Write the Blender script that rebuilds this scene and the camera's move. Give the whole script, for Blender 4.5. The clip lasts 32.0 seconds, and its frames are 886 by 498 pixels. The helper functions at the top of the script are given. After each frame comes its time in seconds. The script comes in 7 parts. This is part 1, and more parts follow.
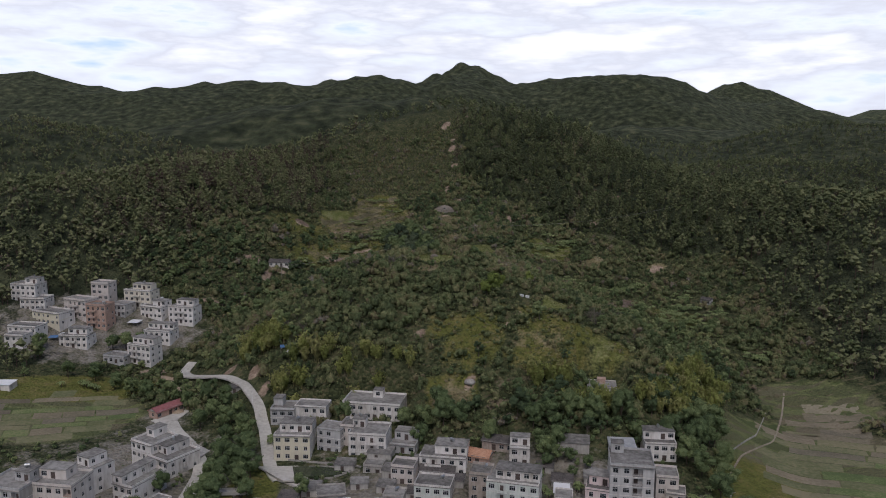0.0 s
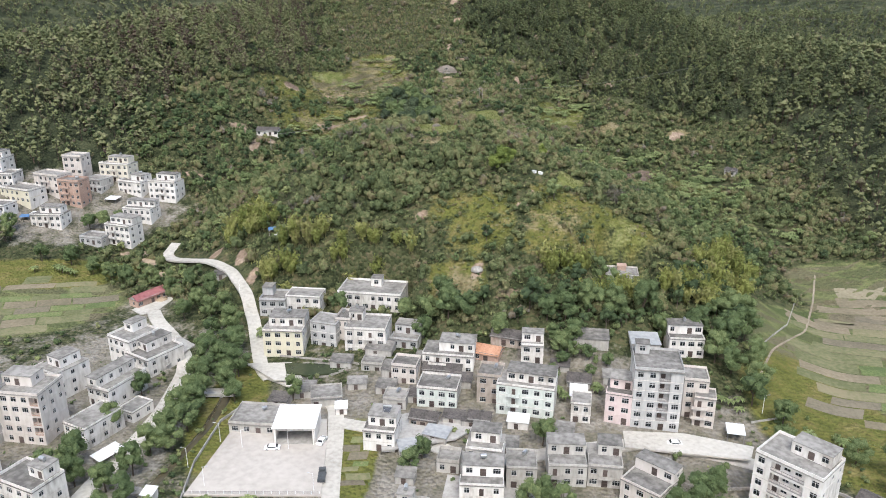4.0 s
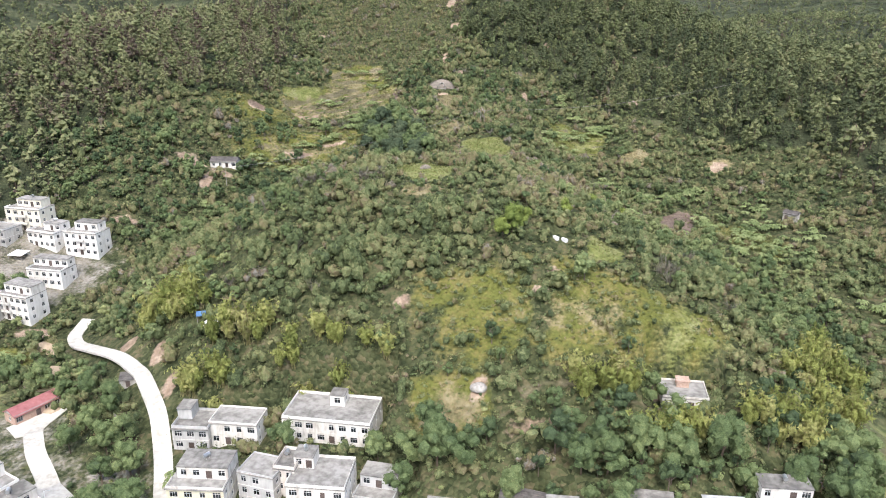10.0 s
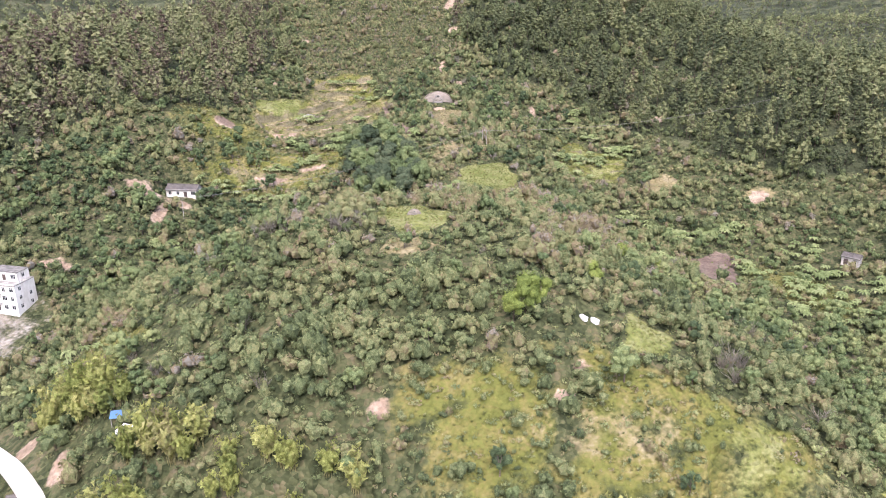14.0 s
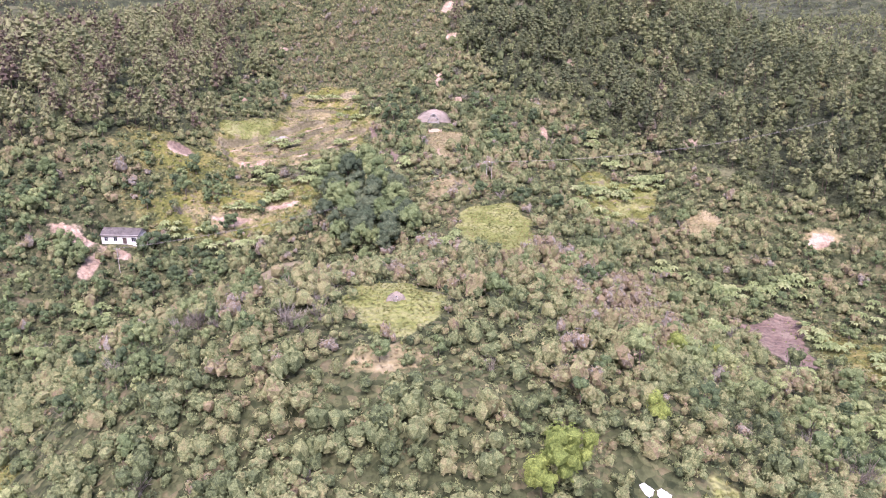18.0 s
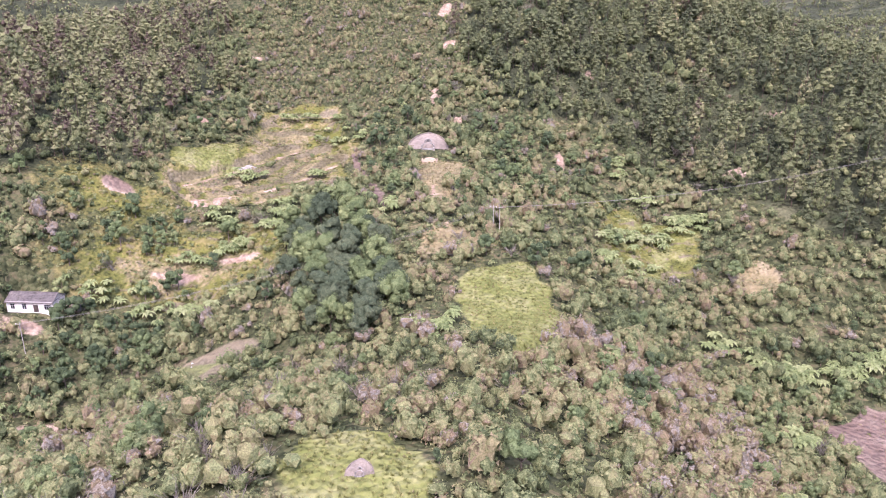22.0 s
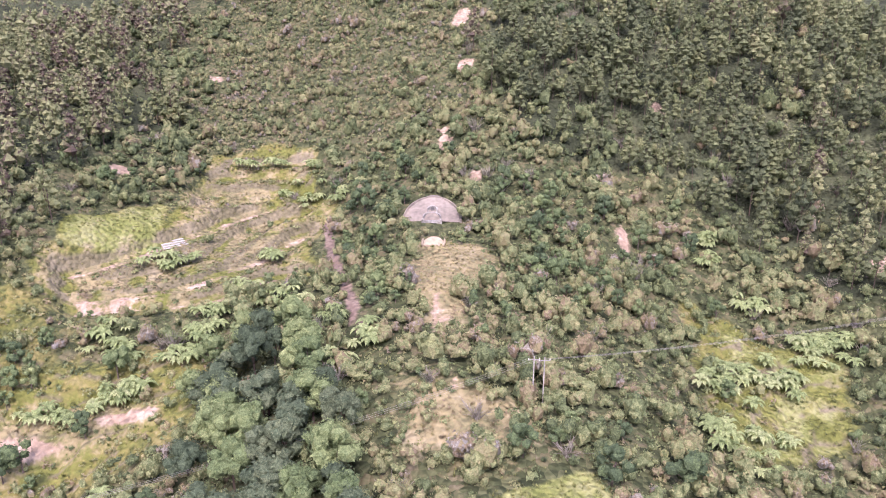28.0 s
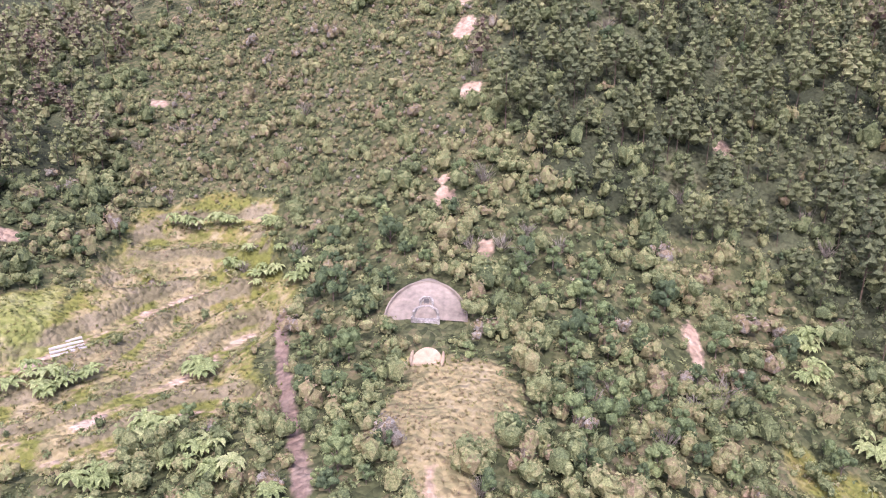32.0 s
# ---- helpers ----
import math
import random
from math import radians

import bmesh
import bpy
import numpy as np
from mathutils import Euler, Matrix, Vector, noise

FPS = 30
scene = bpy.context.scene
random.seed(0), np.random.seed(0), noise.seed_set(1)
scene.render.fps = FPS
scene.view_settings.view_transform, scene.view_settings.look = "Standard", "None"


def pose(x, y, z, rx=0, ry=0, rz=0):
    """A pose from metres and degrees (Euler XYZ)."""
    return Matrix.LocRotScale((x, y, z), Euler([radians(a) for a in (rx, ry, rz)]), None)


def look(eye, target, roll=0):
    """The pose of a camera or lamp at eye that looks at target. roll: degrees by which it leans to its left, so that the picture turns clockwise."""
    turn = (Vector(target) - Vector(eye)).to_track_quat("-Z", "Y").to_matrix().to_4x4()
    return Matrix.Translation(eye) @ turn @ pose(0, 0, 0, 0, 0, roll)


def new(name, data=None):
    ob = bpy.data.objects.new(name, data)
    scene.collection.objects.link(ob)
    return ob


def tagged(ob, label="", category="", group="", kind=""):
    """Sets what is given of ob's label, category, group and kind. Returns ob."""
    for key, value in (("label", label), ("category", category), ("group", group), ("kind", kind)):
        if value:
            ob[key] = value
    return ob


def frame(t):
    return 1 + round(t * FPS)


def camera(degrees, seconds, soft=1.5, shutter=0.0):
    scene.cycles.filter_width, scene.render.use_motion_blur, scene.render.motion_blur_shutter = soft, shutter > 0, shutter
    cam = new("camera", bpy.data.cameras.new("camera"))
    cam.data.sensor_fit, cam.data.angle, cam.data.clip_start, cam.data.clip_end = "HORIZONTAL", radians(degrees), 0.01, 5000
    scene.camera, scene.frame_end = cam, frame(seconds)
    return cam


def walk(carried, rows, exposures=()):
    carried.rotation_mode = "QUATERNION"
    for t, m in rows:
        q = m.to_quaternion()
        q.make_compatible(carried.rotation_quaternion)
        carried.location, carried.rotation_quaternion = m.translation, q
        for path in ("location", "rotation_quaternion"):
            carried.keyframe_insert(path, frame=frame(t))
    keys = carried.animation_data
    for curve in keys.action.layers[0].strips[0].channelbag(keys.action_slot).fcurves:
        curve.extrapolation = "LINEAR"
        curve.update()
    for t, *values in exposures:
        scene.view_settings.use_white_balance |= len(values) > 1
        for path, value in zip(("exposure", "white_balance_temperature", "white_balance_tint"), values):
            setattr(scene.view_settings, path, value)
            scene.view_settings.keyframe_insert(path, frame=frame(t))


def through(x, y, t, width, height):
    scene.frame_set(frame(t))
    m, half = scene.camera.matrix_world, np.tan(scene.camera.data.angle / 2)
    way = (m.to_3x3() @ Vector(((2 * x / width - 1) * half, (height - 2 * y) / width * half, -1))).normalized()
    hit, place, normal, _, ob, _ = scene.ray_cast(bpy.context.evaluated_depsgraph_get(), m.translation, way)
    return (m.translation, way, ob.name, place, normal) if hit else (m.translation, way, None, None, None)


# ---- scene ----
cam = camera(61.15, 32.0, soft=1.0)
PATH = [
    (0, pose(0.98, -22.73, 123.99, 81.462, -0.221, 1.403)),
    (0.5, pose(0.48, -19.90, 123.99, 78.302, -0.190, 1.398)),
    (1, pose(0.06, -17.56, 123.99, 75.025, -0.160, 1.393)),
    (1.5, pose(-0.29, -15.22, 123.99, 72.183, -0.131, 1.388)),
    (2, pose(-0.62, -12.31, 123.98, 70.715, -0.103, 1.385)),
    (2.5, pose(-0.92, -7.36, 123.98, 70.714, -0.074, 1.384)),
    (3, pose(-1.16, -1.31, 123.99, 70.715, -0.042, 1.384)),
    (3.5, pose(-1.26, 4.56, 124.00, 70.716, -0.009, 1.385)),
    (5.5, pose(-0.30, 31.34, 124.09, 70.723, 0.130, 1.371)),
    (6, pose(-0.39, 38.60, 124.10, 70.726, 0.157, 1.371)),
    (6.5, pose(-0.52, 45.12, 124.10, 70.723, 0.172, 1.372)),
    (7, pose(-0.66, 52.40, 124.09, 70.721, 0.176, 1.374)),
    (7.5, pose(-0.77, 59.21, 124.09, 70.720, 0.167, 1.376)),
    (8, pose(-0.78, 66.71, 124.09, 70.722, 0.148, 1.379)),
    (8.5, pose(-0.59, 73.45, 124.10, 70.724, 0.119, 1.381)),
    (9, pose(-0.32, 80.61, 124.10, 70.726, 0.085, 1.383)),
    (9.5, pose(-0.10, 86.94, 124.08, 70.723, 0.050, 1.384)),
    (10, pose(0.07, 94.31, 124.05, 70.719, 0.016, 1.385)),
    (10.5, pose(0.21, 100.95, 124.01, 70.715, -0.016, 1.384)),
    (11, pose(0.34, 108.16, 123.98, 70.714, -0.044, 1.385)),
    (11.5, pose(0.43, 115.04, 123.95, 70.713, -0.069, 1.385)),
    (12, pose(0.49, 122.53, 123.93, 70.713, -0.090, 1.384)),
    (12.5, pose(0.46, 129.43, 123.91, 70.711, -0.107, 1.383)),
    (13, pose(0.46, 136.81, 123.90, 70.709, -0.119, 1.382)),
    (13.5, pose(0.45, 143.63, 123.89, 70.708, -0.126, 1.381)),
    (14, pose(0.42, 150.96, 123.90, 70.709, -0.126, 1.380)),
    (14.5, pose(0.39, 157.78, 123.90, 70.709, -0.121, 1.381)),
    (16.5, pose(0.54, 188.10, 123.91, 70.710, -0.076, 1.382)),
    (17, pose(0.58, 196.19, 123.93, 70.711, -0.062, 1.383)),
    (17.5, pose(0.58, 203.47, 123.94, 70.711, -0.049, 1.382)),
    (18, pose(0.55, 211.44, 123.97, 70.714, -0.036, 1.380)),
    (18.5, pose(0.46, 218.44, 123.99, 70.715, -0.022, 1.378)),
    (19, pose(0.45, 226.04, 124.00, 70.715, -0.010, 1.376)),
    (19.5, pose(0.44, 232.82, 124.01, 70.716, 0.001, 1.377)),
    (20, pose(0.43, 240.05, 124.02, 70.717, 0.013, 1.380)),
    (20.5, pose(0.49, 246.92, 124.02, 70.718, 0.027, 1.383)),
    (21, pose(0.57, 254.49, 124.02, 70.718, 0.044, 1.384)),
    (21.5, pose(0.61, 261.47, 123.99, 70.716, 0.065, 1.384)),
    (22, pose(0.66, 268.98, 123.96, 70.712, 0.087, 1.384)),
    (22.5, pose(0.69, 275.80, 123.93, 70.708, 0.108, 1.382)),
    (23, pose(0.72, 283.36, 123.92, 70.706, 0.128, 1.378)),
    (23.5, pose(0.72, 290.44, 123.94, 70.710, 0.145, 1.374)),
    (24, pose(0.67, 298.32, 123.98, 70.715, 0.162, 1.371)),
    (24.5, pose(0.64, 305.30, 124.00, 70.715, 0.179, 1.368)),
    (25, pose(0.62, 313.16, 124.01, 70.716, 0.151, 2.096)),
    (25.5, pose(0.66, 320.22, 124.00, 70.715, 0.088, 2.826)),
    (27.5, pose(0.39, 351.74, 123.94, 70.712, -0.042, 2.839)),
    (28, pose(0.22, 359.41, 123.93, 70.711, -0.068, 2.842)),
    (28.5, pose(-0.10, 367.18, 123.93, 70.712, -0.085, 2.844)),
    (29, pose(-0.32, 375.18, 123.94, 70.713, -0.092, 2.844)),
    (29.5, pose(-0.62, 382.35, 123.96, 70.714, -0.090, 2.843)),
    (30, pose(-0.87, 390.29, 123.98, 70.715, -0.081, 2.839)),
    (30.5, pose(-1.08, 397.35, 124.03, 70.716, -0.068, 2.834)),
    (31, pose(-1.27, 405.09, 124.10, 70.718, -0.054, 2.827)),
    (31.5, pose(-1.66, 411.60, 124.20, 70.723, -0.044, 2.828)),
    (32, pose(-2.35, 418.27, 124.30, 70.729, -0.061, 2.854)),
]
EXPOSURES = [(0.0, -1.5, 6050, 14), (0.5, -1.36, 6050, 14), (1.0, -0.44, 6100, 13), (1.5, -0.06, 6150, 12), (2.0, 0.08, 6200, 11), (6.0, 0.17, 6100, 6), (10.0, 0.6, 6200, 9), (14.5, 1.0, 6200, 24), (17.0, 1.12, 6020, 38), (32.0, 1.1, 6060, 36)]
walk(cam, PATH, EXPOSURES)

# ---- light: a bright overcast sky with a wide, weak sun ----
world = bpy.data.worlds.new("overcast")
scene.world = world
world.use_nodes = True
sky_nodes = world.node_tree
sky_tex = sky_nodes.nodes.new("ShaderNodeTexSky")
sky_tex.sky_type = "NISHITA"
sky_tex.sun_disc = False
sky_tex.sun_elevation = radians(52)
sky_tex.sun_rotation = radians(200)
sky_tex.air_density, sky_tex.dust_density, sky_tex.ozone_density = 1.0, 4.0, 1.0
sky_nodes.links.new(sky_tex.outputs[0], sky_nodes.nodes["Background"].inputs[0])
sky_nodes.nodes["Background"].inputs[1].default_value = 0.2
sun = new("sun", bpy.data.lights.new("sun", "SUN"))
sun.data.energy, sun.data.angle, sun.data.color = 2.4, radians(14), (1.0, 0.96, 0.9)
sun.matrix_world = look((60, -180, 300), (0, 0, 0))

# ---- materials ----
def mat(name, colours, scale=1.0, rough=0.85, bump=0.3, metal=0.0, detail=6.0, vary=0.0, spec=0.3, coarse=8.0, streak=1.0):
    """Two scales of noise between the given colours, with grain in the relief; vary: how far each object's tone strays."""
    m = bpy.data.materials.new(name)
    m.use_nodes = True
    nt = m.node_tree
    bsdf = nt.nodes["Principled BSDF"]
    bsdf.inputs["Roughness"].default_value, bsdf.inputs["Metallic"].default_value = rough, metal
    bsdf.inputs["Specular IOR Level"].default_value = spec
    place = nt.nodes.new("ShaderNodeTexCoord")
    fine, wide = nt.nodes.new("ShaderNodeTexNoise"), nt.nodes.new("ShaderNodeTexNoise")
    for n, s in ((fine, scale), (wide, scale / coarse)):
        n.inputs["Scale"].default_value, n.inputs["Detail"].default_value = s, detail
        if streak != 1.0:
            run = nt.nodes.new("ShaderNodeMapping")
            run.inputs["Scale"].default_value = (1.0, 1.0, streak)
            nt.links.new(place.outputs["Object"], run.inputs["Vector"])
            nt.links.new(run.outputs[0], n.inputs["Vector"])
        else:
            nt.links.new(place.outputs["Object"], n.inputs["Vector"])
    blend = nt.nodes.new("ShaderNodeMix")
    blend.data_type = "FLOAT"
    blend.inputs[0].default_value = 0.5
    nt.links.new(fine.outputs[0], blend.inputs[2])
    nt.links.new(wide.outputs[0], blend.inputs[3])
    ramp = nt.nodes.new("ShaderNodeValToRGB")
    n = len(colours)
    for k, c in enumerate(colours):
        pos = 0.34 + 0.32 * k / max(1, n - 1)
        e = ramp.color_ramp.elements[k] if k < 2 else ramp.color_ramp.elements.new(pos)
        e.position, e.color = pos, (*c, 1)
    last = blend.outputs[0]
    if vary:
        info = nt.nodes.new("ShaderNodeObjectInfo")
        shift = nt.nodes.new("ShaderNodeMath")
        shift.operation = "MULTIPLY_ADD"
        nt.links.new(info.outputs["Random"], shift.inputs[0])
        shift.inputs[1].default_value = vary
        nt.links.new(last, shift.inputs[2])
        less = nt.nodes.new("ShaderNodeMath")
        less.operation = "SUBTRACT"
        nt.links.new(shift.outputs[0], less.inputs[0])
        less.inputs[1].default_value = vary / 2
        last = less.outputs[0]
    nt.links.new(last, ramp.inputs[0])
    nt.links.new(ramp.outputs[0], bsdf.inputs["Base Color"])
    if bump:
        rel = nt.nodes.new("ShaderNodeBump")
        rel.inputs["Strength"].default_value, rel.inputs["Distance"].default_value = bump, 0.5 / scale
        nt.links.new(fine.outputs[0], rel.inputs["Height"])
        nt.links.new(rel.outputs[0], bsdf.inputs["Normal"])
    return m


def leafy(name, stops, through=0.22, sprig=0.5):
    """Leaves: the tone runs along the stops by plant, leaf and object; the last stop is bark."""
    m = bpy.data.materials.new(name)
    m.use_nodes = True
    nt = m.node_tree
    nt.nodes.remove(nt.nodes["Principled BSDF"])
    attr = nt.nodes.new("ShaderNodeAttribute")
    attr.attribute_name = "tint"
    geo, info = nt.nodes.new("ShaderNodeNewGeometry"), nt.nodes.new("ShaderNodeObjectInfo")
    last = attr.outputs["Fac"]
    for out, amount in ((geo.outputs["Random Per Island"], 0.22), (info.outputs["Random"], 0.3)):
        centred = nt.nodes.new("ShaderNodeMath")
        centred.operation = "SUBTRACT"
        nt.links.new(out, centred.inputs[0])
        centred.inputs[1].default_value = 0.5
        added = nt.nodes.new("ShaderNodeMath")
        added.operation = "MULTIPLY_ADD"
        nt.links.new(centred.outputs[0], added.inputs[0])
        added.inputs[1].default_value = amount
        nt.links.new(last, added.inputs[2])
        last = added.outputs[0]
    sprigs = nt.nodes.new("ShaderNodeTexNoise")
    sprigs.inputs["Scale"].default_value, sprigs.inputs["Detail"].default_value = 4.2, 4.0
    nt.links.new(geo.outputs["Position"], sprigs.inputs["Vector"])
    spread_of = nt.nodes.new("ShaderNodeMath")
    spread_of.operation = "MULTIPLY_ADD"
    nt.links.new(sprigs.outputs[0], spread_of.inputs[0])
    spread_of.inputs[1].default_value = sprig * 0.5
    nt.links.new(last, spread_of.inputs[2])
    less = nt.nodes.new("ShaderNodeMath")
    less.operation = "SUBTRACT"
    nt.links.new(spread_of.outputs[0], less.inputs[0])
    less.inputs[1].default_value = sprig / 4
    bark_part = nt.nodes.new("ShaderNodeMath")
    bark_part.operation = "GREATER_THAN"
    nt.links.new(attr.outputs["Fac"], bark_part.inputs[0])
    bark_part.inputs[1].default_value = 0.99
    kept = nt.nodes.new("ShaderNodeMath")
    kept.operation = "MAXIMUM"
    nt.links.new(less.outputs[0], kept.inputs[0])
    nt.links.new(bark_part.outputs[0], kept.inputs[1])
    last = kept.outputs[0]
    ramp = nt.nodes.new("ShaderNodeValToRGB")
    for k, (pos, c) in enumerate(stops):
        e = ramp.color_ramp.elements[k] if k < 2 else ramp.color_ramp.elements.new(pos)
        e.position, e.color = pos, (*[0.78 * q for q in c], 1)
    nt.links.new(last, ramp.inputs[0])
    # the relief's noise also scales brightness, low spots darker, high spots lighter
    mottle = nt.nodes.new("ShaderNodeMapRange")
    mottle.inputs["From Min"].default_value, mottle.inputs["From Max"].default_value = 0.32, 0.68
    mottle.inputs["To Min"].default_value, mottle.inputs["To Max"].default_value = 0.68, 1.32
    nt.links.new(sprigs.outputs[0], mottle.inputs["Value"])
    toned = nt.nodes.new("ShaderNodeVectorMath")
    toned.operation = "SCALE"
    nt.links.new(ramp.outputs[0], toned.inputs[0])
    nt.links.new(mottle.outputs[0], toned.inputs["Scale"])
    rel = nt.nodes.new("ShaderNodeBump")
    rel.inputs["Strength"].default_value, rel.inputs["Distance"].default_value = 0.8, 0.22
    nt.links.new(sprigs.outputs[0], rel.inputs["Height"])
    face, back, mix = nt.nodes.new("ShaderNodeBsdfDiffuse"), nt.nodes.new("ShaderNodeBsdfTranslucent"), nt.nodes.new("ShaderNodeMixShader")
    mix.inputs[0].default_value = through
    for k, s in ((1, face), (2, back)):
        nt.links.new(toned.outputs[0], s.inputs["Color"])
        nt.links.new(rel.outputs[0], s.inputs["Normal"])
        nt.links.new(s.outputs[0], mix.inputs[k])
    nt.links.new(mix.outputs[0], nt.nodes["Material Output"].inputs[0])
    return m


def ground_material():
    """Grass and earth; the cover of each stretch comes from the named masks on the ground."""
    m = bpy.data.materials.new("hill_ground")
    m.use_nodes = True
    nt = m.node_tree
    bsdf = nt.nodes["Principled BSDF"]
    bsdf.inputs["Roughness"].default_value = 0.95
    bsdf.inputs["Specular IOR Level"].default_value = 0.1
    place = nt.nodes.new("ShaderNodeTexCoord")

    def noise_at(scale, detail=6.0):
        n = nt.nodes.new("ShaderNodeTexNoise")
        n.inputs["Scale"].default_value, n.inputs["Detail"].default_value = scale, detail
        nt.links.new(place.outputs["Object"], n.inputs["Vector"])
        return n.outputs[0]

    def ramp_of(value, *stops):
        r = nt.nodes.new("ShaderNodeValToRGB")
        for k, (pos, c) in enumerate(stops):
            e = r.color_ramp.elements[k] if k < 2 else r.color_ramp.elements.new(pos)
            e.position, e.color = pos, (*c, 1)
        nt.links.new(value, r.inputs[0])
        return r.outputs[0]

    fine, mid, wide = noise_at(0.9), noise_at(0.16), noise_at(0.02, 8.0)
    both = nt.nodes.new("ShaderNodeMath")
    both.operation = "MULTIPLY_ADD"
    nt.links.new(fine, both.inputs[0])
    both.inputs[1].default_value = 0.6
    nt.links.new(mid, both.inputs[2])
    tone = both.outputs[0]
    # low clumps of growth, each with its own tone
    clumps = nt.nodes.new("ShaderNodeTexVoronoi")
    clumps.inputs["Scale"].default_value = 0.75
    nt.links.new(place.outputs["Object"], clumps.inputs["Vector"])
    hue = nt.nodes.new("ShaderNodeSeparateColor")
    nt.links.new(clumps.outputs["Color"], hue.inputs[0])
    clump_tone = nt.nodes.new("ShaderNodeMath")
    clump_tone.operation = "MULTIPLY_ADD"
    nt.links.new(hue.outputs[0], clump_tone.inputs[0])
    clump_tone.inputs[1].default_value = 0.45
    nt.links.new(tone, clump_tone.inputs[2])
    halved = nt.nodes.new("ShaderNodeMath")
    halved.operation = "MULTIPLY"
    nt.links.new(clump_tone.outputs[0], halved.inputs[0])
    halved.inputs[1].default_value = 0.5
    colour = ramp_of(halved.outputs[0], (0.36, (0.03, 0.038, 0.018)), (0.48, (0.055, 0.064, 0.03)), (0.56, (0.085, 0.092, 0.045)), (0.64, (0.11, 0.10, 0.055)), (0.74, (0.15, 0.13, 0.085)))

    def over(under, name, top, bite=0.5):
        a = nt.nodes.new("ShaderNodeAttribute")
        a.attribute_name = name
        rough_edge = nt.nodes.new("ShaderNodeMath")
        rough_edge.operation = "MULTIPLY_ADD"
        nt.links.new(tone, rough_edge.inputs[0])
        rough_edge.inputs[1].default_value = bite
        nt.links.new(a.outputs["Fac"], rough_edge.inputs[2])
        edge = nt.nodes.new("ShaderNodeMapRange")
        edge.inputs["From Min"].default_value, edge.inputs["From Max"].default_value = 0.4 + 0.75 * bite, 0.65 + 0.75 * bite
        nt.links.new(rough_edge.outputs[0], edge.inputs["Value"])
        mix = nt.nodes.new("ShaderNodeMix")
        mix.data_type = "RGBA"
        nt.links.new(edge.outputs[0], mix.inputs[0])
        nt.links.new(under, mix.inputs[6])
        nt.links.new(top, mix.inputs[7])
        return mix.outputs[2]

    cells = nt.nodes.new("ShaderNodeTexVoronoi")
    cells.inputs["Scale"].default_value = 0.11
    strips = nt.nodes.new("ShaderNodeMapping")
    strips.inputs["Rotation"].default_value, strips.inputs["Scale"].default_value = (0, 0, radians(22)), (0.36, 1.05, 0.0)
    nt.links.new(place.outputs["Object"], strips.inputs["Vector"])
    nt.links.new(strips.outputs[0], cells.inputs["Vector"])
    split = nt.nodes.new("ShaderNodeSeparateColor")
    nt.links.new(cells.outputs["Color"], split.inputs[0])
    plots = ramp_of(split.outputs[0], (0.0, (0.085, 0.11, 0.042)), (0.22, (0.15, 0.135, 0.085)), (0.4, (0.11, 0.12, 0.055)), (0.6, (0.18, 0.155, 0.105)), (0.78, (0.09, 0.115, 0.045)), (1.0, (0.14, 0.13, 0.08)))
    ridge = nt.nodes.new("ShaderNodeTexVoronoi")
    ridge.feature = "DISTANCE_TO_EDGE"
    ridge.inputs["Scale"].default_value = 0.11
    nt.links.new(strips.outputs[0], ridge.inputs["Vector"])
    line = nt.nodes.new("ShaderNodeMapRange")
    line.inputs["From Min"].default_value, line.inputs["From Max"].default_value = 0.04, 0.1
    nt.links.new(ridge.outputs["Distance"], line.inputs["Value"])
    bounded = nt.nodes.new("ShaderNodeMix")
    bounded.data_type = "RGBA"
    nt.links.new(line.outputs[0], bounded.inputs[0])
    nt.links.new(ramp_of(tone, (0.5, (0.09, 0.11, 0.045)), (1.05, (0.19, 0.20, 0.09))), bounded.inputs[6])
    nt.links.new(plots, bounded.inputs[7])
    plots = bounded.outputs[2]
    colour = over(colour, "wood", ramp_of(noise_at(0.045, 9.0), (0.32, (0.022, 0.028, 0.016)), (0.46, (0.042, 0.05, 0.028)), (0.56, (0.06, 0.07, 0.038)), (0.7, (0.11, 0.115, 0.065))), 0.3)
    colour = over(colour, "village", ramp_of(tone, (0.5, (0.13, 0.125, 0.085)), (0.7, (0.19, 0.175, 0.135)), (0.85, (0.235, 0.215, 0.18)), (1.0, (0.30, 0.28, 0.245))), 0.8)
    colour = over(colour, "field", plots, 0.4)
    colour = over(colour, "grass", ramp_of(tone, (0.5, (0.08, 0.092, 0.025)), (0.75, (0.13, 0.138, 0.038)), (0.9, (0.16, 0.146, 0.05)), (1.1, (0.195, 0.175, 0.072))), 0.8)
    colour = over(colour, "lime", ramp_of(tone, (0.5, (0.105, 0.125, 0.035)), (0.75, (0.165, 0.182, 0.06)), (1.0, (0.235, 0.24, 0.11))), 0.9)
    colour = over(colour, "dry", ramp_of(tone, (0.5, (0.10, 0.098, 0.05)), (0.7, (0.165, 0.15, 0.08)), (0.85, (0.23, 0.195, 0.105)), (1.0, (0.27, 0.235, 0.145))), 0.8)
    colour = over(colour, "bank", ramp_of(tone, (0.5, (0.085, 0.08, 0.045)), (0.8, (0.14, 0.125, 0.075)), (1.05, (0.19, 0.165, 0.11))), 0.3)
    colour = over(colour, "earth", ramp_of(tone, (0.5, (0.17, 0.125, 0.09)), (0.8, (0.29, 0.215, 0.16)), (1.05, (0.41, 0.325, 0.25))), 0.9)
    colour = over(colour, "plough", ramp_of(tone, (0.5, (0.11, 0.08, 0.065)), (0.8, (0.165, 0.122, 0.098)), (1.05, (0.22, 0.175, 0.14))), 0.6)
    nt.links.new(colour, bsdf.inputs["Base Color"])
    rel = nt.nodes.new("ShaderNodeBump")
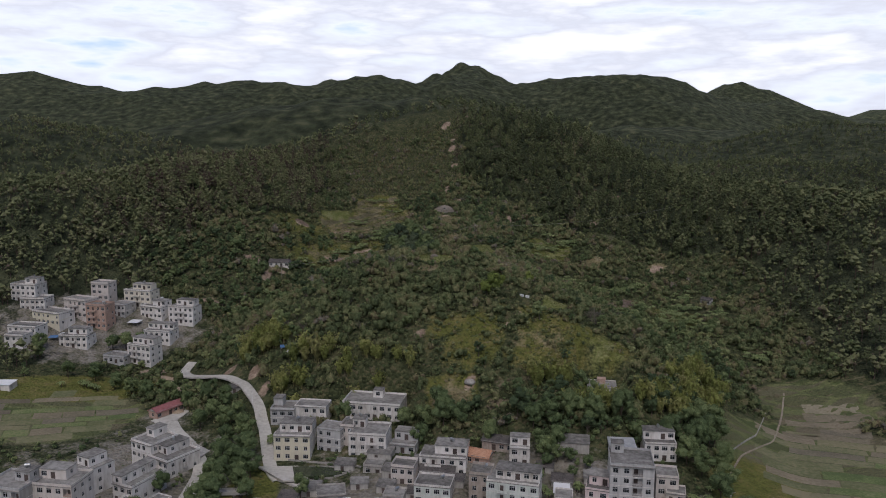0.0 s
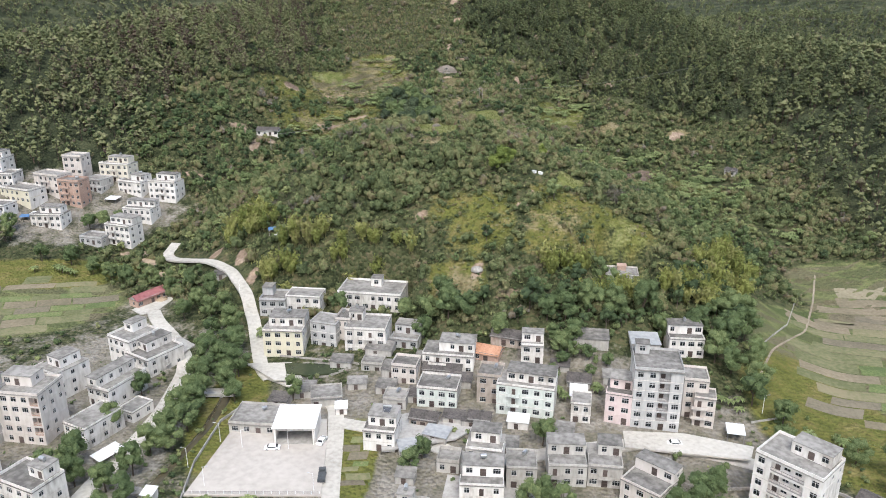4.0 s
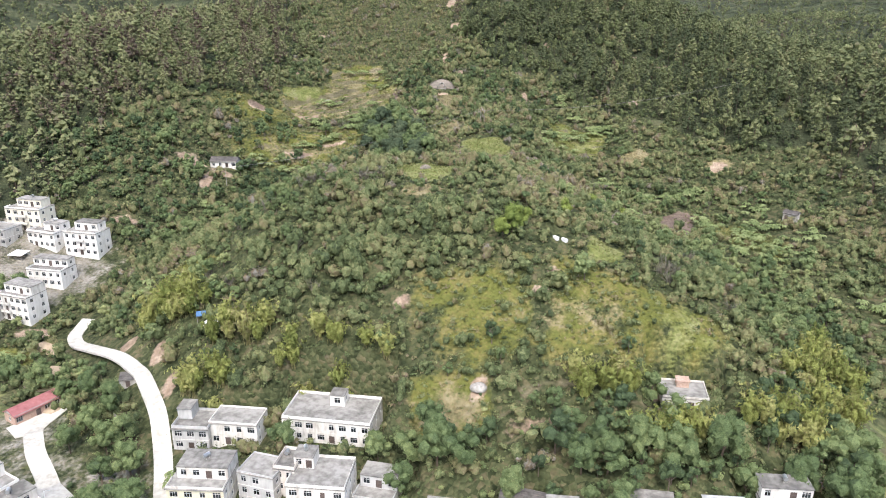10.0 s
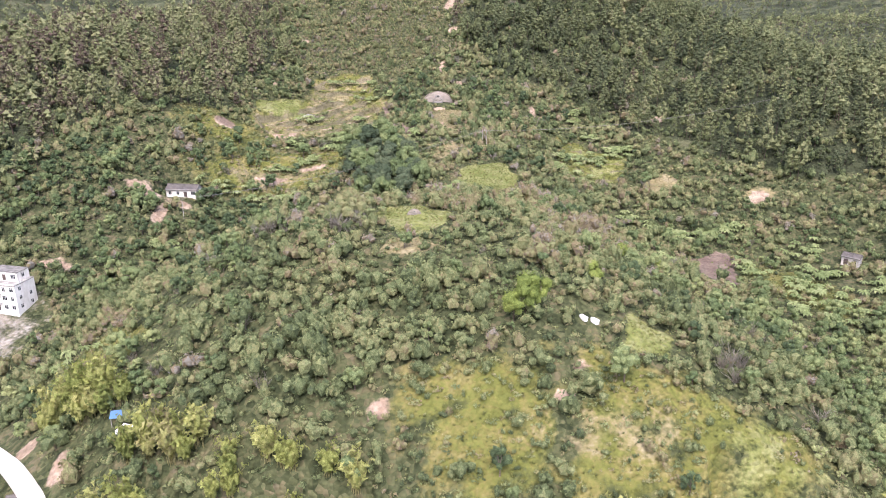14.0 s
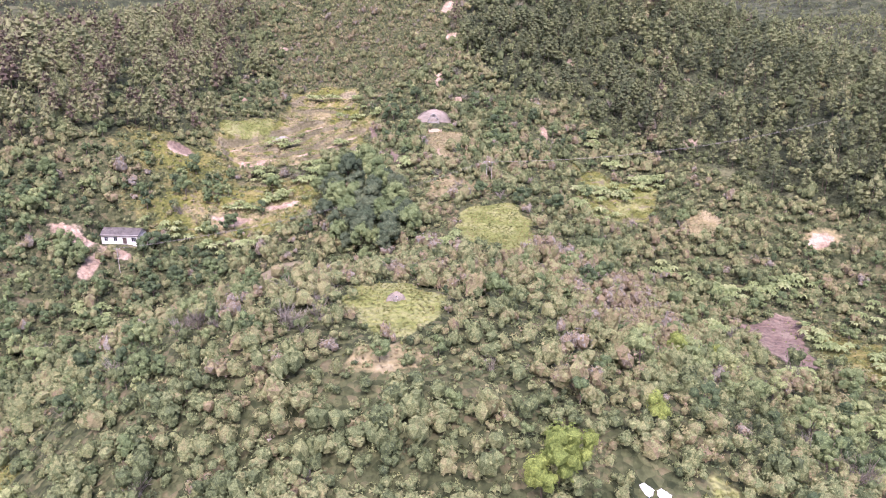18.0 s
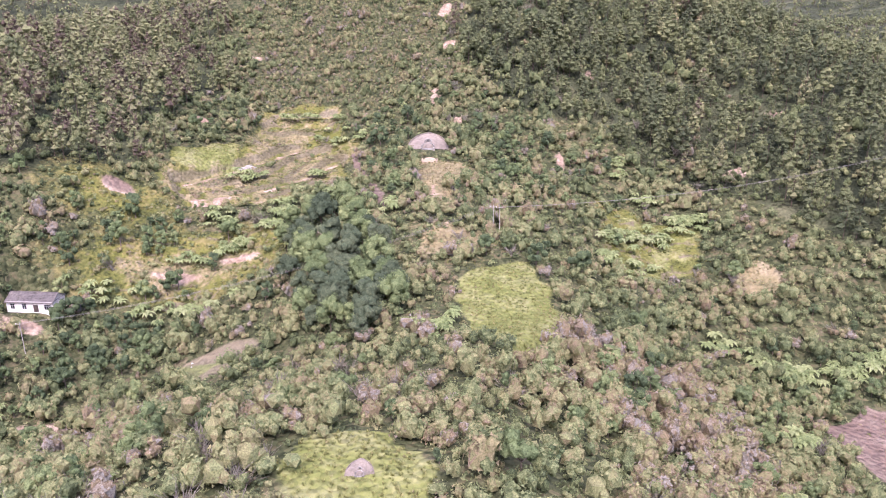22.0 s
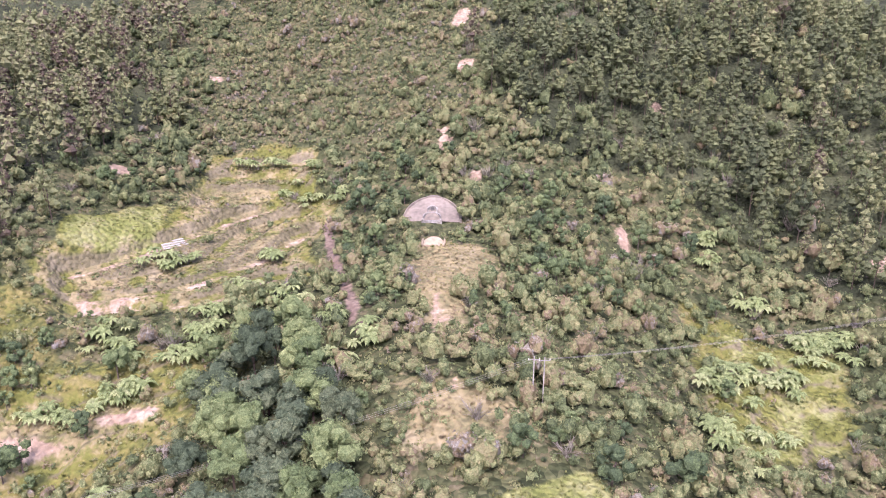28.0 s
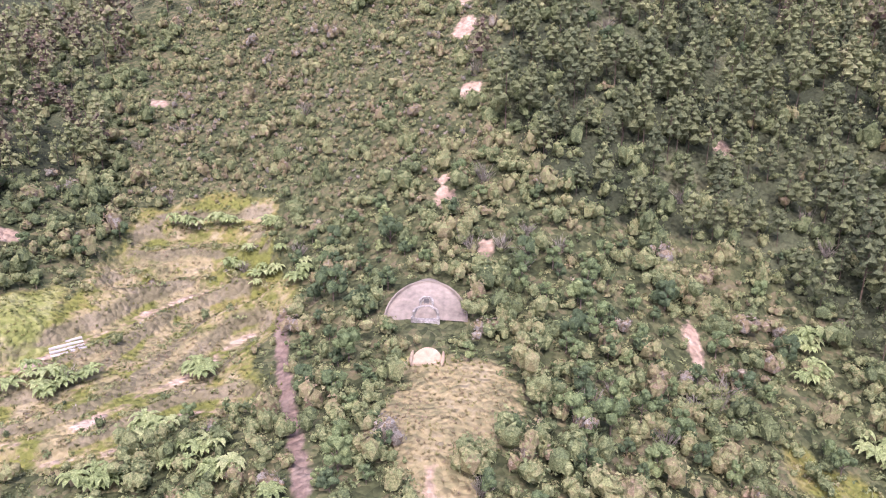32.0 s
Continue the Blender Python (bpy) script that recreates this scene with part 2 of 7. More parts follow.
    rel.inputs["Strength"].default_value, rel.inputs["Distance"].default_value = 0.8, 1.2
    puff = nt.nodes.new("ShaderNodeMath")
    puff.operation = "SUBTRACT"
    nt.links.new(tone, puff.inputs[0])
    nt.links.new(clumps.outputs["Distance"], puff.inputs[1])
    nt.links.new(puff.outputs[0], rel.inputs["Height"])
    rel2 = nt.nodes.new("ShaderNodeBump")
    rel2.inputs["Strength"].default_value, rel2.inputs["Distance"].default_value = 0.9, 9.0
    nt.links.new(noise_at(0.09, 5.0), rel2.inputs["Height"])
    nt.links.new(rel.outputs[0], rel2.inputs["Normal"])
    wooded = nt.nodes.new("ShaderNodeAttribute")
    wooded.attribute_name = "wood"
    nt.links.new(wooded.outputs["Fac"], rel2.inputs["Strength"])
    nt.links.new(rel2.outputs[0], bsdf.inputs["Normal"])
    return m


M_GROUND = ground_material()
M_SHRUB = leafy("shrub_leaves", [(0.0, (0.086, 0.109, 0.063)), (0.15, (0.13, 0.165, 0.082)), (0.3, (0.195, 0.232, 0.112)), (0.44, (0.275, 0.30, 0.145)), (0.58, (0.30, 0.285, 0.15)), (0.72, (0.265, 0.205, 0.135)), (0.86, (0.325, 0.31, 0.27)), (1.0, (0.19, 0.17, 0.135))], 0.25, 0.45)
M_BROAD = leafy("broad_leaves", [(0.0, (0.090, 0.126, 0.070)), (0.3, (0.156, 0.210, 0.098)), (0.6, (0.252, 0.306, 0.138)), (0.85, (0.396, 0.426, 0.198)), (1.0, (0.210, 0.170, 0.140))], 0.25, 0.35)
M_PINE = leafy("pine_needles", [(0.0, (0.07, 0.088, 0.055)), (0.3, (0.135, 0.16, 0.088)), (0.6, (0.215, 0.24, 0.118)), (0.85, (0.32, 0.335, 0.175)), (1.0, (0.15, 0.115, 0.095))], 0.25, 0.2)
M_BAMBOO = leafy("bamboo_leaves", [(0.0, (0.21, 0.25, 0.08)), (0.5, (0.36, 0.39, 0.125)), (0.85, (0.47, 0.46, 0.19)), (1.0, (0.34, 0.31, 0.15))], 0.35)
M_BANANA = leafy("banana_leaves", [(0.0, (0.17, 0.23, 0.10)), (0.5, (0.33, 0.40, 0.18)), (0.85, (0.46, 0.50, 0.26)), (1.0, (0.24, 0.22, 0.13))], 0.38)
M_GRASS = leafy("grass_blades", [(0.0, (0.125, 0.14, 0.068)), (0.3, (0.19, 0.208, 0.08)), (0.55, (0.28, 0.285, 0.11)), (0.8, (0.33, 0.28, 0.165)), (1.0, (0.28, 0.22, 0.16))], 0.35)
CROPS = [mat("tan_stubble_soil", [(0.155, 0.135, 0.09), (0.205, 0.175, 0.12), (0.26, 0.22, 0.155)], 0.9, 0.95, 0.4, vary=0.2, streak=1.0),
         mat("pale_dry_plot", [(0.18, 0.16, 0.105), (0.235, 0.21, 0.14), (0.29, 0.255, 0.18)], 0.9, 0.95, 0.3, vary=0.2),
         mat("green_seedling_rows", [(0.09, 0.125, 0.045), (0.15, 0.185, 0.07), (0.22, 0.22, 0.11)], 1.3, 0.95, 0.5, vary=0.25),
         mat("weedy_fallow", [(0.12, 0.13, 0.06), (0.175, 0.175, 0.09), (0.23, 0.205, 0.125)], 0.7, 0.95, 0.5, vary=0.25),
         mat("brown_tilled_soil", [(0.125, 0.105, 0.075), (0.16, 0.14, 0.10), (0.205, 0.18, 0.13)], 1.1, 0.95, 0.5, vary=0.2)]
M_BARK = mat("bark", [(0.06, 0.045, 0.03), (0.14, 0.11, 0.085)], 6, 0.95, 0.6)
M_CONCRETE_ROAD = mat("pale_concrete_paving", [(0.36, 0.335, 0.295), (0.49, 0.465, 0.42), (0.58, 0.555, 0.51)], 0.8, 0.85, 0.15, coarse=10)
M_COURT = mat("clean_court_concrete", [(0.39, 0.355, 0.32), (0.47, 0.435, 0.395), (0.53, 0.495, 0.455)], 0.5, 0.85, 0.1, coarse=10)
M_ROOF = mat("weathered_concrete_roof", [(0.115, 0.108, 0.10), (0.205, 0.195, 0.18), (0.32, 0.305, 0.285)], 0.7, 0.9, 0.2, vary=0.2, coarse=4)
M_CONCRETE = mat("bare_concrete", [(0.25, 0.24, 0.225), (0.37, 0.355, 0.335), (0.47, 0.455, 0.43)], 0.9, 0.9, 0.2, vary=0.1, coarse=5)
WALLS = {
    "white": mat("whitewashed_render", [(0.42, 0.385, 0.345), (0.62, 0.59, 0.555), (0.72, 0.69, 0.66), (0.78, 0.76, 0.735)], 1.1, 0.85, 0.1, vary=0.12, coarse=5, streak=0.3),
    "grey": mat("grey_render", [(0.34, 0.33, 0.32), (0.46, 0.455, 0.45), (0.56, 0.55, 0.54)], 1.1, 0.85, 0.1, vary=0.1, coarse=5, streak=0.3),
    "concrete": mat("raw_cement_render", [(0.30, 0.28, 0.255), (0.43, 0.41, 0.38), (0.54, 0.52, 0.49)], 1.1, 0.9, 0.15, vary=0.1, coarse=5, streak=0.3),
    "yellow": mat("yellow_tile_facing", [(0.56, 0.52, 0.41), (0.64, 0.595, 0.465), (0.69, 0.65, 0.53)], 1.5, 0.5, 0.05, streak=0.4),
    "cream": mat("cream_render", [(0.55, 0.51, 0.43), (0.66, 0.62, 0.53), (0.72, 0.68, 0.59)], 1.0, 0.8, 0.1, streak=0.4),
    "green": mat("pale_green_render", [(0.46, 0.49, 0.45), (0.60, 0.63, 0.59), (0.68, 0.70, 0.67)], 1.0, 0.8, 0.1, streak=0.4),
    "pink": mat("pink_tile_facing", [(0.57, 0.455, 0.44), (0.66, 0.55, 0.535), (0.71, 0.62, 0.60)], 1.2, 0.5, 0.05, streak=0.4),
    "pinkish": mat("pinkish_render", [(0.46, 0.41, 0.37), (0.60, 0.55, 0.51), (0.68, 0.635, 0.60)], 1.0, 0.85, 0.1, streak=0.3),
    "brown": mat("old_brown_render", [(0.26, 0.215, 0.18), (0.38, 0.33, 0.285), (0.50, 0.44, 0.395)], 1.0, 0.9, 0.2, streak=0.4),
    "brick": mat("red_brick_wall", [(0.33, 0.225, 0.18), (0.43, 0.30, 0.24), (0.52, 0.40, 0.335)], 2.0, 0.9, 0.3),
}
PITCHED = {
    "dark": mat("dark_clay_tiles", [(0.055, 0.05, 0.047), (0.11, 0.10, 0.095), (0.17, 0.15, 0.135)], 1.8, 0.9, 0.6, coarse=5),
    "grey": mat("grey_sheet_roof", [(0.26, 0.27, 0.28), (0.36, 0.37, 0.38), (0.45, 0.45, 0.46)], 0.8, 0.6, 0.1),
    "red": mat("red_sheet_roof", [(0.27, 0.10, 0.105), (0.35, 0.145, 0.145), (0.42, 0.20, 0.19)], 0.8, 0.6, 0.1),
    "orange": mat("orange_tiles", [(0.38, 0.20, 0.12), (0.50, 0.28, 0.18), (0.58, 0.36, 0.25)], 1.5, 0.8, 0.4),
}
M_WHITE = mat("white_sheet_metal", [(0.70, 0.71, 0.72), (0.80, 0.80, 0.81), (0.84, 0.84, 0.84)], 0.6, 0.45, 0.05)
M_GLASS = mat("dark_window_glass", [(0.012, 0.016, 0.02), (0.03, 0.036, 0.042)], 0.6, 0.08, 0.0, spec=0.6, vary=0.3)
M_FRAME = mat("window_frame", [(0.42, 0.42, 0.42), (0.6, 0.6, 0.6)], 3, 0.5, 0.0)
M_DOOR = mat("dark_brown_door", [(0.06, 0.045, 0.04), (0.13, 0.10, 0.09)], 2, 0.6, 0.1, vary=0.3)
M_RAIL = mat("balcony_rail", [(0.20, 0.19, 0.19), (0.34, 0.32, 0.31)], 2, 0.6, 0.1)
M_STEEL = mat("galvanised_steel", [(0.45, 0.46, 0.47), (0.6, 0.61, 0.62)], 2, 0.35, 0.05, metal=0.8)
M_WATER = mat("murky_water", [(0.07, 0.06, 0.035), (0.11, 0.095, 0.06)], 0.4, 0.12, 0.03, spec=0.5)
M_STONE = mat("grey_stone", [(0.20, 0.185, 0.165), (0.33, 0.31, 0.285), (0.46, 0.435, 0.40)], 1.6, 0.9, 0.6)
M_GRAVE = mat("dark_weathered_stone", [(0.10, 0.095, 0.085), (0.21, 0.20, 0.18), (0.40, 0.385, 0.36)], 2.2, 0.9, 0.6)
M_EARTHPATH = mat("trodden_earth", [(0.20, 0.165, 0.12), (0.30, 0.255, 0.195), (0.38, 0.33, 0.26)], 1.0, 0.95, 0.4)
M_MOUND = mat("packed_grave_earth", [(0.12, 0.105, 0.085), (0.18, 0.155, 0.13), (0.25, 0.215, 0.175)], 0.9, 0.95, 0.5)
M_CLAY = mat("pale_apricot_clay", [(0.25, 0.19, 0.13), (0.34, 0.265, 0.185), (0.43, 0.345, 0.25)], 0.8, 0.95, 0.4)
M_BLUE = mat("blue_sheet", [(0.08, 0.17, 0.33), (0.12, 0.23, 0.42)], 2, 0.5, 0.1)
M_SOLAR = mat("solar_tubes", [(0.02, 0.03, 0.06), (0.04, 0.06, 0.10)], 2, 0.15, 0.0, spec=0.6)
M_CARWHITE = mat("white_car_paint", [(0.74, 0.74, 0.75), (0.8, 0.8, 0.8)], 1, 0.25, 0.0, spec=0.6)
M_TYRE = mat("black_rubber", [(0.012, 0.012, 0.012), (0.03, 0.03, 0.03)], 4, 0.8, 0.1)
M_DARKTRUCK = mat("dark_painted_metal", [(0.05, 0.055, 0.06), (0.10, 0.105, 0.11)], 2, 0.5, 0.05)

# ---- lie of the land: swells of a given spread along lines of equal y ----
SWELLS = []


def swells(y, spread, *tops):
    for x, h in tops:
        SWELLS.append((x, y, spread, h))


swells(235, 34, (-140, -0.8), (-100, -1.3), (-60, 1.1), (-20, -1.1), (20, 2.1), (60, 3.8), (140, 0.4))
swells(275, 34, (-140, -1.6), (-100, 1.1), (-60, 3.4), (-20, -4.4), (20, 13.4), (60, 6.2), (140, -2.4))
swells(315, 34, (-140, 0.7), (-100, -4.8), (-60, 15), (-20, 13.3), (20, 19.3), (60, 8.2), (100, 4.6), (140, -1.3))
swells(355, 34, (-140, -2.4), (-100, 6.8), (-60, 20.6), (-20, 13.2), (20, 14.2), (60, 6.8), (100, 5), (140, -0.5))
swells(400, 34, (-140, 4.9), (-100, 4.4), (-60, 3.7), (-20, 8.9), (20, 18.9), (60, 4.2), (100, 5.4))
swells(445, 34, (-140, 11.6), (-100, -5.9), (-60, 8.4), (-20, 8.3), (20, 13.6), (60, 4.1), (100, 1.1), (140, -1.3))
swells(490, 34, (-140, 7.1), (-100, -0.8), (-60, 7.2), (-20, 10.6), (20, 11.6), (60, -1.3), (100, -1.9), (140, 2.9))
swells(540, 52, (-170, 24.5), (-110, 17.3), (-50, 11.4), (10, 27), (130, 25), (200, 10.9), (270, 2.6))
swells(590, 52, (-240, 23.8), (-170, 6.5), (-110, 8.7), (10, 16.1), (70, -10.9), (130, 22.5), (200, 1.7), (270, 21.6))
swells(640, 52, (-240, 26.7), (-170, 16.9), (-110, 23.2), (-50, 15.3), (10, 43.3), (70, 30.7), (130, 31.1), (200, 14.6), (270, 18))
swells(700, 52, (-240, 19.5), (-170, 24.3), (-110, 19.3), (-50, 11.8), (10, 24.9), (70, 18.7), (130, 19.8), (200, 18), (270, 10))
swells(760, 52, (-240, 21.3), (-170, 34.3), (-110, 43), (-50, 59.8), (10, 54), (70, 44), (130, 50), (200, 20), (270, 2))
swells(250, 85, (-320, 3.6), (-220, 1), (220, -2.7), (320, 5.1))
swells(330, 85, (-320, 1.4), (-220, 2.1), (220, -4.1), (320, 15))
swells(410, 85, (-320, 1.9), (-220, -3), (220, 7.2), (320, 24.4))
swells(490, 85, (-320, 62.6), (-220, 26.1), (220, 26.2), (320, 31.3))

# smaller rises and dips of the near slopes
MENDS = []
MENDS.extend((x, 250, 24, h) for x, h in ((-58, -1.8), (-30, 1.0), (-2, 0.8), (26, -1.4), (54, -0.7), (82, 2.4),))
MENDS.extend((x, 278, 24, h) for x, h in ((-58, 1.1), (-30, 4.6), (-2, 2.5), (54, 2.6), (82, 6.2),))
MENDS.extend((x, 306, 24, h) for x, h in ((-142, -1.1), (-114, 1.3), (-86, 4.4), (-58, 1.8), (-30, 0.7), (54, 1.8), (82, 3.3),))
MENDS.extend((x, 334, 24, h) for x, h in ((-142, -0.7), (-86, 1.3), (-58, -1.1), (-30, -1.1), (54, 0.9), (138, -1.0),))
MENDS.extend((x, 362, 24, h) for x, h in ((-114, -0.7), (-86, 0.9), (-58, 2.1), (-30, 2.5), (-2, 1.6), (26, -0.8),))
MENDS.extend((x, 390, 24, h) for x, h in ((-142, -0.6), (-114, -1.4), (-2, 1.5), (54, -0.8), (110, 0.9),))
MENDS.extend((x, 418, 24, h) for x, h in ((-142, -0.8), (-114, -0.9), (54, -1.2), (82, -2.4), (110, -0.6), (138, -1.5), (166, -1.8),))
MENDS.extend((x, 446, 24, h) for x, h in ((-170, 1.2), (-142, 0.7), (-114, 0.9), (-86, -0.9), (26, 2.3), (82, -1.3), (138, -2.6), (166, -2.4),))
MENDS.extend((x, 474, 24, h) for x, h in ((-114, 1.2), (-86, -0.7), (-30, 0.7), (26, 0.9), (54, 0.9), (82, 2.0), (110, 1.4), (138, -2.3),))
MENDS.extend((x, 502, 24, h) for x, h in ((-114, 2.4), (-86, 0.8), (54, 1.0), (82, 1.9), (110, 1.1), (138, -1.0),))
MENDS.extend((x, 530, 24, h) for x, h in ((-58, -2.6), (-30, -1.0),))
MENDS.extend((x, 558, 24, h) for x, h in ((-114, 1.1), (-58, -2.4), (54, -0.7), (82, -0.9),))
MENDS.extend((x, 586, 24, h) for x, h in ((-86, -1.3), (-58, -1.1),))
MENDS.extend((x, 614, 24, h) for x, h in ((-114, -0.7), (-86, -1.1),))

PEAKS = []


def peaks(*tops):
    PEAKS.extend(tops)


# wooded ridges behind the hill, then the far ranges: x, y, height, spread in x and y
peaks((-200, 1290, 154, 210, 190), (-75, 1330, 148, 170, 200), (-360, 1260, 150, 190, 190), (-560, 1050, 112, 190, 210))
peaks((-720, 980, 128, 160, 220), (230, 1480, 138, 200, 200), (430, 1850, 135, 250, 220), (660, 1850, 125, 250, 240))
peaks((680, 1450, 135, 220, 220), (800, 1250, 112, 230, 240), (420, 1100, 80, 170, 160), (-330, 800, 72, 130, 160))
peaks((330, 800, 50, 120, 140), (480, 560, 46, 130, 200), (-480, 600, 76, 130, 200), (-520, 350, 50, 130, 160))
peaks((520, 250, 45, 140, 160))
peaks((-1620, 2780, 330, 420, 420), (-1005, 2700, 270, 420, 380), (-690, 2800, 240, 380, 380), (-372, 2800, 266, 360, 380))
peaks((-150, 2850, 283, 330, 380), (40, 3180, 375, 190, 300), (300, 3000, 288, 330, 380), (550, 2950, 284, 330, 380))
peaks((720, 2800, 284, 300, 380), (1244, 3580, 355, 240, 300), (1500, 3500, 250, 300, 300), (2400, 4150, 300, 450, 300))
peaks((-2300, 2600, 330, 420, 420), (1150, 2900, 235, 400, 300), (1700, 2600, 180, 450, 400), (-1250, 1900, 160, 300, 300))
peaks((-1700, 1500, 190, 400, 400), (1500, 1500, 150, 400, 400), (-1500, 500, 150, 400, 500), (1500, 500, 140, 400, 500))
peaks((-900, -900, 140, 500, 350), (500, -1100, 160, 600, 350), (1500, -700, 150, 400, 400), (-2200, -600, 200, 500, 500))


def waves(x, y, size, seed):
    """Smooth uneven waves between about -1 and 1, of the given size in metres."""
    total = np.zeros_like(x)
    turn = np.random.RandomState(seed)
    for k in range(9):
        a, p, f = turn.uniform(0, 6.283, 3)
        s = size * (0.6 + 0.14 * k)
        total = total + np.sin((x * math.cos(a) + y * math.sin(a)) * 6.283 / s + p) * np.cos((x * math.sin(f) - y * math.cos(f)) * 6.283 / (s * 1.37) + f)
    return total / 3.2


def inside(x, y, cx, cy, rx, ry, turn=0.0, soft=0.25):
    """1 within an ellipse, 0 outside, with a soft rim."""
    c, s = math.cos(radians(turn)), math.sin(radians(turn))
    u, v = ((x - cx) * c + (y - cy) * s) / rx, ((y - cy) * c - (x - cx) * s) / ry
    return np.clip((1 + soft - np.sqrt(u * u + v * v)) / (2 * soft), 0, 1)


def stepped(z, rise, mask):
    k = np.floor(z / rise)
    f = z / rise - k
    return z + mask * rise * (np.clip((f - 0.72) / 0.28, 0, 1) - f)


def open_land(x, y):
    """The ground's height before the terraces were cut."""
    near = np.zeros_like(x)
    for cx, cy, s, h in SWELLS:
        near = near + h * np.exp(-((x - cx) ** 2 + (y - cy) ** 2) / (2 * s * s))
    for cx, cy, s, h in MENDS:
        near = near + h * np.exp(-((x - cx) ** 2 + (y - cy) ** 2) / (2 * s * s))
    near = np.maximum(near, 0)
    far = np.zeros_like(x)
    for cx, cy, h, sx, sy in PEAKS:
        far = far + (h * np.exp(-((x - cx) / sx) ** 2 / 2 - ((y - cy) / sy) ** 2 / 2)) ** 3
    far = np.cbrt(far) * (1 + 0.05 * waves(x, y, 420, 3) + 0.035 * waves(x, y, 170, 4))
    z = 3 + np.cbrt(near ** 3 + np.maximum(far, 0) ** 3)
    hilly = np.clip((z - 9) / 25, 0, 1)
    return z + hilly * (0.9 * waves(x, y, 34, 5) + 0.45 * waves(x, y, 13, 6))


# treads of the dry terraces on the upper slope: height at either end, and the line along the middle
TREADS = [
    (58.5, 61.5, [(-95.6, 521.1), (-90.9, 525.0), (-86.4, 530.0), (-82.4, 536.9), (-77.9, 543.7), (-72.5, 549.7), (-69.8, 557.2), (-64.0, 565.1), (-59.7, 569.9)]),
    (57.0, 60.0, [(-93.2, 516.8), (-83.9, 520.4), (-75.1, 523.7), (-69.3, 529.2), (-67.1, 535.7), (-64.6, 546.2), (-61.3, 556.2), (-55.9, 561.4), (-49.7, 564.8)]),
    (55.5, 58.5, [(-90.6, 512.2), (-80.7, 514.1), (-70.9, 516.8), (-65.3, 522.1), (-61.5, 527.4), (-54.6, 535.3), (-51.7, 542.2), (-47.8, 551.5)]),
    (54.0, 56.5, [(-89.3, 509.6), (-77.6, 512.0), (-64.1, 513.7), (-59.1, 517.7), (-56.3, 522.3), (-51.8, 526.3), (-42.9, 528.0)]),
    (63.0, 63.0, [(-78.1, 564.5), (-68.9, 571.3), (-58.0, 574.8), (-46.3, 569.3)]),
    (65.0, 65.0, [(-80.1, 570.2), (-66.4, 573.4), (-51.5, 573.2)]),
    (67.5, 67.5, [(-78.8, 579.4), (-66.0, 582.2), (-54.5, 579.6)]),
    (70.5, 70.5, [(-75.1, 587.0), (-62.7, 587.7), (-50.5, 586.0)]),
]
# level ground cut for houses on the slope: x, y, half width, half depth, turn, height
PLATFORMS = [(57.5, 264, 8.5, 8, -8, 24.0), (-33, 264.5, 13.5, 9, -8, 13.4), (-58, 263.5, 8.5, 6.5, -6, 11.6), (-68.5, 263, 6.5, 6.5, -3, 10.6), (-117, 457.5, 8.5, 5, -3, 39.6), (72.3, 233.5, 7.5, 6.5, -4, 11.0), (15.5, 234, 7.5, 5, -18, 13.2), (-19, 243, 7, 7, -12, 8.6), (-123, 282, 9.5, 7, 59, 4.6)]


def nearest(x, y, points):
    """Distance to a broken line, and how far along it the nearest place lies, from 0 to 1."""
    best, where = np.full(np.shape(x), 1e9), np.zeros(np.shape(x))
    n = len(points) - 1
    for k in range(n):
        (ax, ay), (bx, by) = points[k], points[k + 1]
        dx, dy = bx - ax, by - ay
        f = np.clip(((x - ax) * dx + (y - ay) * dy) / (dx * dx + dy * dy), 0, 1)
        d = np.hypot(x - ax - f * dx, y - ay - f * dy)
        where = np.where(d < best, (k + f) / n, where)
        best = np.minimum(best, d)
    return best, where


def region(x, y, points, soft=2.0):
    """1 inside an outline, 0 outside, with a soft rim in metres."""
    x, y = x + 1.3 * waves(x, y, 11, 61), y + 1.3 * waves(x, y, 11, 62)
    odd = np.zeros(np.shape(x), bool)
    for (ax, ay), (bx, by) in zip(points, points[1:] + points[:1]):
        if ay != by:
            odd ^= ((ay > y) != (by > y)) & (x < (bx - ax) * (y - ay) / (by - ay) + ax)
    d, _ = nearest(x, y, points + points[:1])
    return np.clip(0.5 + np.where(odd, d, -d) / (2 * soft), 0, 1)


def terraces(x, y):
    """Rise of the steps and how strongly they are cut, for each terraced stretch."""
    return ((1.3, inside(x, y, 165, 300, 45, 60, 0)), (2.0, inside(x, y, -80, 480, 42, 20, 10)), (2.2, inside(x, y, 26, 254, 30, 9, 0)), (1.8, inside(x, y, 62, 490, 24, 34, 20)))


def land(x, y):
    """The ground's height; x and y are arrays."""
    x, y = np.asarray(x, float), np.asarray(y, float)
    z = open_land(x, y)
    for rise, cut in terraces(x, y):
        z = stepped(z, rise, cut)
    total, weight = z * 1.0, np.ones(np.shape(x))
    for low, high, line in TREADS:
        d, along_it = nearest(x, y, line)
        w = (3.0 / np.maximum(d - 1.1, 0.35)) ** 4 * (d < 22)
        total, weight = total + w * (low + (high - low) * along_it), weight + w
    z = total / weight
    for cx, cy, rx, ry, turn, top in PLATFORMS:
        c, s = math.cos(radians(turn)), math.sin(radians(turn))
        u, v = np.abs((x - cx) * c + (y - cy) * s) - rx, np.abs((y - cy) * c - (x - cx) * s) - ry
        near = np.clip(1 - np.maximum(u, v) / 2.5, 0, 1)
        z = z + (np.minimum(z, top) - z) * near
    return z


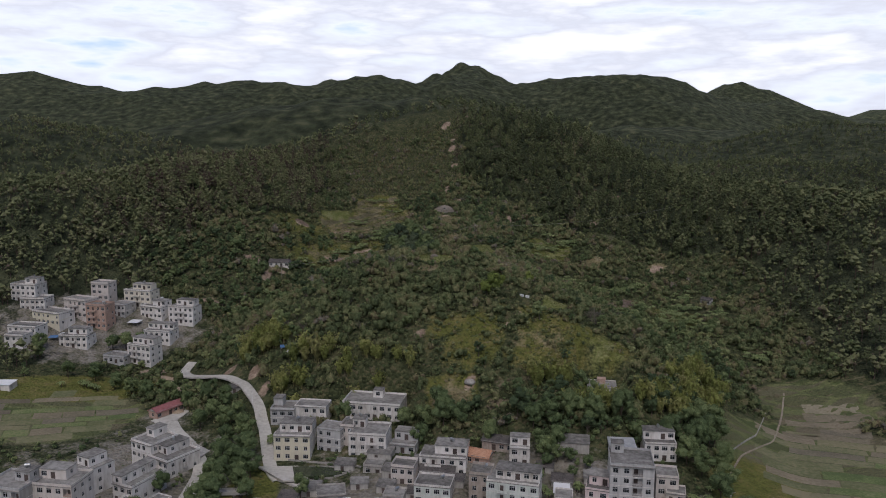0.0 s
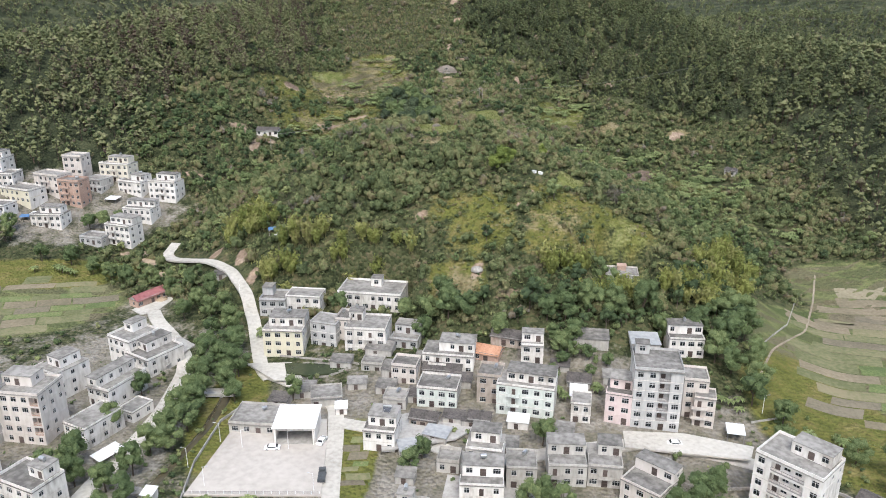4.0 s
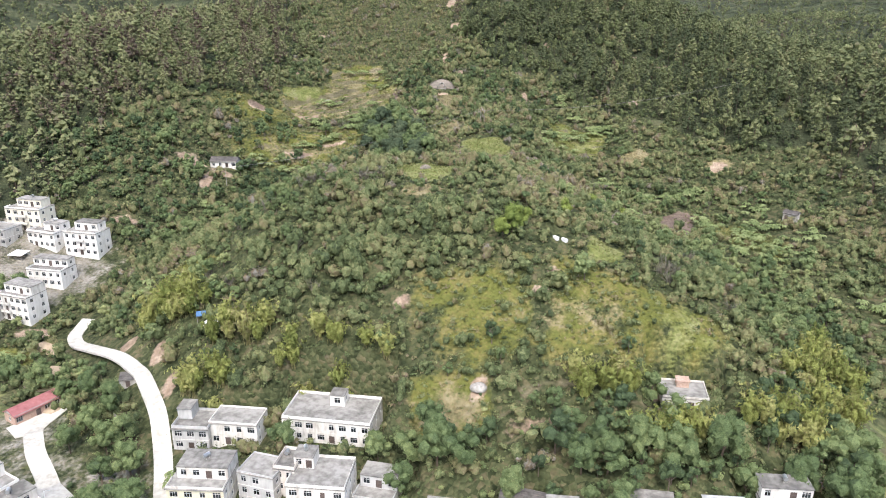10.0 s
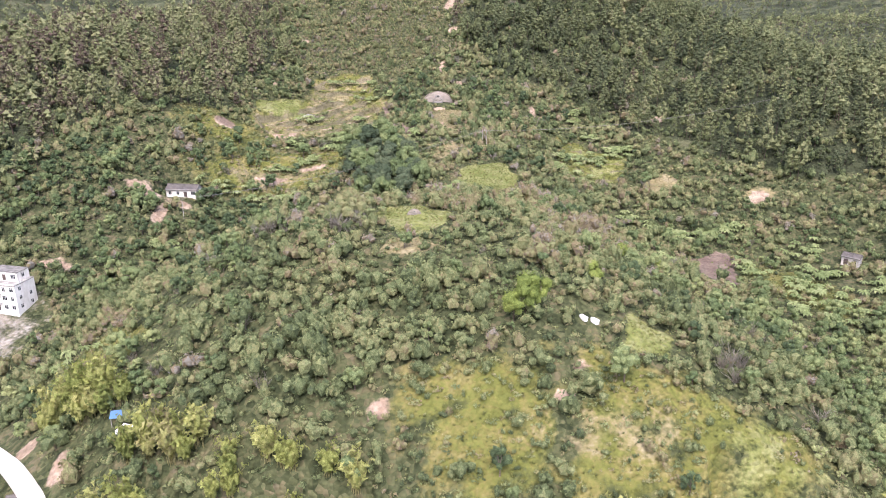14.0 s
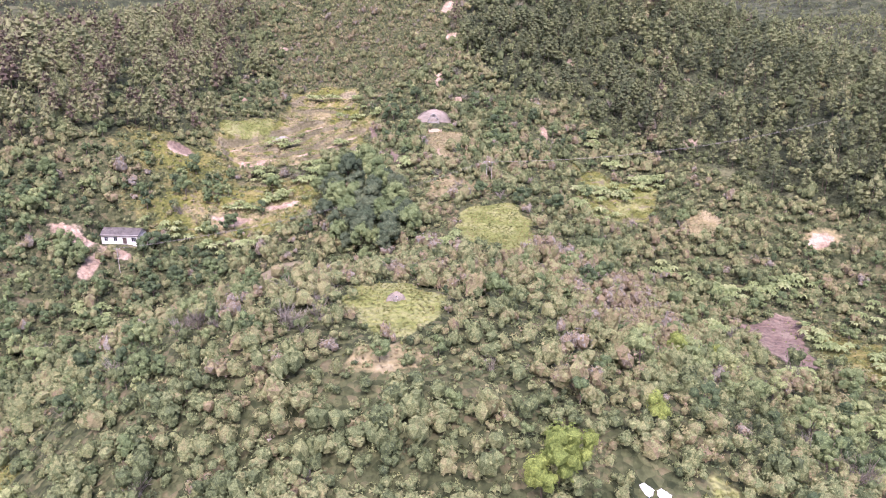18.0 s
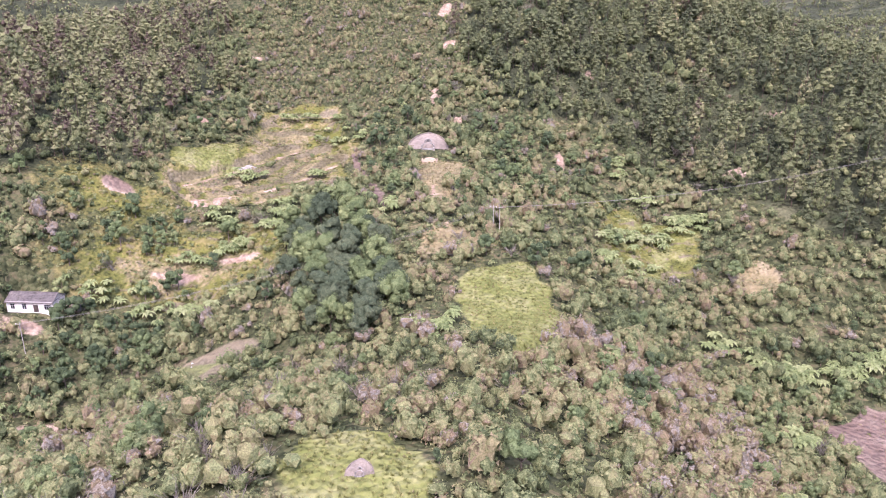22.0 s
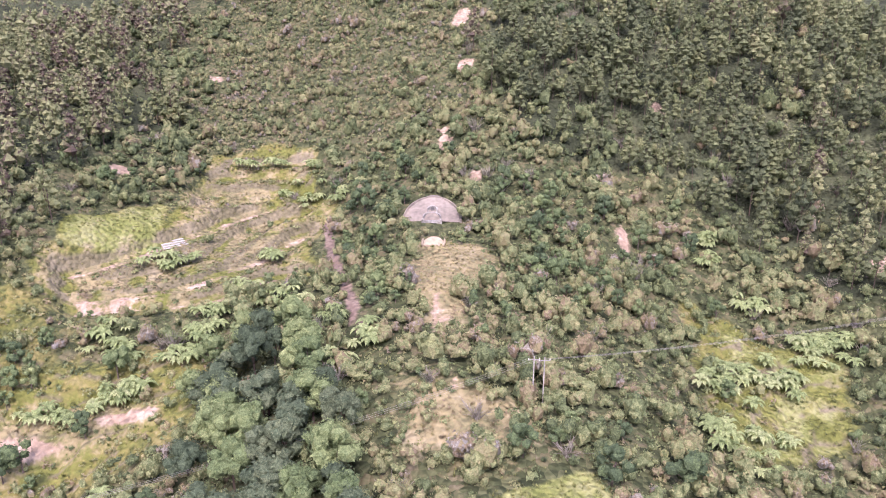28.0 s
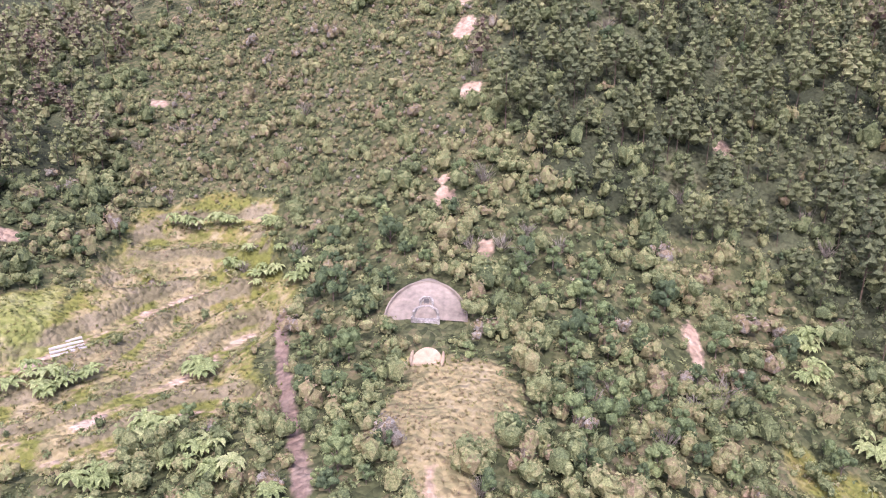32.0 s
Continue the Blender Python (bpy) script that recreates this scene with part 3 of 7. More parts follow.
def banks(x, y):
    """1 on the faces between terraces."""
    z = open_land(x, y)
    out = np.zeros_like(z)
    for rise, cut in terraces(x, y):
        f = z / rise - np.floor(z / rise)
        out = np.maximum(out, cut * (f > 0.66))
        z = stepped(z, rise, cut)
    return out


def spread(edges):
    """Grid lines: (start, step) pairs, the last pair closing the run."""
    out = []
    for (a, step), (b, _) in zip(edges, edges[1:]):
        n = max(1, round((b - a) / step))
        out += [a + (b - a) * k / n for k in range(n)]
    return np.array(out + [edges[-1][0]])

# ---- the ground, one sheet from the village to the far ranges ----
GX = spread([(-4600, 160), (-1400, 60), (-700, 22), (-300, 7), (-180, 2.4), (-125, 1.5), (-25, 2.4), (180, 7), (300, 22), (700, 60), (1400, 160), (4600, 1)])
GY = spread([(-2500, 160), (-500, 45), (-140, 9), (40, 4), (170, 2.4), (500, 1.5), (570, 2.6), (640, 5), (800, 14), (1500, 26), (3600, 60), (4800, 1)])
gx, gy = np.meshgrid(GX, GY)
gz = land(gx, gy)
verts = np.stack([gx, gy, gz], -1).reshape(-1, 3)
nx, ny = len(GX), len(GY)
ii = (np.arange(ny - 1)[:, None] * nx + np.arange(nx - 1)[None, :]).ravel()
quads = np.stack([ii, ii + 1, ii + nx + 1, ii + nx], -1)


def mesh_np(name, v, faces, material=None, smooth=True, tint=None):
    """A mesh from arrays of corners and of equal-sided faces."""
    me = bpy.data.meshes.new(name)
    n, k = faces.shape
    me.vertices.add(len(v))
    me.vertices.foreach_set("co", np.ascontiguousarray(v, dtype=np.float32).ravel())
    me.loops.add(n * k)
    me.loops.foreach_set("vertex_index", np.ascontiguousarray(faces, dtype=np.int32).ravel())
    me.polygons.add(n)
    me.polygons.foreach_set("loop_start", np.arange(n, dtype=np.int32) * k)
    me.polygons.foreach_set("use_smooth", np.full(n, smooth))
    me.update(calc_edges=True)
    if tint is not None:
        me.attributes.new("tint", "FLOAT", "POINT").data.foreach_set("value", np.ascontiguousarray(tint, dtype=np.float32))
    if material:
        me.materials.append(material)
    return me


def along(x, y, points, width):
    """1 within half the width of a broken line, falling to 0 at one and a half times it."""
    best = np.full(np.shape(x), 1e9)
    for (ax, ay), (bx, by) in zip(points, points[1:]):
        dx, dy = bx - ax, by - ay
        f = np.clip(((x - ax) * dx + (y - ay) * dy) / (dx * dx + dy * dy), 0, 1)
        best = np.minimum(best, np.hypot(x - ax - f * dx, y - ay - f * dy))
    return np.clip(1.5 - best / width, 0, 1)


ROAD_NORTH = [(-62, 224), (-66, 229), (-70, 240), (-75, 255), (-81, 269), (-91, 284), (-104, 297), (-118, 310), (-128, 318), (-133, 325), (-132, 335)]
ROAD_WEST = [(-97, 120), (-97, 142), (-96.5, 155), (-95, 170), (-92, 187), (-90.5, 206), (-92, 229), (-95, 239), (-104, 252), (-114, 264), (-121, 276)]
ROAD_COURT = [(-29, 120), (-30, 143), (-32, 156), (-34, 174), (-36, 193), (-38, 207), (-42, 214), (-52, 220), (-62, 226)]
ROAD_SIDE = [(-30, 143), (-24.5, 149), (-18.5, 156.5)]
ROAD_EAST = [(91, 130), (92, 154), (92.5, 163), (90, 172), (82, 180), (70, 185), (50, 189)]
ROAD_STREET = [(-36, 200), (-21, 196), (-5, 187), (3, 181), (16, 183), (30, 186), (50, 189)]
LANE_YARDS = [(14, 182), (20, 166), (38, 160), (50, 150)]
PATH_RIGHT = [(93, 222), (104, 240), (125, 262), (140, 290), (150, 312)]
PATH_SPINE = [(-6, 495), (-8, 503), (-7, 480), (-2, 470)]

# bare clay scars up the spine and on the slopes: x, y, radii
SCARS = [(-9.5, 576, 3.2, 3.5), (-10, 582.5, 2.2, 2.5), (-5.4, 611, 3.4, 3.4), (-7.4, 641, 4, 6), (-8, 655, 3, 4), (99, 535, 4.5, 3.6), (37.5, 545, 2.2, 6),
         (-0.8, 561, 2.6, 2.6), (55, 597, 3, 2.4), (-103, 566, 3.4, 2.4), (-66, 481, 7, 2), (-84, 476, 8, 2.4), (-97, 416.5, 9, 2.6), (-121, 440, 3, 8), (131, 471, 5, 3.5), (-89, 292, 3, 5), (-81, 279, 2.6, 5),
         (-103, 303, 4, 3.4), (-146, 402, 7, 3), (-131, 449, 8, 3.5), (-116, 449, 6, 2.5), (5, 262, 3, 2.5),
         (-112, 505, 5, 3), (130, 470, 4, 3), (-150, 330, 7, 4), (26, 291, 3, 1.6), (-16, 286, 3, 2.4), (19, 252.5, 14, 1.6),
         (8, 700, 6, 5), (-14, 690, 5, 7), (120, 560, 4, 3), (-100, 640, 5, 3), (-130, 590, 5, 3), (22, 285, 2.5, 1.5)]


PINES_RIGHT = [(0, 720), (2, 626), (5, 595), (14, 578), (35, 573), (53, 571), (60, 560), (73, 549), (88, 530), (106, 512), (126, 492), (150, 474), (190, 452), (260, 430), (260, 720)]
PINES_LEFT = [(-260, 430), (-190, 452), (-153, 485), (-112, 510), (-104, 534), (-118, 552), (-104, 590), (-95, 606), (-112, 630), (-130, 700), (-260, 700)]
TERRACED = [(-103, 512), (-104, 522), (-94, 530), (-86, 540), (-84, 560), (-84, 590), (-66, 598), (-52, 592), (-46, 572), (-37, 556), (-43, 541), (-36, 526), (-52, 521), (-60, 513), (-80, 507)]
MEADOW_ROUND = [(-24, 355), (-20, 362), (-11, 363), (-2, 354), (-4, 343), (-9, 336), (-15, 336), (-21, 347)]
MEADOW_PALE = [(0, 436), (3, 449), (18, 456), (23, 440), (24, 416), (13, 404), (4, 413)]
STRAW = [(-16, 477), (3, 475), (14, 462), (4, 451), (-13, 461)]
GRAVE_LAWN = [(-14, 531), (-6, 532), (3, 530), (5, 514), (-2, 506), (-2, 493), (-10, 492), (-11, 501), (-18, 513)]
GRASS_SLOPE = [(-17, 286), (-8, 298), (13, 294), (29, 300), (43, 293), (73, 289), (71, 271), (50, 265), (25, 263), (8, 266), (-4, 267), (-12, 277)]
LIME_CORNER = [(51, 280), (60, 288), (71, 287), (73, 273), (62, 266), (54, 269)]
RUSSET = [(18, 421), (42, 428), (64, 424), (62, 390), (50, 362), (30, 345), (20, 380)]
SHRUB_LAWN = [(53, 524), (80, 512), (78, 490), (66, 482), (54, 476), (43, 480), (46, 505)]


def pinewood(x, y):
    return np.maximum(region(x + 4 * waves(x, y, 40, 21), y + 4 * waves(x, y, 40, 22), PINES_RIGHT, 4), region(x + 5 * waves(x, y, 50, 23), y + 5 * waves(x, y, 50, 24), PINES_LEFT, 6) * 0.85)


def masks(x, y):
    """The covers of the ground at x, y, each from 0 to 1."""
    out = {}
    flat = np.clip((11 - land(x, y)) / 4, 0, 1)
    out["village"] = flat * np.clip((310 - y) / 30, 0, 1) * np.clip((180 - np.abs(x + 20)) / 40, 0, 1) * np.clip((y - 60) / 30, 0, 1) * 0.42
    out["village"] = np.maximum(out["village"], np.maximum(inside(x, y, 15, 190, 76, 42, -5, 0.25), inside(x, y, -115, 195, 32, 62, 15, 0.3)) * 0.95)
    hamlet = inside(x, y, -195, 363, 60, 36, 10)
    out["village"] = np.maximum(out["village"], hamlet * 0.62)
    out["field"] = np.maximum.reduce([inside(x, y, -172, 276, 38, 26, 20), inside(x, y, 138, 235, 42, 48, 0), inside(x, y, 160, 300, 26, 24, 0), inside(x, y, 25, 143, 38, 13, 5), inside(x, y, 150, 150, 50, 50, 0), inside(x, y, 20, 70, 160, 55, 0), inside(x, y, -62, 437, 12, 6, 12), inside(x, y, -70, 120, 30, 20, 0)])
    out["grass"] = np.maximum.reduce([region(x, y, GRASS_SLOPE, 7) * np.clip(0.62 + 0.32 * waves(x, y, 13, 53), 0.2, 0.9), region(x, y, [(-110, 338), (-98, 345), (-78, 325), (-82, 314), (-96, 314)], 3) * 0.9, region(x, y, TERRACED, 3) * 0.85, region(x, y, SHRUB_LAWN, 4) * 0.8, region(x, y, [(48, 530), (60, 523), (74, 507), (70, 496), (50, 494)], 3) * 0.9, inside(x, y, -82, 480, 40, 16, 10, 0.6) * 0.8, region(x, y, [(-106, 536), (-95, 546), (-88, 557), (-82, 541), (-88, 529), (-100, 526)], 2), inside(x, y, -110, 500, 26, 14, 0, 0.8) * 0.7, region(x, y, [(-14, 267), (8, 266), (9, 252), (-10, 250)], 3) * 0.9,
                                      inside(x, y, -30, 180, 7, 22, 0), inside(x, y, -70, 205, 10, 30, 0), inside(x, y, 105, 205, 20, 34, 0), inside(x, y, -60, 155, 26, 10, 0), inside(x, y, -180, 305, 40, 14, 15), inside(x, y, 55, 152, 20, 9, -30), inside(x, y, 122, 178, 24, 20, 0, 0.3), inside(x, y, 120, 400, 16, 30, 20, 0.4) * 0.6])
    out["lime"] = np.maximum.reduce([region(x, y, MEADOW_ROUND, 1.2), region(x, y, MEADOW_PALE, 1.5), region(x, y, LIME_CORNER, 9) * np.clip(0.48 + 0.35 * waves(x, y, 7, 54), 0.1, 0.8), region(x, y, [(39, 309), (49, 303), (45, 294), (36, 298)], 2) * 0.95, inside(x, y, -10.5, 529.5, 6, 2.5, 0, 0.3), region(x, y, [(-106, 536), (-95, 546), (-88, 557), (-82, 541), (-88, 529), (-100, 526)], 3) * 0.75, region(x, y, SHRUB_LAWN, 8) * np.clip(0.5 + 0.4 * waves(x, y, 12, 55), 0.1, 0.9)])
    out["dry"] = np.maximum.reduce([region(x, y, GRAVE_LAWN, 2), region(x, y, STRAW, 5) * np.clip(0.75 + 0.3 * waves(x, y, 8, 56), 0.3, 0.95), region(x, y, TERRACED, 5) * np.clip(0.58 + 0.45 * waves(x, y, 9, 51), 0.15, 0.9), inside(x, y, 30, 278, 22, 7, 0, 0.8) * 0.5, inside(x, y, -2, 258, 10, 6, -8, 0.6) * 0.7, inside(x, y, -82, 478, 30, 8, 10, 0.6) * 0.62, inside(x, y, 92, 484, 8, 8, 0, 0.35) * 0.9, inside(x, y, 131, 471, 7, 6, 0, 0.35) * 0.8, inside(x, y, -12, 330, 8, 4, 0, 0.4) * 0.8])
    bare = np.zeros(np.shape(x))
    for cx, cy, rx, ry in SCARS:
        bare = np.maximum(bare, inside(x, y, cx, cy, rx * 0.85, ry * 0.85, 0, 0.45))
    out["earth"] = np.maximum(bare, along(x, y, PATH_SPINE, 0.8) * 0.6)
    steps = [nearest(x, y, line)[0] for low, high, line in TREADS]
    between = np.minimum.reduce(steps)
    out["earth"] = np.maximum(out["earth"], np.maximum.reduce([np.clip(1.6 - steps[k] / 1.5, 0, 1) for k in (0, 2, 3)]) * 0.62 * (0.75 + 0.35 * waves(x, y, 13, 52)))
    out["bank"] = np.maximum(banks(x, y) * 0.62, np.clip((between - 2.2) / 1.2, 0, 1) * np.clip((7 - between) / 3, 0, 1) * region(x, y, TERRACED, 3) * 0.9)
    out["plough"] = np.maximum.reduce([region(x, y, [(88, 426), (103, 436), (109, 432), (99, 395), (90, 396)], 1.2), region(x, y, [(48, 267), (64, 267), (62, 263), (50, 263)], 1.5), along(x, y, [(-23, 492), (-27, 507), (-35, 530), (-41, 552)], 1.5) * 0.8, inside(x, y, -112, 506, 6, 3, 0, 0.4) * 0.7])
    # pine floor: dark litter, with the shade between crowns put into its colour
    out["wood"] = np.maximum.reduce([pinewood(x, y) * 0.8, np.clip((y - 700) / 60, 0, 1), np.clip((np.abs(x) - 170) / 30, 0, 1) * (land(x, y) > 14)])
    return out


ground_mesh = mesh_np("ground", verts, quads, M_GROUND)
for cover, values in masks(gx, gy).items():
    ground_mesh.attributes.new(cover, "FLOAT", "POINT").data.foreach_set("value", np.ascontiguousarray(values, dtype=np.float32).ravel())
ground = tagged(new("ground", ground_mesh), "grassy earth of a hill, valley floor and far ranges", "ground", kind="structure")


# ---- paving ----
def ribbon(points, width, lift=0.1, drop=0.7, step=2.0):
    """Corners and faces of a raised strip that follows the land along a broken line."""
    fine = []
    for (ax, ay), (bx, by) in zip(points, points[1:]):
        n = max(1, int(math.hypot(bx - ax, by - ay) / step))
        fine += [(ax + (bx - ax) * k / n, ay + (by - ay) * k / n) for k in range(n)]
    fine.append(points[-1])
    p = np.array(fine)
    for _ in range(3):
        p[1:-1] = 0.25 * p[:-2] + 0.5 * p[1:-1] + 0.25 * p[2:]
    d = np.gradient(p, axis=0)
    d /= np.linalg.norm(d, axis=1)[:, None]
    side = np.stack([-d[:, 1], d[:, 0]], -1) * width / 2
    rows = []
    mid = np.maximum.reduce([land(*(p + side * k).T) for k in (-1, 0, 1)]) + lift
    for k, z in ((-1.0, -drop), (-1.0, 0.0), (0.0, 0.04), (1.0, 0.0), (1.0, -drop)):
        q = p + side * k
        rows.append(np.stack([q[:, 0], q[:, 1], mid + z], -1))
    v = np.stack(rows, 1).reshape(-1, 3)
    n = len(p)
    a = (np.arange(n - 1)[:, None] * 5 + np.arange(4)[None, :]).ravel()
    return v, np.stack([a, a + 1, a + 6, a + 5], -1)


def road(points, width, label, lift=0.1):
    v, f = ribbon(points, width, lift)
    return tagged(new("road", mesh_np("road", v, f, M_CONCRETE_ROAD, False)), label, "road", kind="structure")


road(ROAD_NORTH, 4.6, "pale concrete road curving round the foot of the hill", 0.25)
road(ROAD_WEST, 5.0, "pale concrete village road beside the stream")
road(ROAD_COURT, 4.6, "concrete lane beside the paved court", 0.12)
road(ROAD_SIDE, 3.6, "narrow concrete side lane", 0.1)
road(ROAD_EAST, 5.0, "concrete lane by the tall houses", 0.11)
road(ROAD_STREET, 5.0, "worn concrete village street", 0.14)
v, f = ribbon(PATH_RIGHT, 0.7, 0.04)
tagged(new("field_path", mesh_np("field_path", v, f, M_EARTHPATH, False)), "thin trodden earth path beside the fields", "path", kind="structure")


def pad(name, corners, material, label, category="yard", lift=0.16, thick=0.5):
    """A paved or planted slab with the given outline."""
    bm = bmesh.new()
    z = max(float(land(x, y)) for x, y in corners) + lift
    low = [bm.verts.new((x, y, z - thick)) for x, y in corners]
    top = [bm.verts.new((x, y, z)) for x, y in corners]
    bm.faces.new(top)
    n = len(corners)
    for k in range(n):
        bm.faces.new((low[k], low[(k + 1) % n], top[(k + 1) % n], top[k]))
    bmesh.ops.recalc_face_normals(bm, faces=bm.faces)
    me = bpy.data.meshes.new(name)
    bm.to_mesh(me)
    bm.free()
    me.materials.append(material)
    return tagged(new(name, me), label, category, kind="structure")


pad("pavement", [(-70, 166), (-35.5, 166.5), (-38, 190), (-40, 202), (-66, 198)], M_COURT, "pale concrete village court", "court")
pad("pavement", [(-72, 232), (-60, 221), (-51, 222), (-57, 233)], M_CONCRETE_ROAD, "pale concrete forecourt by the pond", "yard", 0.3)
pad("pavement", [(-22, 184), (-2, 190), (6, 198), (-14, 204), (-24, 200)], M_CONCRETE, "grey cement yard between houses", "yard", 0.2)
pad("pavement", [(44, 186), (76, 181), (79, 187), (62, 193), (45, 194)], M_CONCRETE_ROAD, "concrete yard before the tall house", "yard", 0.18)
pad("pavement", [(-6, 160), (20, 161), (20, 172), (-4, 176)], M_CONCRETE, "grey cement yard", "yard", 0.14)
pad("pavement", [(-20, 148), (-1, 147), (1, 155), (-17, 158)], M_CONCRETE, "walled cement yard of a low house", "yard", 0.14)
pad("pavement", [(55, 148), (75, 130), (95, 145), (80, 160)], M_EARTHPATH, "bare tan earth yard below the white block", "yard", 0.12)
pad("pavement", [(-129.5, 277), (-124, 272), (-119, 275), (-117, 288), (-119, 290)], M_CONCRETE_ROAD, "pale paved yard by the red-roofed shed", "yard", 0.2)
pad("pavement", [(-108, 245), (-98, 230), (-94, 246), (-106, 256)], M_CONCRETE, "grey cement yard", "yard", 0.12)


# ---- field plots, each a low bed that follows the land ----
def beds(cx, cy, rx, ry, turn, wide, deep, crops, words, seed, rows_run=0.0):
    """Plots in uneven rows over an ellipse; crops are picked from the list."""
    r = random.Random(seed)
    c, s = math.cos(radians(turn)), math.sin(radians(turn))
    v = -ry
    while v < ry:
        d = deep * r.uniform(0.7, 1.35)
        u = -rx + r.uniform(0, wide)
        while u < rx:
            w = wide * r.uniform(0.6, 1.5)
            mu, mv = (u + w / 2) / rx, (v + d / 2) / ry
            if mu * mu + mv * mv < 0.93 and r.random() > 0.06:
                k = r.choice(crops)
                lean = r.uniform(-0.8, 0.8)
                n, q = 7, 4
                fu, fv = np.meshgrid(np.linspace(0, 1, n), np.linspace(0, 1, q))
                pu = u + 0.3 + (w - 0.6) * fu + lean * fv
                pv = v + 0.25 + (d - 0.5) * fv + rows_run * np.sin(pu * 0.09) + 0.25 * np.sin(pu * 0.3 + v)
                x, y = cx + pu * c - pv * s, cy + pu * s + pv * c
                rim = (fu == 0) | (fu == 1) | (fv == 0) | (fv == 1)
                z = land(x, y) + np.where(rim, 0.02, 0.16)
                ii = (np.arange(q - 1)[:, None] * n + np.arange(n - 1)[None, :]).ravel()
                me = mesh_np("field_plot", np.stack([x, y, z], -1).reshape(-1, 3), np.stack([ii, ii + 1, ii + n + 1, ii + n], -1), CROPS[k])
                tagged(new("field_plot", me), words[k], "field plot", "field plots")
            u += w
        v += d


PLOT_WORDS = ["tan stubble plot with low grassy edges", "pale dry harvested plot between grassy ridges", "plot of green seedlings in the valley", "weedy fallow plot with patchy grass", "brown tilled plot between grassy ridges"]
beds(138, 236, 36, 46, -24, 22, 6.5, [2, 3, 3, 2, 3, 0, 4], PLOT_WORDS, 3, 2.0)
beds(156, 290, 20, 24, -14, 22, 8, [0, 1, 0, 1, 3], PLOT_WORDS, 4, 1.5)
beds(-172, 277, 37, 25, 18, 14, 6, [2, 3, 4, 0, 3, 2], PLOT_WORDS, 5, 1.0)
beds(28, 147, 26, 7, 6, 12, 6, [0, 1, 0, 4], PLOT_WORDS, 6, 0.5)
beds(-57, 152, 13, 7, 2, 12, 3.2, [2, 3, 4], PLOT_WORDS, 7)
beds(-29.5, 182, 4.5, 14, 4, 5, 3.5, [2, 3, 4], PLOT_WORDS, 8)

# ---- building kit ----
def part(name, bm, material, parent, label="", at=None):
    """Links a bmesh as one mesh object under a thing or a part."""
    me = bpy.data.meshes.new(name)
    bm.to_mesh(me)
    bm.free()
    return part_of(name, me, material, parent, label, at)


def part_of(name, me, material, parent, label="", at=None):
    if material and not me.materials:
        me.materials.append(material)
    ob = new(name, me)
    ob.parent = parent
    if at is not None:
        ob.matrix_basis = at
    return tagged(ob, label)


def thing(name, m, label, category, group="", kind=""):
    ob = new(name)
    ob.matrix_basis = m
    return tagged(ob, label, category, group, kind)


def box(bm, x0, x1, y0, y1, z0, z1):
    v = [bm.verts.new(p) for p in ((x0, y0, z0), (x1, y0, z0), (x1, y1, z0), (x0, y1, z0), (x0, y0, z1), (x1, y0, z1), (x1, y1, z1), (x0, y1, z1))]
    for f in ((3, 2, 1, 0), (4, 5, 6, 7), (0, 1, 5, 4), (1, 2, 6, 5), (2, 3, 7, 6), (3, 0, 4, 7)):
        bm.faces.new([v[k] for k in f])


def tube(bm, p, q, r0, r1, sides=6):
    p, q = Vector(p), Vector(q)
    turn = (q - p).to_track_quat("Z", "Y")
    rings = []
    for c, r in ((p, r0), (q, r1)):
        rings.append([bm.verts.new(c + turn @ Vector((r * math.cos(6.2832 * k / sides), r * math.sin(6.2832 * k / sides), 0))) for k in range(sides)])
    for k in range(sides):
        bm.faces.new((rings[0][k], rings[0][(k + 1) % sides], rings[1][(k + 1) % sides], rings[1][k]))
    bm.faces.new(rings[1])
    bm.faces.new(rings[0][::-1])


def face_wall(bm, m, w, h, holes, reveal=0.22, below=0.0):
    """One wall face with openings and their reveals. m takes (along, out, up) to the house; holes: x0, x1, z0, z1."""
    xs = sorted({0.0, w, *[v for o in holes for v in o[:2]]})
    zs = sorted({-below, h, *[v for o in holes for v in o[2:]]})
    for xa, xb in zip(xs, xs[1:]):
        for za, zb in zip(zs, zs[1:]):
            xm, zm = (xa + xb) / 2, (za + zb) / 2
            if any(o[0] < xm < o[1] and o[2] < zm < o[3] for o in holes):
                continue
            bm.faces.new([bm.verts.new(m @ Vector(p)) for p in ((xa, 0, za), (xb, 0, za), (xb, 0, zb), (xa, 0, zb))])
    for xa, xb, za, zb in holes:
        ring = [(xa, za), (xb, za), (xb, zb), (xa, zb)]
        for (x0, z0), (x1, z1) in zip(ring, ring[1:] + ring[:1]):
            bm.faces.new([bm.verts.new(m @ Vector(p)) for p in ((x0, 0, z0), (x0, reveal, z0), (x1, reveal, z1), (x1, 0, z1))])


SHARED = {}


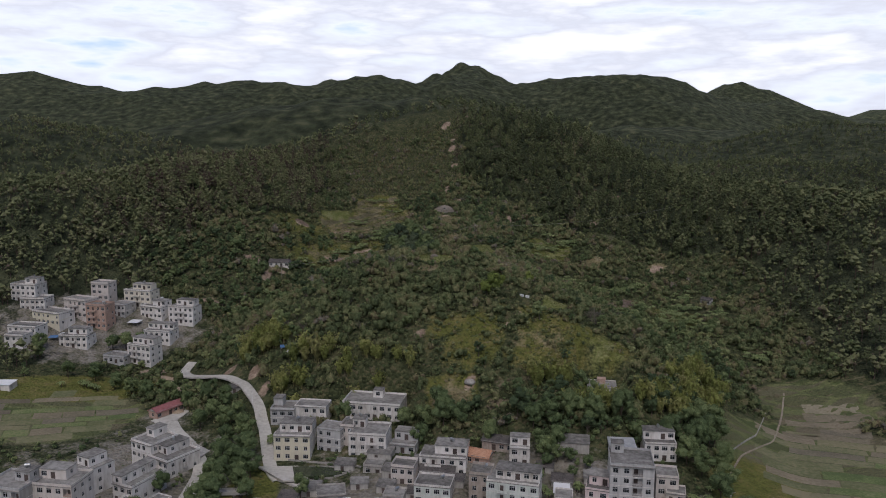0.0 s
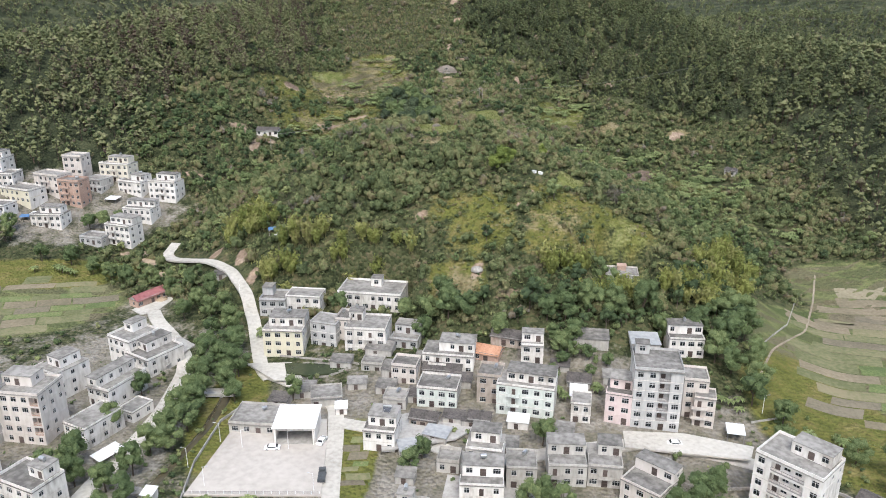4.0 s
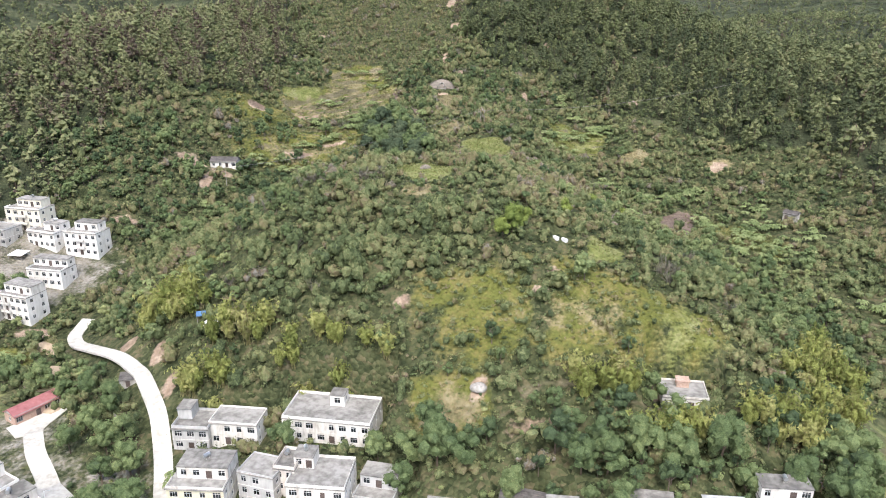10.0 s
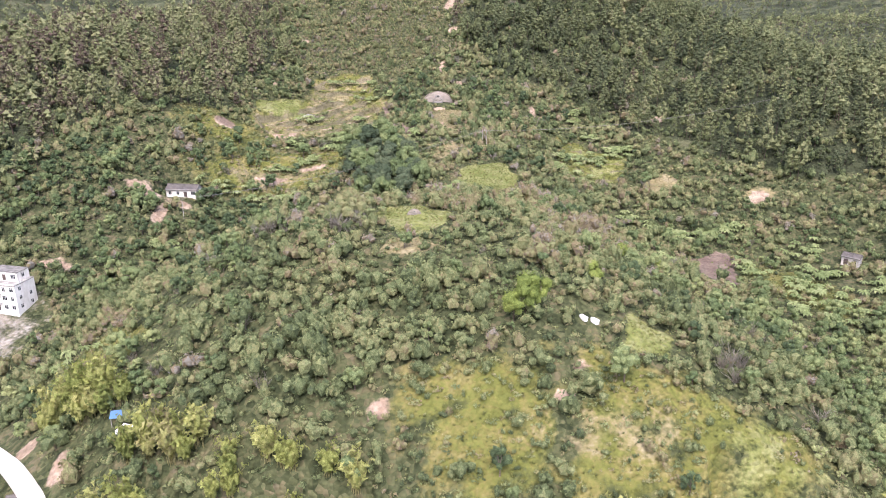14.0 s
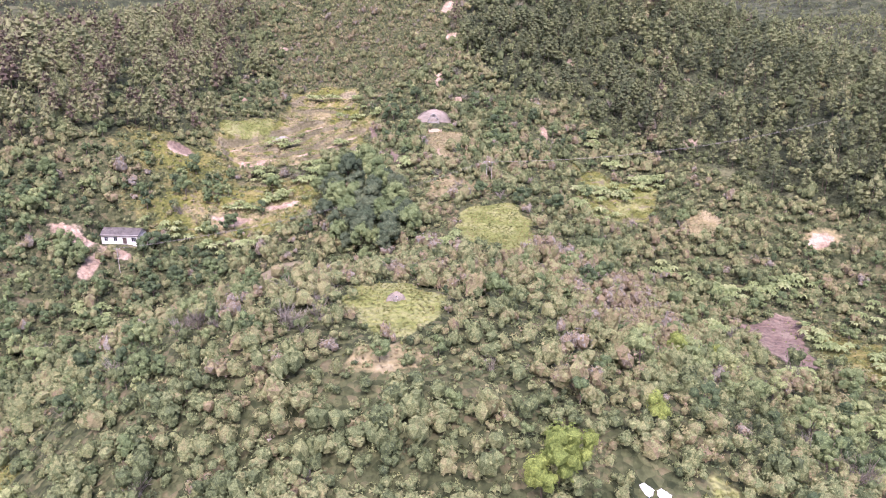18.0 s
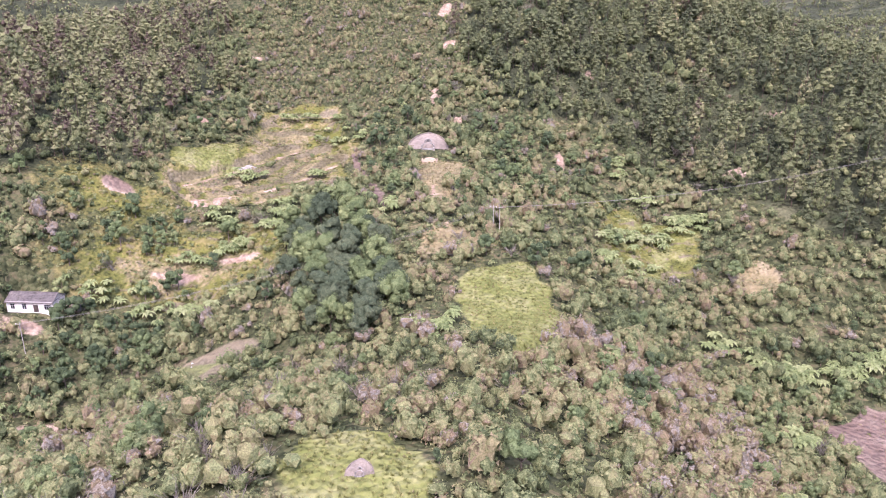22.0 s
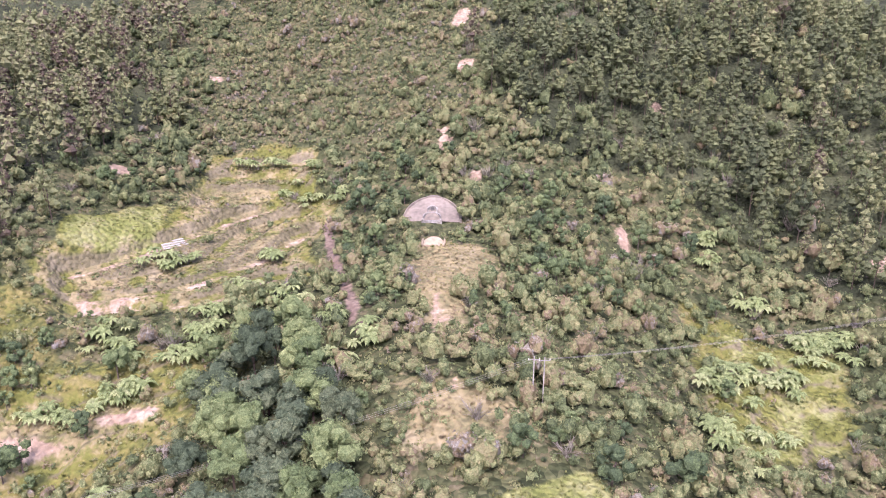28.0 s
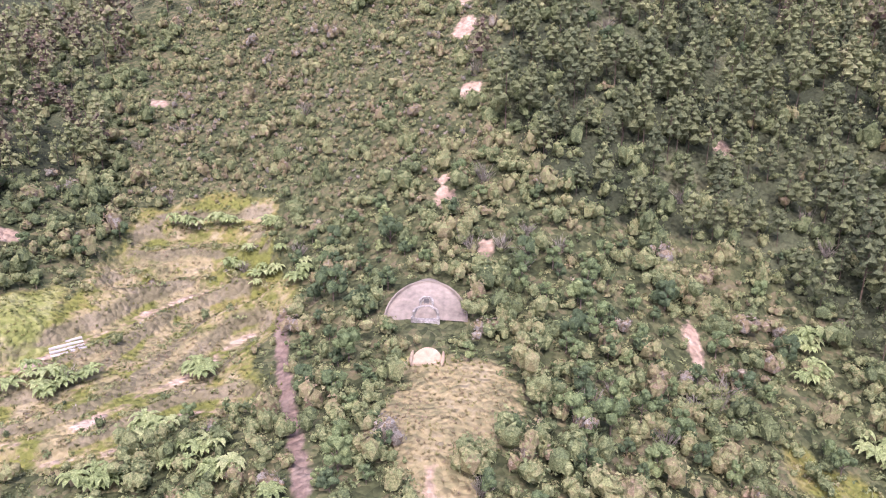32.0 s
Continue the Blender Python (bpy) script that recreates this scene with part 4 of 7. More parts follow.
def window_meshes(w, h):
    key = (round(w, 2), round(h, 2))
    if key not in SHARED:
        bm = bmesh.new()
        t = 0.06
        n = max(2, round(w / 0.7))
        lights = []
        for k in range(n):
            xa, xb = t / 2 + (w - t) * k / n + t / 2, t / 2 + (w - t) * (k + 1) / n - t / 2
            lights += [(xa, xb, t, h * 0.68), (xa, xb, h * 0.68 + t, h - t)]
        face_wall(bm, Matrix.Translation((0, 0.09, 0)), w, h, lights, 0.07)
        bmesh.ops.remove_doubles(bm, verts=bm.verts, dist=0.001)
        frame_me = bpy.data.meshes.new("window")
        bm.to_mesh(frame_me)
        bm.free()
        frame_me.materials.append(M_FRAME)
        bm = bmesh.new()
        box(bm, 0.01, w - 0.01, 0.17, 0.2, 0.01, h - 0.01)
        pane_me = bpy.data.meshes.new("pane")
        bm.to_mesh(pane_me)
        bm.free()
        pane_me.materials.append(M_GLASS)
        bm = bmesh.new()
        box(bm, 0, w, 0.1, 0.17, 0, h)
        box(bm, w * 0.12, w * 0.88, 0.08, 0.1, h * 0.1, h * 0.45)
        box(bm, w * 0.12, w * 0.88, 0.08, 0.1, h * 0.52, h * 0.92)
        door_me = bpy.data.meshes.new("door")
        bm.to_mesh(door_me)
        bm.free()
        door_me.materials.append(M_DOOR)
        SHARED[key] = (frame_me, pane_me, door_me)
    return SHARED[key]


def fit_opening(root, m, hole, door=False):
    w, h = hole[1] - hole[0], hole[3] - hole[2]
    frame_me, pane_me, door_me = window_meshes(w, h)
    at = m @ Matrix.Translation((hole[0], 0, hole[2]))
    if door:
        return part_of("door", door_me, None, root, "", at)
    win = part_of("window", frame_me, None, root, "", at)
    part_of("pane", pane_me, None, win)
    return win


HOUSE_WORDS = {"white": "whitewashed", "grey": "grey rendered", "concrete": "raw cement", "yellow": "yellow-faced", "cream": "cream", "green": "pale green", "pink": "pink-tiled", "pinkish": "pinkish rendered", "brown": "weathered brown", "brick": "bare brick"}
COUNT = {1: "one-storey", 2: "two-storey", 3: "three-storey", 4: "four-storey", 5: "five-storey", 6: "six-storey"}
STOREY = 3.1
FOOTPRINTS = []


def storey_block(root, colour, x0, x1, y0, y1, z0, storeys, balcony, rng, below=0.0, plain=False, door_at=0.5, bands=False, corner=False):
    """Walls, openings, floor bands, slab roof and parapet of a block that stands at z0 of the house."""
    w, d, h = x1 - x0, y1 - y0, storeys * STOREY
    front = Matrix.Translation((x0, y0, z0))
    right = Matrix.Translation((x1, y0, z0)) @ Matrix.Rotation(radians(90), 4, "Z")
    left = Matrix.Translation((x0, y1, z0)) @ Matrix.Rotation(radians(-90), 4, "Z")
    back = Matrix.Translation((x1, y1, z0)) @ Matrix.Rotation(radians(180), 4, "Z")
    bays = max(1, round(w / 3.1))
    centre = min(bays - 1, int(bays * door_at))
    openings, doors, loggias = [], [], []
    for s in range(storeys):
        base = s * STOREY
        for b in range(bays):
            mid = (b + 0.5) * w / bays
            if bands and s > 0:
                if b == 0:
                    loggias.append((w * 0.25, w * 0.75, base + 0.1, base + 2.5))
                if b in (0, bays - 1):
                    openings.append((mid - 0.8, mid + 0.8, base + 0.8, base + 2.4))
            elif corner and s > 0 and b == bays - 1:
                loggias.append((mid - 1.25, w - 0.3, base + 0.1, base + 2.5))
            elif b == centre and (s == 0 or balcony) and bays > 1:
                wide = 1.5 if s == 0 else 1.1
                if balcony and s > 0 and storeys >= 5:
                    half = min(1.9, w / bays * 0.46)
                    loggias.append((mid - half, mid + half, base + 0.1, base + 2.55))
                else:
                    doors.append((mid - wide / 2, mid + wide / 2, base + 0.05, base + 2.25))
            elif rng.random() > 0.08:
                half = rng.choice((0.65, 0.8, 0.95)) if w / bays > 2.2 else 0.5
                openings.append((mid - half, mid + half, base + 0.85, base + 2.4))
    bm = bmesh.new()
    face_wall(bm, front, w, h, openings + doors + loggias, below=below)
    part("facade", bm, WALLS[colour], root)
    side_colour = colour if plain or colour in ("white", "brick", "brown", "pinkish", "pink", "concrete", "cream") else ("white" if colour == "yellow" else "concrete")
    for m, depth, keep in ((right, d, 0.75), (left, d, 0.7), (back, w, 0.0)):
        holes = []
        n = max(1, round(depth / 4.2))
        for s in range(storeys):
            for b in range(n):
                if rng.random() < keep:
                    mid = (b + 0.5) * depth / n
                    holes.append((mid - 0.62, mid + 0.62, s * STOREY + 0.95, s * STOREY + 2.3))
        bm = bmesh.new()
        face_wall(bm, m, depth, h, holes, below=below)
        part("wall", bm, WALLS[side_colour], root)
        for o in holes:
            fit_opening(root, m, o)
    for o in openings:
        fit_opening(root, front, o)
    for o in doors:
        fit_opening(root, front, o, True)
    for o in loggias:
        bm = bmesh.new()
        xa, xb, za, zb = o
        box(bm, x0 + xa - 0.05, x0 + xb + 0.05, y0 + 1.4, y0 + 1.5, z0 + za - 0.1, z0 + zb + 0.1)
        box(bm, x0 + xa - 0.1, x0 + xa, y0 + 0.2, y0 + 1.4, z0 + za, z0 + zb)
        box(bm, x0 + xb, x0 + xb + 0.1, y0 + 0.2, y0 + 1.4, z0 + za, z0 + zb)
        box(bm, x0 + xa, x0 + xb, y0 + 0.2, y0 + 1.4, z0 + za - 0.1, z0 + za)
        box(bm, x0 + xa, x0 + xb, y0 + 0.2, y0 + 1.4, z0 + zb, z0 + zb + 0.1)
        part("loggia", bm, WALLS[colour], root)
        rail = bmesh.new()
        box(rail, x0 + xa, x0 + xb, y0 - 0.06, y0 + 0.08, z0 + za - 0.1, z0 + za + 0.25)
        box(rail, x0 + xa, x0 + xb, y0 - 0.03, y0 + 0.05, z0 + za + 0.85, z0 + za + 0.95)
        for k in range(7):
            x = x0 + xa + (xb - xa) * k / 6
            box(rail, x - 0.04, x + 0.04, y0 - 0.02, y0 + 0.04, z0 + za + 0.25, z0 + za + 0.85)
        part("balcony_rail", rail, WALLS["brick"] if corner else M_RAIL, root)
        fit_opening(root, Matrix.Translation((x0, y0 + 1.28, z0)), (o[0] + 0.5, o[0] + 1.7, o[2] + 0.05, o[2] + 2.1), True)
        k = 2.6
        while o[0] + k + 1.6 < o[1]:
            fit_opening(root, Matrix.Translation((x0, y0 + 1.19, z0)), (o[0] + k, o[0] + k + 1.5, o[2] + 0.8, o[2] + 2.1))
            k += 2.6
    if balcony and storeys < 5 and bays > 1:
        mid = x0 + (centre + 0.5) * w / bays
        half = w / bays * rng.uniform(0.55, 0.95)
        for s in range(1, storeys):
            z = z0 + s * STOREY
            bm = bmesh.new()
            box(bm, mid - half, mid + half, y0 - 1.05, y0 - 0.002, z - 0.14, z)
            part("balcony_slab", bm, M_CONCRETE, root)
            rail = bmesh.new()
            box(rail, mid - half, mid + half, y0 - 1.05, y0 - 0.95, z, z + 0.9)
            box(rail, mid - half, mid - half + 0.1, y0 - 0.95, y0 - 0.002, z, z + 0.9)
            box(rail, mid + half - 0.1, mid + half, y0 - 0.95, y0 - 0.002, z, z + 0.9)
            part("balcony_rail", rail, WALLS[colour], root)
    for s in range(1, storeys):
        bm = bmesh.new()
        z = z0 + s * STOREY
        for a in ((x0 - 0.06, x1 + 0.06, y0 - 0.06, y0 - 0.004), (x0 - 0.06, x0 - 0.004, y0, y1), (x1 + 0.004, x1 + 0.06, y0, y1)):
            box(bm, *a, z - 0.12, z + 0.06)
        part("floor_band", bm, WALLS["white" if colour in ("white", "green", "grey") else colour], root)
    # slab with a small overhang, and a parapet on it
    over = rng.uniform(0.15, 0.5)
    bm = bmesh.new()
    box(bm, x0 - 0.1, x1 + 0.1, y0 - over, y1 + 0.1, z0 + h, z0 + h + 0.16)
    part("roof", bm, M_ROOF, root)
    return h + 0.16


def parapet(root, x0, x1, y0, y1, z, tall, material, gap=None):
    bm = bmesh.new()
    t = 0.14
    runs = [(x0, x1, y0, y0 + t), (x0, x0 + t, y0 + t, y1 - t), (x1 - t, x1, y0 + t, y1 - t), (x0, x1, y1 - t, y1)]
    for k, r in enumerate(runs):
        if gap is None or k not in gap:
            box(bm, *r, z, z + tall)
    part("parapet", bm, material, root)


def gable(root, w, d, z, rise, material, eave=0.45):
    """Two slopes with the ridge along the front, courses of tiles standing proud."""
    bm = bmesh.new()
    for s in (-1, 1):
        ya, yb = (-eave, d / 2) if s < 0 else (d + eave, d / 2)
        n = max(4, round((d / 2 + eave) / 0.5))
        x0, x1 = -w / 2 - 0.3, w / 2 + 0.3
        line = []
        for k in range(n):
            for f, up in ((k / n, 0.08), ((k + 1) / n, 0.0)):
                line.append((ya + (yb - ya) * f, z - 0.15 + (rise + 0.15) * f + up))
        low = [(yb, z + rise - 0.12), (ya, z - 0.3)]
        ends = [[bm.verts.new((x, *q)) for q in line + low] for x in (x0, x1)]
        for k in range(len(ends[0])):
            e = (k + 1) % len(ends[0])
            bm.faces.new((ends[0][k], ends[1][k], ends[1][e], ends[0][e]))
        bm.faces.new(ends[0])
        bm.faces.new(ends[1][::-1])
    box(bm, -w / 2 - 0.3, w / 2 + 0.3, d / 2 - 0.18, d / 2 + 0.18, z + rise, z + rise + 0.14)
    bmesh.ops.recalc_face_normals(bm, faces=bm.faces)
    part("roof", bm, material, root)
    for x in (-w / 2, w / 2 - 0.2):
        bm = bmesh.new()
        a = [bm.verts.new(p) for p in ((x, 0, z - 0.12), (x, d, z - 0.12), (x, d / 2, z + rise - 0.06))]
        b = [bm.verts.new(p) for p in ((x + 0.2, 0, z - 0.12), (x + 0.2, d, z - 0.12), (x + 0.2, d / 2, z + rise - 0.06))]
        bm.faces.new(a)
        bm.faces.new(b[::-1])
        for k in range(3):
            bm.faces.new((a[k], b[k], b[(k + 1) % 3], a[(k + 1) % 3]))
        bmesh.ops.recalc_face_normals(bm, faces=bm.faces)
        part("gable", bm, WALLS["concrete"], root)


def water_tank(m):
    tank = thing("water_tank", m, "steel rooftop water tank on its stand", "water tank", "rooftop tanks")
    bm = bmesh.new()
    tube(bm, (-0.75, 0, 0.95), (0.75, 0, 0.95), 0.5, 0.5, 14)
    part("drum", bm, M_STEEL, tank)
    for x in (-0.5, 0.5):
        bm = bmesh.new()
        box(bm, x - 0.05, x + 0.05, -0.45, 0.45, 0, 0.5)
        part("stand", bm, M_CONCRETE, tank)
    return tank


def solar_heater(m):
    ob = thing("solar_heater", m, "rooftop solar water heater with dark tubes", "water heater", "rooftop heaters")
    bm = bmesh.new()
    for k in range(9):
        tube(bm, (-1.0 + k * 0.25, -0.8, 0.25), (-1.0 + k * 0.25, 0.6, 1.15), 0.06, 0.06, 6)
    part("tubes", bm, M_SOLAR, ob)
    bm = bmesh.new()
    tube(bm, (-1.2, 0.7, 1.25), (1.2, 0.7, 1.25), 0.24, 0.24, 10)
    part("drum", bm, M_STEEL, ob)
    for x in (-0.9, 0.9):
        bm = bmesh.new()
        tube(bm, (x, 0.7, 0), (x, 0.7, 1.05), 0.03, 0.03, 5)
        part("leg", bm, M_STEEL, ob)
        bm = bmesh.new()
        tube(bm, (x, -0.8, 0), (x, -0.8, 0.22), 0.03, 0.03, 5)
        part("leg", bm, M_STEEL, ob)
    return ob


def house(x, y, z, turn, w, d, storeys, colour="white", top=None, balcony=False, pitched=None, solar=False, tank=None, bands=False, corner=False, group="village houses"):
    """A village house: x, y is the middle of its front at the foot; turn in degrees; w and d its width and depth."""
    rng = random.Random(round(x * 13 + y * 7))
    c, s = math.cos(radians(turn)), math.sin(radians(turn))
    FOOTPRINTS.append((x - s * d / 2, y + c * d / 2, w / 2 + 1.2, d / 2 + 1.2, turn))
    kind = "house" if storeys > 1 or not pitched else "cottage"
    extra = ""
    if pitched:
        extra = {"dark": " with a dark tiled gable roof", "grey": " with a grey sheet roof", "red": " with a long red roof", "orange": " with an orange tiled roof"}[pitched]
    elif top:
        extra = " with a set-back top floor"
    else:
        extra = " with a flat grey roof"
    root = thing(kind, pose(x, y, z, 0, 0, turn), f"{COUNT[storeys]} {HOUSE_WORDS[colour]} village {kind}{extra}", kind, group)
    h = storey_block(root, colour, -w / 2, w / 2, 0, d, 0, storeys, balcony, rng, below=4.0, door_at=rng.choice((0.3, 0.5, 0.5)), bands=bands, corner=corner)
    if pitched:
        gable(root, w, d, h - 0.12, min(2.2, d * 0.28), PITCHED[pitched])
        return root
    wall = WALLS["white" if colour in ("yellow", "green", "cream") else colour]
    if top:
        u0, u1, v0, v1 = top
        a, b, e, f = -w / 2 + u0 * w + 0.02, -w / 2 + u1 * w - 0.02, v0 * d, v1 * d - 0.02
        tall = storey_block(root, "white" if colour in ("yellow", "green") else colour, a, b, e, f, h, 1, False, rng, plain=True)
        if (u1 - u0) > 0.6:
            parapet(root, -w / 2, w / 2, -0.05, d * v0 - 0.1, h, 0.55, wall, gap=(3,))
        else:
            parapet(root, -w / 2, w / 2, 0, d, h, 0.75, wall)
        roof_z, spot = h + tall, ((a + b) / 2, (e + f) / 2)
    else:
        parapet(root, -w / 2, w / 2, 0, d, h, rng.choice((0.45, 0.7, 0.9)), wall)
        roof_z, spot = h, (rng.uniform(-0.25, 0.25) * w, d * 0.7)
    m = pose(x, y, z, 0, 0, turn)
    if solar:
        solar_heater(m @ Matrix.Translation((spot[0] + 0.8, spot[1] - 0.6, roof_z)))
    elif tank if tank is not None else rng.random() < 0.45:
        water_tank(m @ Matrix.Translation((spot[0], spot[1], roof_z)) @ Matrix.Rotation(rng.uniform(0, 3), 4, "Z"))
    return root


# ---- houses of the village at the foot of the hill ----
house(-60.4, 236.8, 6.0, -2, 13.5, 11, 3, "yellow", top=(0.1, 1.0, 0.35, 1.0), balcony=False)
house(-69.0, 259.0, 10.7, -3, 9.6, 9, 2, "grey", top=(0.0, 0.4, 0.5, 1))
house(-58.1, 259.9, 11.7, -6, 12.8, 8, 2, "white")
house(-33.8, 258.6, 13.5, -8, 23.3, 13, 2, "white", top=(0.45, 0.62, 0.6, 0.9))
house(-47.5, 240.9, 7.0, -16, 9.5, 8, 3, "grey")
house(-41.0, 242.5, 7.6, -9, 5.3, 8, 3, "pinkish")
house(-32.7, 236.8, 6.7, -5, 13.9, 12, 3, "white", top=(0.0, 0.35, 0.6, 1), balcony=True)
house(-19.9, 238.4, 8.7, -12, 9.6, 10, 1, "grey", top=(0.05, 1.0, 0.45, 1))
house(-4.8, 222.9, 7.8, -8, 16.3, 10, 2, "white", top=(0.3, 1.0, 0.3, 1), balcony=True)
house(-6.7, 220.5, 6.9, -8, 12.3, 5, 1, "white", pitched="dark")
house(-7.8, 206.6, 5.0, -9, 12.1, 9, 2, "green", balcony=False)
house(-23.0, 186.4, 3.4, -8, 8.8, 9, 2, "white", top=(0.1, 1, 0.3, 1), solar=True)
house(17.8, 200.7, 6.3, -13, 16.7, 9, 3, "green", top=(0.15, 1, 0.3, 1), balcony=True)
house(7.7, 207.3, 5.9, -11, 7.2, 8, 3, "brown")
house(7.2, 225.9, 10.3, -21, 8.4, 6, 1, "brick", pitched="orange")
house(14.6, 231.2, 13.3, -18, 11.6, 6, 1, "brown", pitched="dark")
house(21.8, 223.2, 11.5, -6, 6.9, 6, 2, "white", top=(0, 1, 0.4, 1))
house(43.8, 197.0, 6.3, -16, 7.3, 9, 3, "pink", top=(0.1, 1, 0.4, 1), balcony=False)
house(53.9, 195.0, 5.8, -8, 13.2, 13, 6, "grey", top=(0.05, 0.35, 0.75, 1.0), balcony=True)
house(71.8, 229.3, 11.1, -4, 11.0, 9, 2, "white", top=(0, 1, 0.45, 1))
house(68.0, 196.9, 5.5, -15, 5.8, 6, 3, "pinkish", balcony=True)
house(66.3, 200.4, 6.1, -10, 6.8, 8, 4, "pinkish")
house(26.5, 171.7, 3.6, -2, 9.7, 10, 2, "concrete", top=(0, 1, 0.5, 1), balcony=True)
house(35.9, 171.5, 3.7, -7, 8.6, 10, 2, "concrete", top=(0.3, 1, 0.5, 1), balcony=True)
house(42.8, 163.6, 3.4, -42, 10.6, 11, 2, "pinkish", top=(0.0, 1, 0.6, 1))
house(75.5, 160.2, 3.3, -47, 15.8, 12, 5, "white", top=(0.35, 0.95, 0.5, 0.95), balcony=True, tank=False, bands=True)
house(97.7, 161.7, 3.3, -49, 7.7, 6, 1, "brown", pitched="dark")
house(95.7, 145.9, 3.4, -33, 7.3, 7, 1, "concrete", pitched="grey")
house(4.5, 164.0, 3.1, -3, 10.8, 9, 2, "white", top=(0.05, 1, 0.4, 1), balcony=True)
house(5.3, 173.7, 3.6, -9, 9.4, 8, 3, "white", top=(0.1, 0.9, 0.4, 1))
house(14.8, 170.7, 3.5, -3, 7.7, 8, 2, "concrete")
house(-13.8, 154.2, 3.1, -9, 8.8, 9, 1, "concrete", top=(0.15, 0.6, 0.65, 1))
house(-3.9, 156.0, 3.3, -2, 6.3, 6, 1, "white", pitched="dark")
house(-47.3, 139.0, 3.3, 0, 12.4, 11, 2, "yellow", top=(0.3, 0.75, 0.4, 0.8))
house(-60.0, 194.0, 3.3, -5, 13.7, 11, 1, "concrete")
house(-41.1, 208.5, 3.6, 10, 9.5, 8, 1, "concrete")
house(-4.0, 177.0, 3.5, -8, 5.9, 6, 1, "concrete")
house(-123.2, 187.9, 3.4, -7, 15.1, 11, 5, "pinkish", top=(0.1, 0.7, 0.4, 0.9), corner=True)
house(-136.2, 184.9, 3.6, -11, 13.5, 12, 5, "grey", top=(0.5, 0.9, 0.5, 0.9), corner=True)
house(-106.3, 156.7, 3.4, -23, 13.1, 9, 3, "white", top=(0.5, 0.9, 0.5, 1))
house(-117.1, 140.3, 3.6, 2, 9.2, 11, 3, "brick")
house(-107.2, 186.9, 3.4, -25, 8.6, 13, 2, "white")
house(-110.0, 207.3, 3.4, -23, 8.8, 15, 2, "white", top=(0.0, 0.5, 0.0, 1))
house(-128.4, 212.2, 3.4, -27, 10.2, 12, 3, "white", top=(0.2, 0.8, 0.3, 0.9))
house(-106.7, 228.2, 3.3, -32, 11.3, 14, 2, "white", top=(0.0, 0.5, 0.3, 1))
house(-115.1, 234.3, 3.5, -29, 11.0, 12, 3, "white", top=(0.1, 0.5, 0.5, 1))
house(-159.9, 337.1, 10.6, -18, 14.0, 9, 3, "white", top=(0.1, 1, 0.3, 1), balcony=True)
house(-159.3, 358.4, 15.4, -10, 15.0, 9, 2, "white", top=(0, 1, 0.5, 1))
house(-153.4, 377.7, 21.1, -12, 15.1, 9, 3, "white", top=(0.2, 0.9, 0.4, 1), balcony=True)
house(-171.4, 381.2, 23.1, -18, 14.1, 9, 2, "white", top=(0.4, 1, 0.4, 1))
house(-182.7, 390.2, 27.3, -12, 16.9, 9, 3, "cream", top=(0.2, 0.9, 0.4, 1), balcony=True)
house(-190.4, 380.9, 24.3, -17, 10.9, 9, 2, "grey")
house(-202.4, 387.1, 28.7, -9, 10.7, 8, 4, "pinkish")
house(-195.0, 366.1, 20.9, -12, 12.1, 8, 4, "brick", balcony=True)
house(-209.3, 372.3, 25.5, -20, 15.9, 9, 3, "pinkish", balcony=True)
house(-220.2, 362.2, 23.9, -22, 20, 10, 2, "yellow")
house(-197.4, 345.5, 15.9, -4, 15.0, 9, 2, "white", top=(0.2, 0.9, 0.4, 1), balcony=True)
house(-240.5, 377.4, 32.7, -8, 15, 10, 3, "white", top=(0.4, 0.9, 0.4, 1))
house(-232.2, 371.3, 29.2, -3, 14.0, 9, 2, "white")
house(-224.6, 347.1, 20.0, -9, 16.3, 9, 2, "white")
house(-222.7, 336.8, 18.1, -6, 10.1, 8, 2, "white")
house(-172.0, 335.1, 11.3, -14, 12.0, 8, 1, "grey")
house(-123.8, 284.3, 4.5, 59, 14, 5.4, 1, "brick", pitched="red")
hill_house = house(56.5, 259.5, 24.1, -8, 11.2, 9, 1, "white", tank=False, group="houses on the hill")
bm = bmesh.new()
box(bm, -1.6, 1.4, 5.4, 8.2, 2.6, 4.9)
box(bm, -1.8, 1.6, 5.2, 8.4, 4.9, 5.05)
part("stair_head", bm, WALLS["brick"], hill_house, "brick-red stair head on the roof")
house(-117.1, 454.7, 39.7, -3, 13.3, 6, 1, "white", pitched="dark", group="houses on the hill")
house(147.1, 418.8, 25.2, -42, 6.2, 4, 1, "concrete", pitched="dark", group="houses on the hill")
house(72, 136, 3.3, -40, 13, 10, 2, "white", top=(0.2, 0.8, 0.4, 1))
house(-29.5, 226.5, 5.6, -8, 7, 6, 1, "concrete")
house(-18.5, 219.0, 5.8, -10, 8, 7, 2, "pinkish")
house(-20.5, 206.5, 4.6, -8, 7, 6, 1, "concrete")
house(-11.5, 196.5, 4.2, -14, 8, 5, 1, "brown", pitched="dark")
house(4.5, 196.0, 4.6, -10, 6.5, 5, 1, "brown", pitched="dark")
house(33.5, 197.5, 6.0, -10, 5.5, 7, 2, "white")
house(35.0, 212.0, 8.0, -10, 7, 6, 1, "concrete", pitched="dark")
house(-126, 166, 3.4, -20, 9, 8, 2, "white", top=(0.1, 0.9, 0.4, 1))
house(-140, 160, 3.4, -12, 10, 9, 2, "concrete")
house(-99, 200, 3.4, -24, 6, 8, 1, "white")


# ---- more buildings ----
def level(x, y):
    return float(land(x, y))


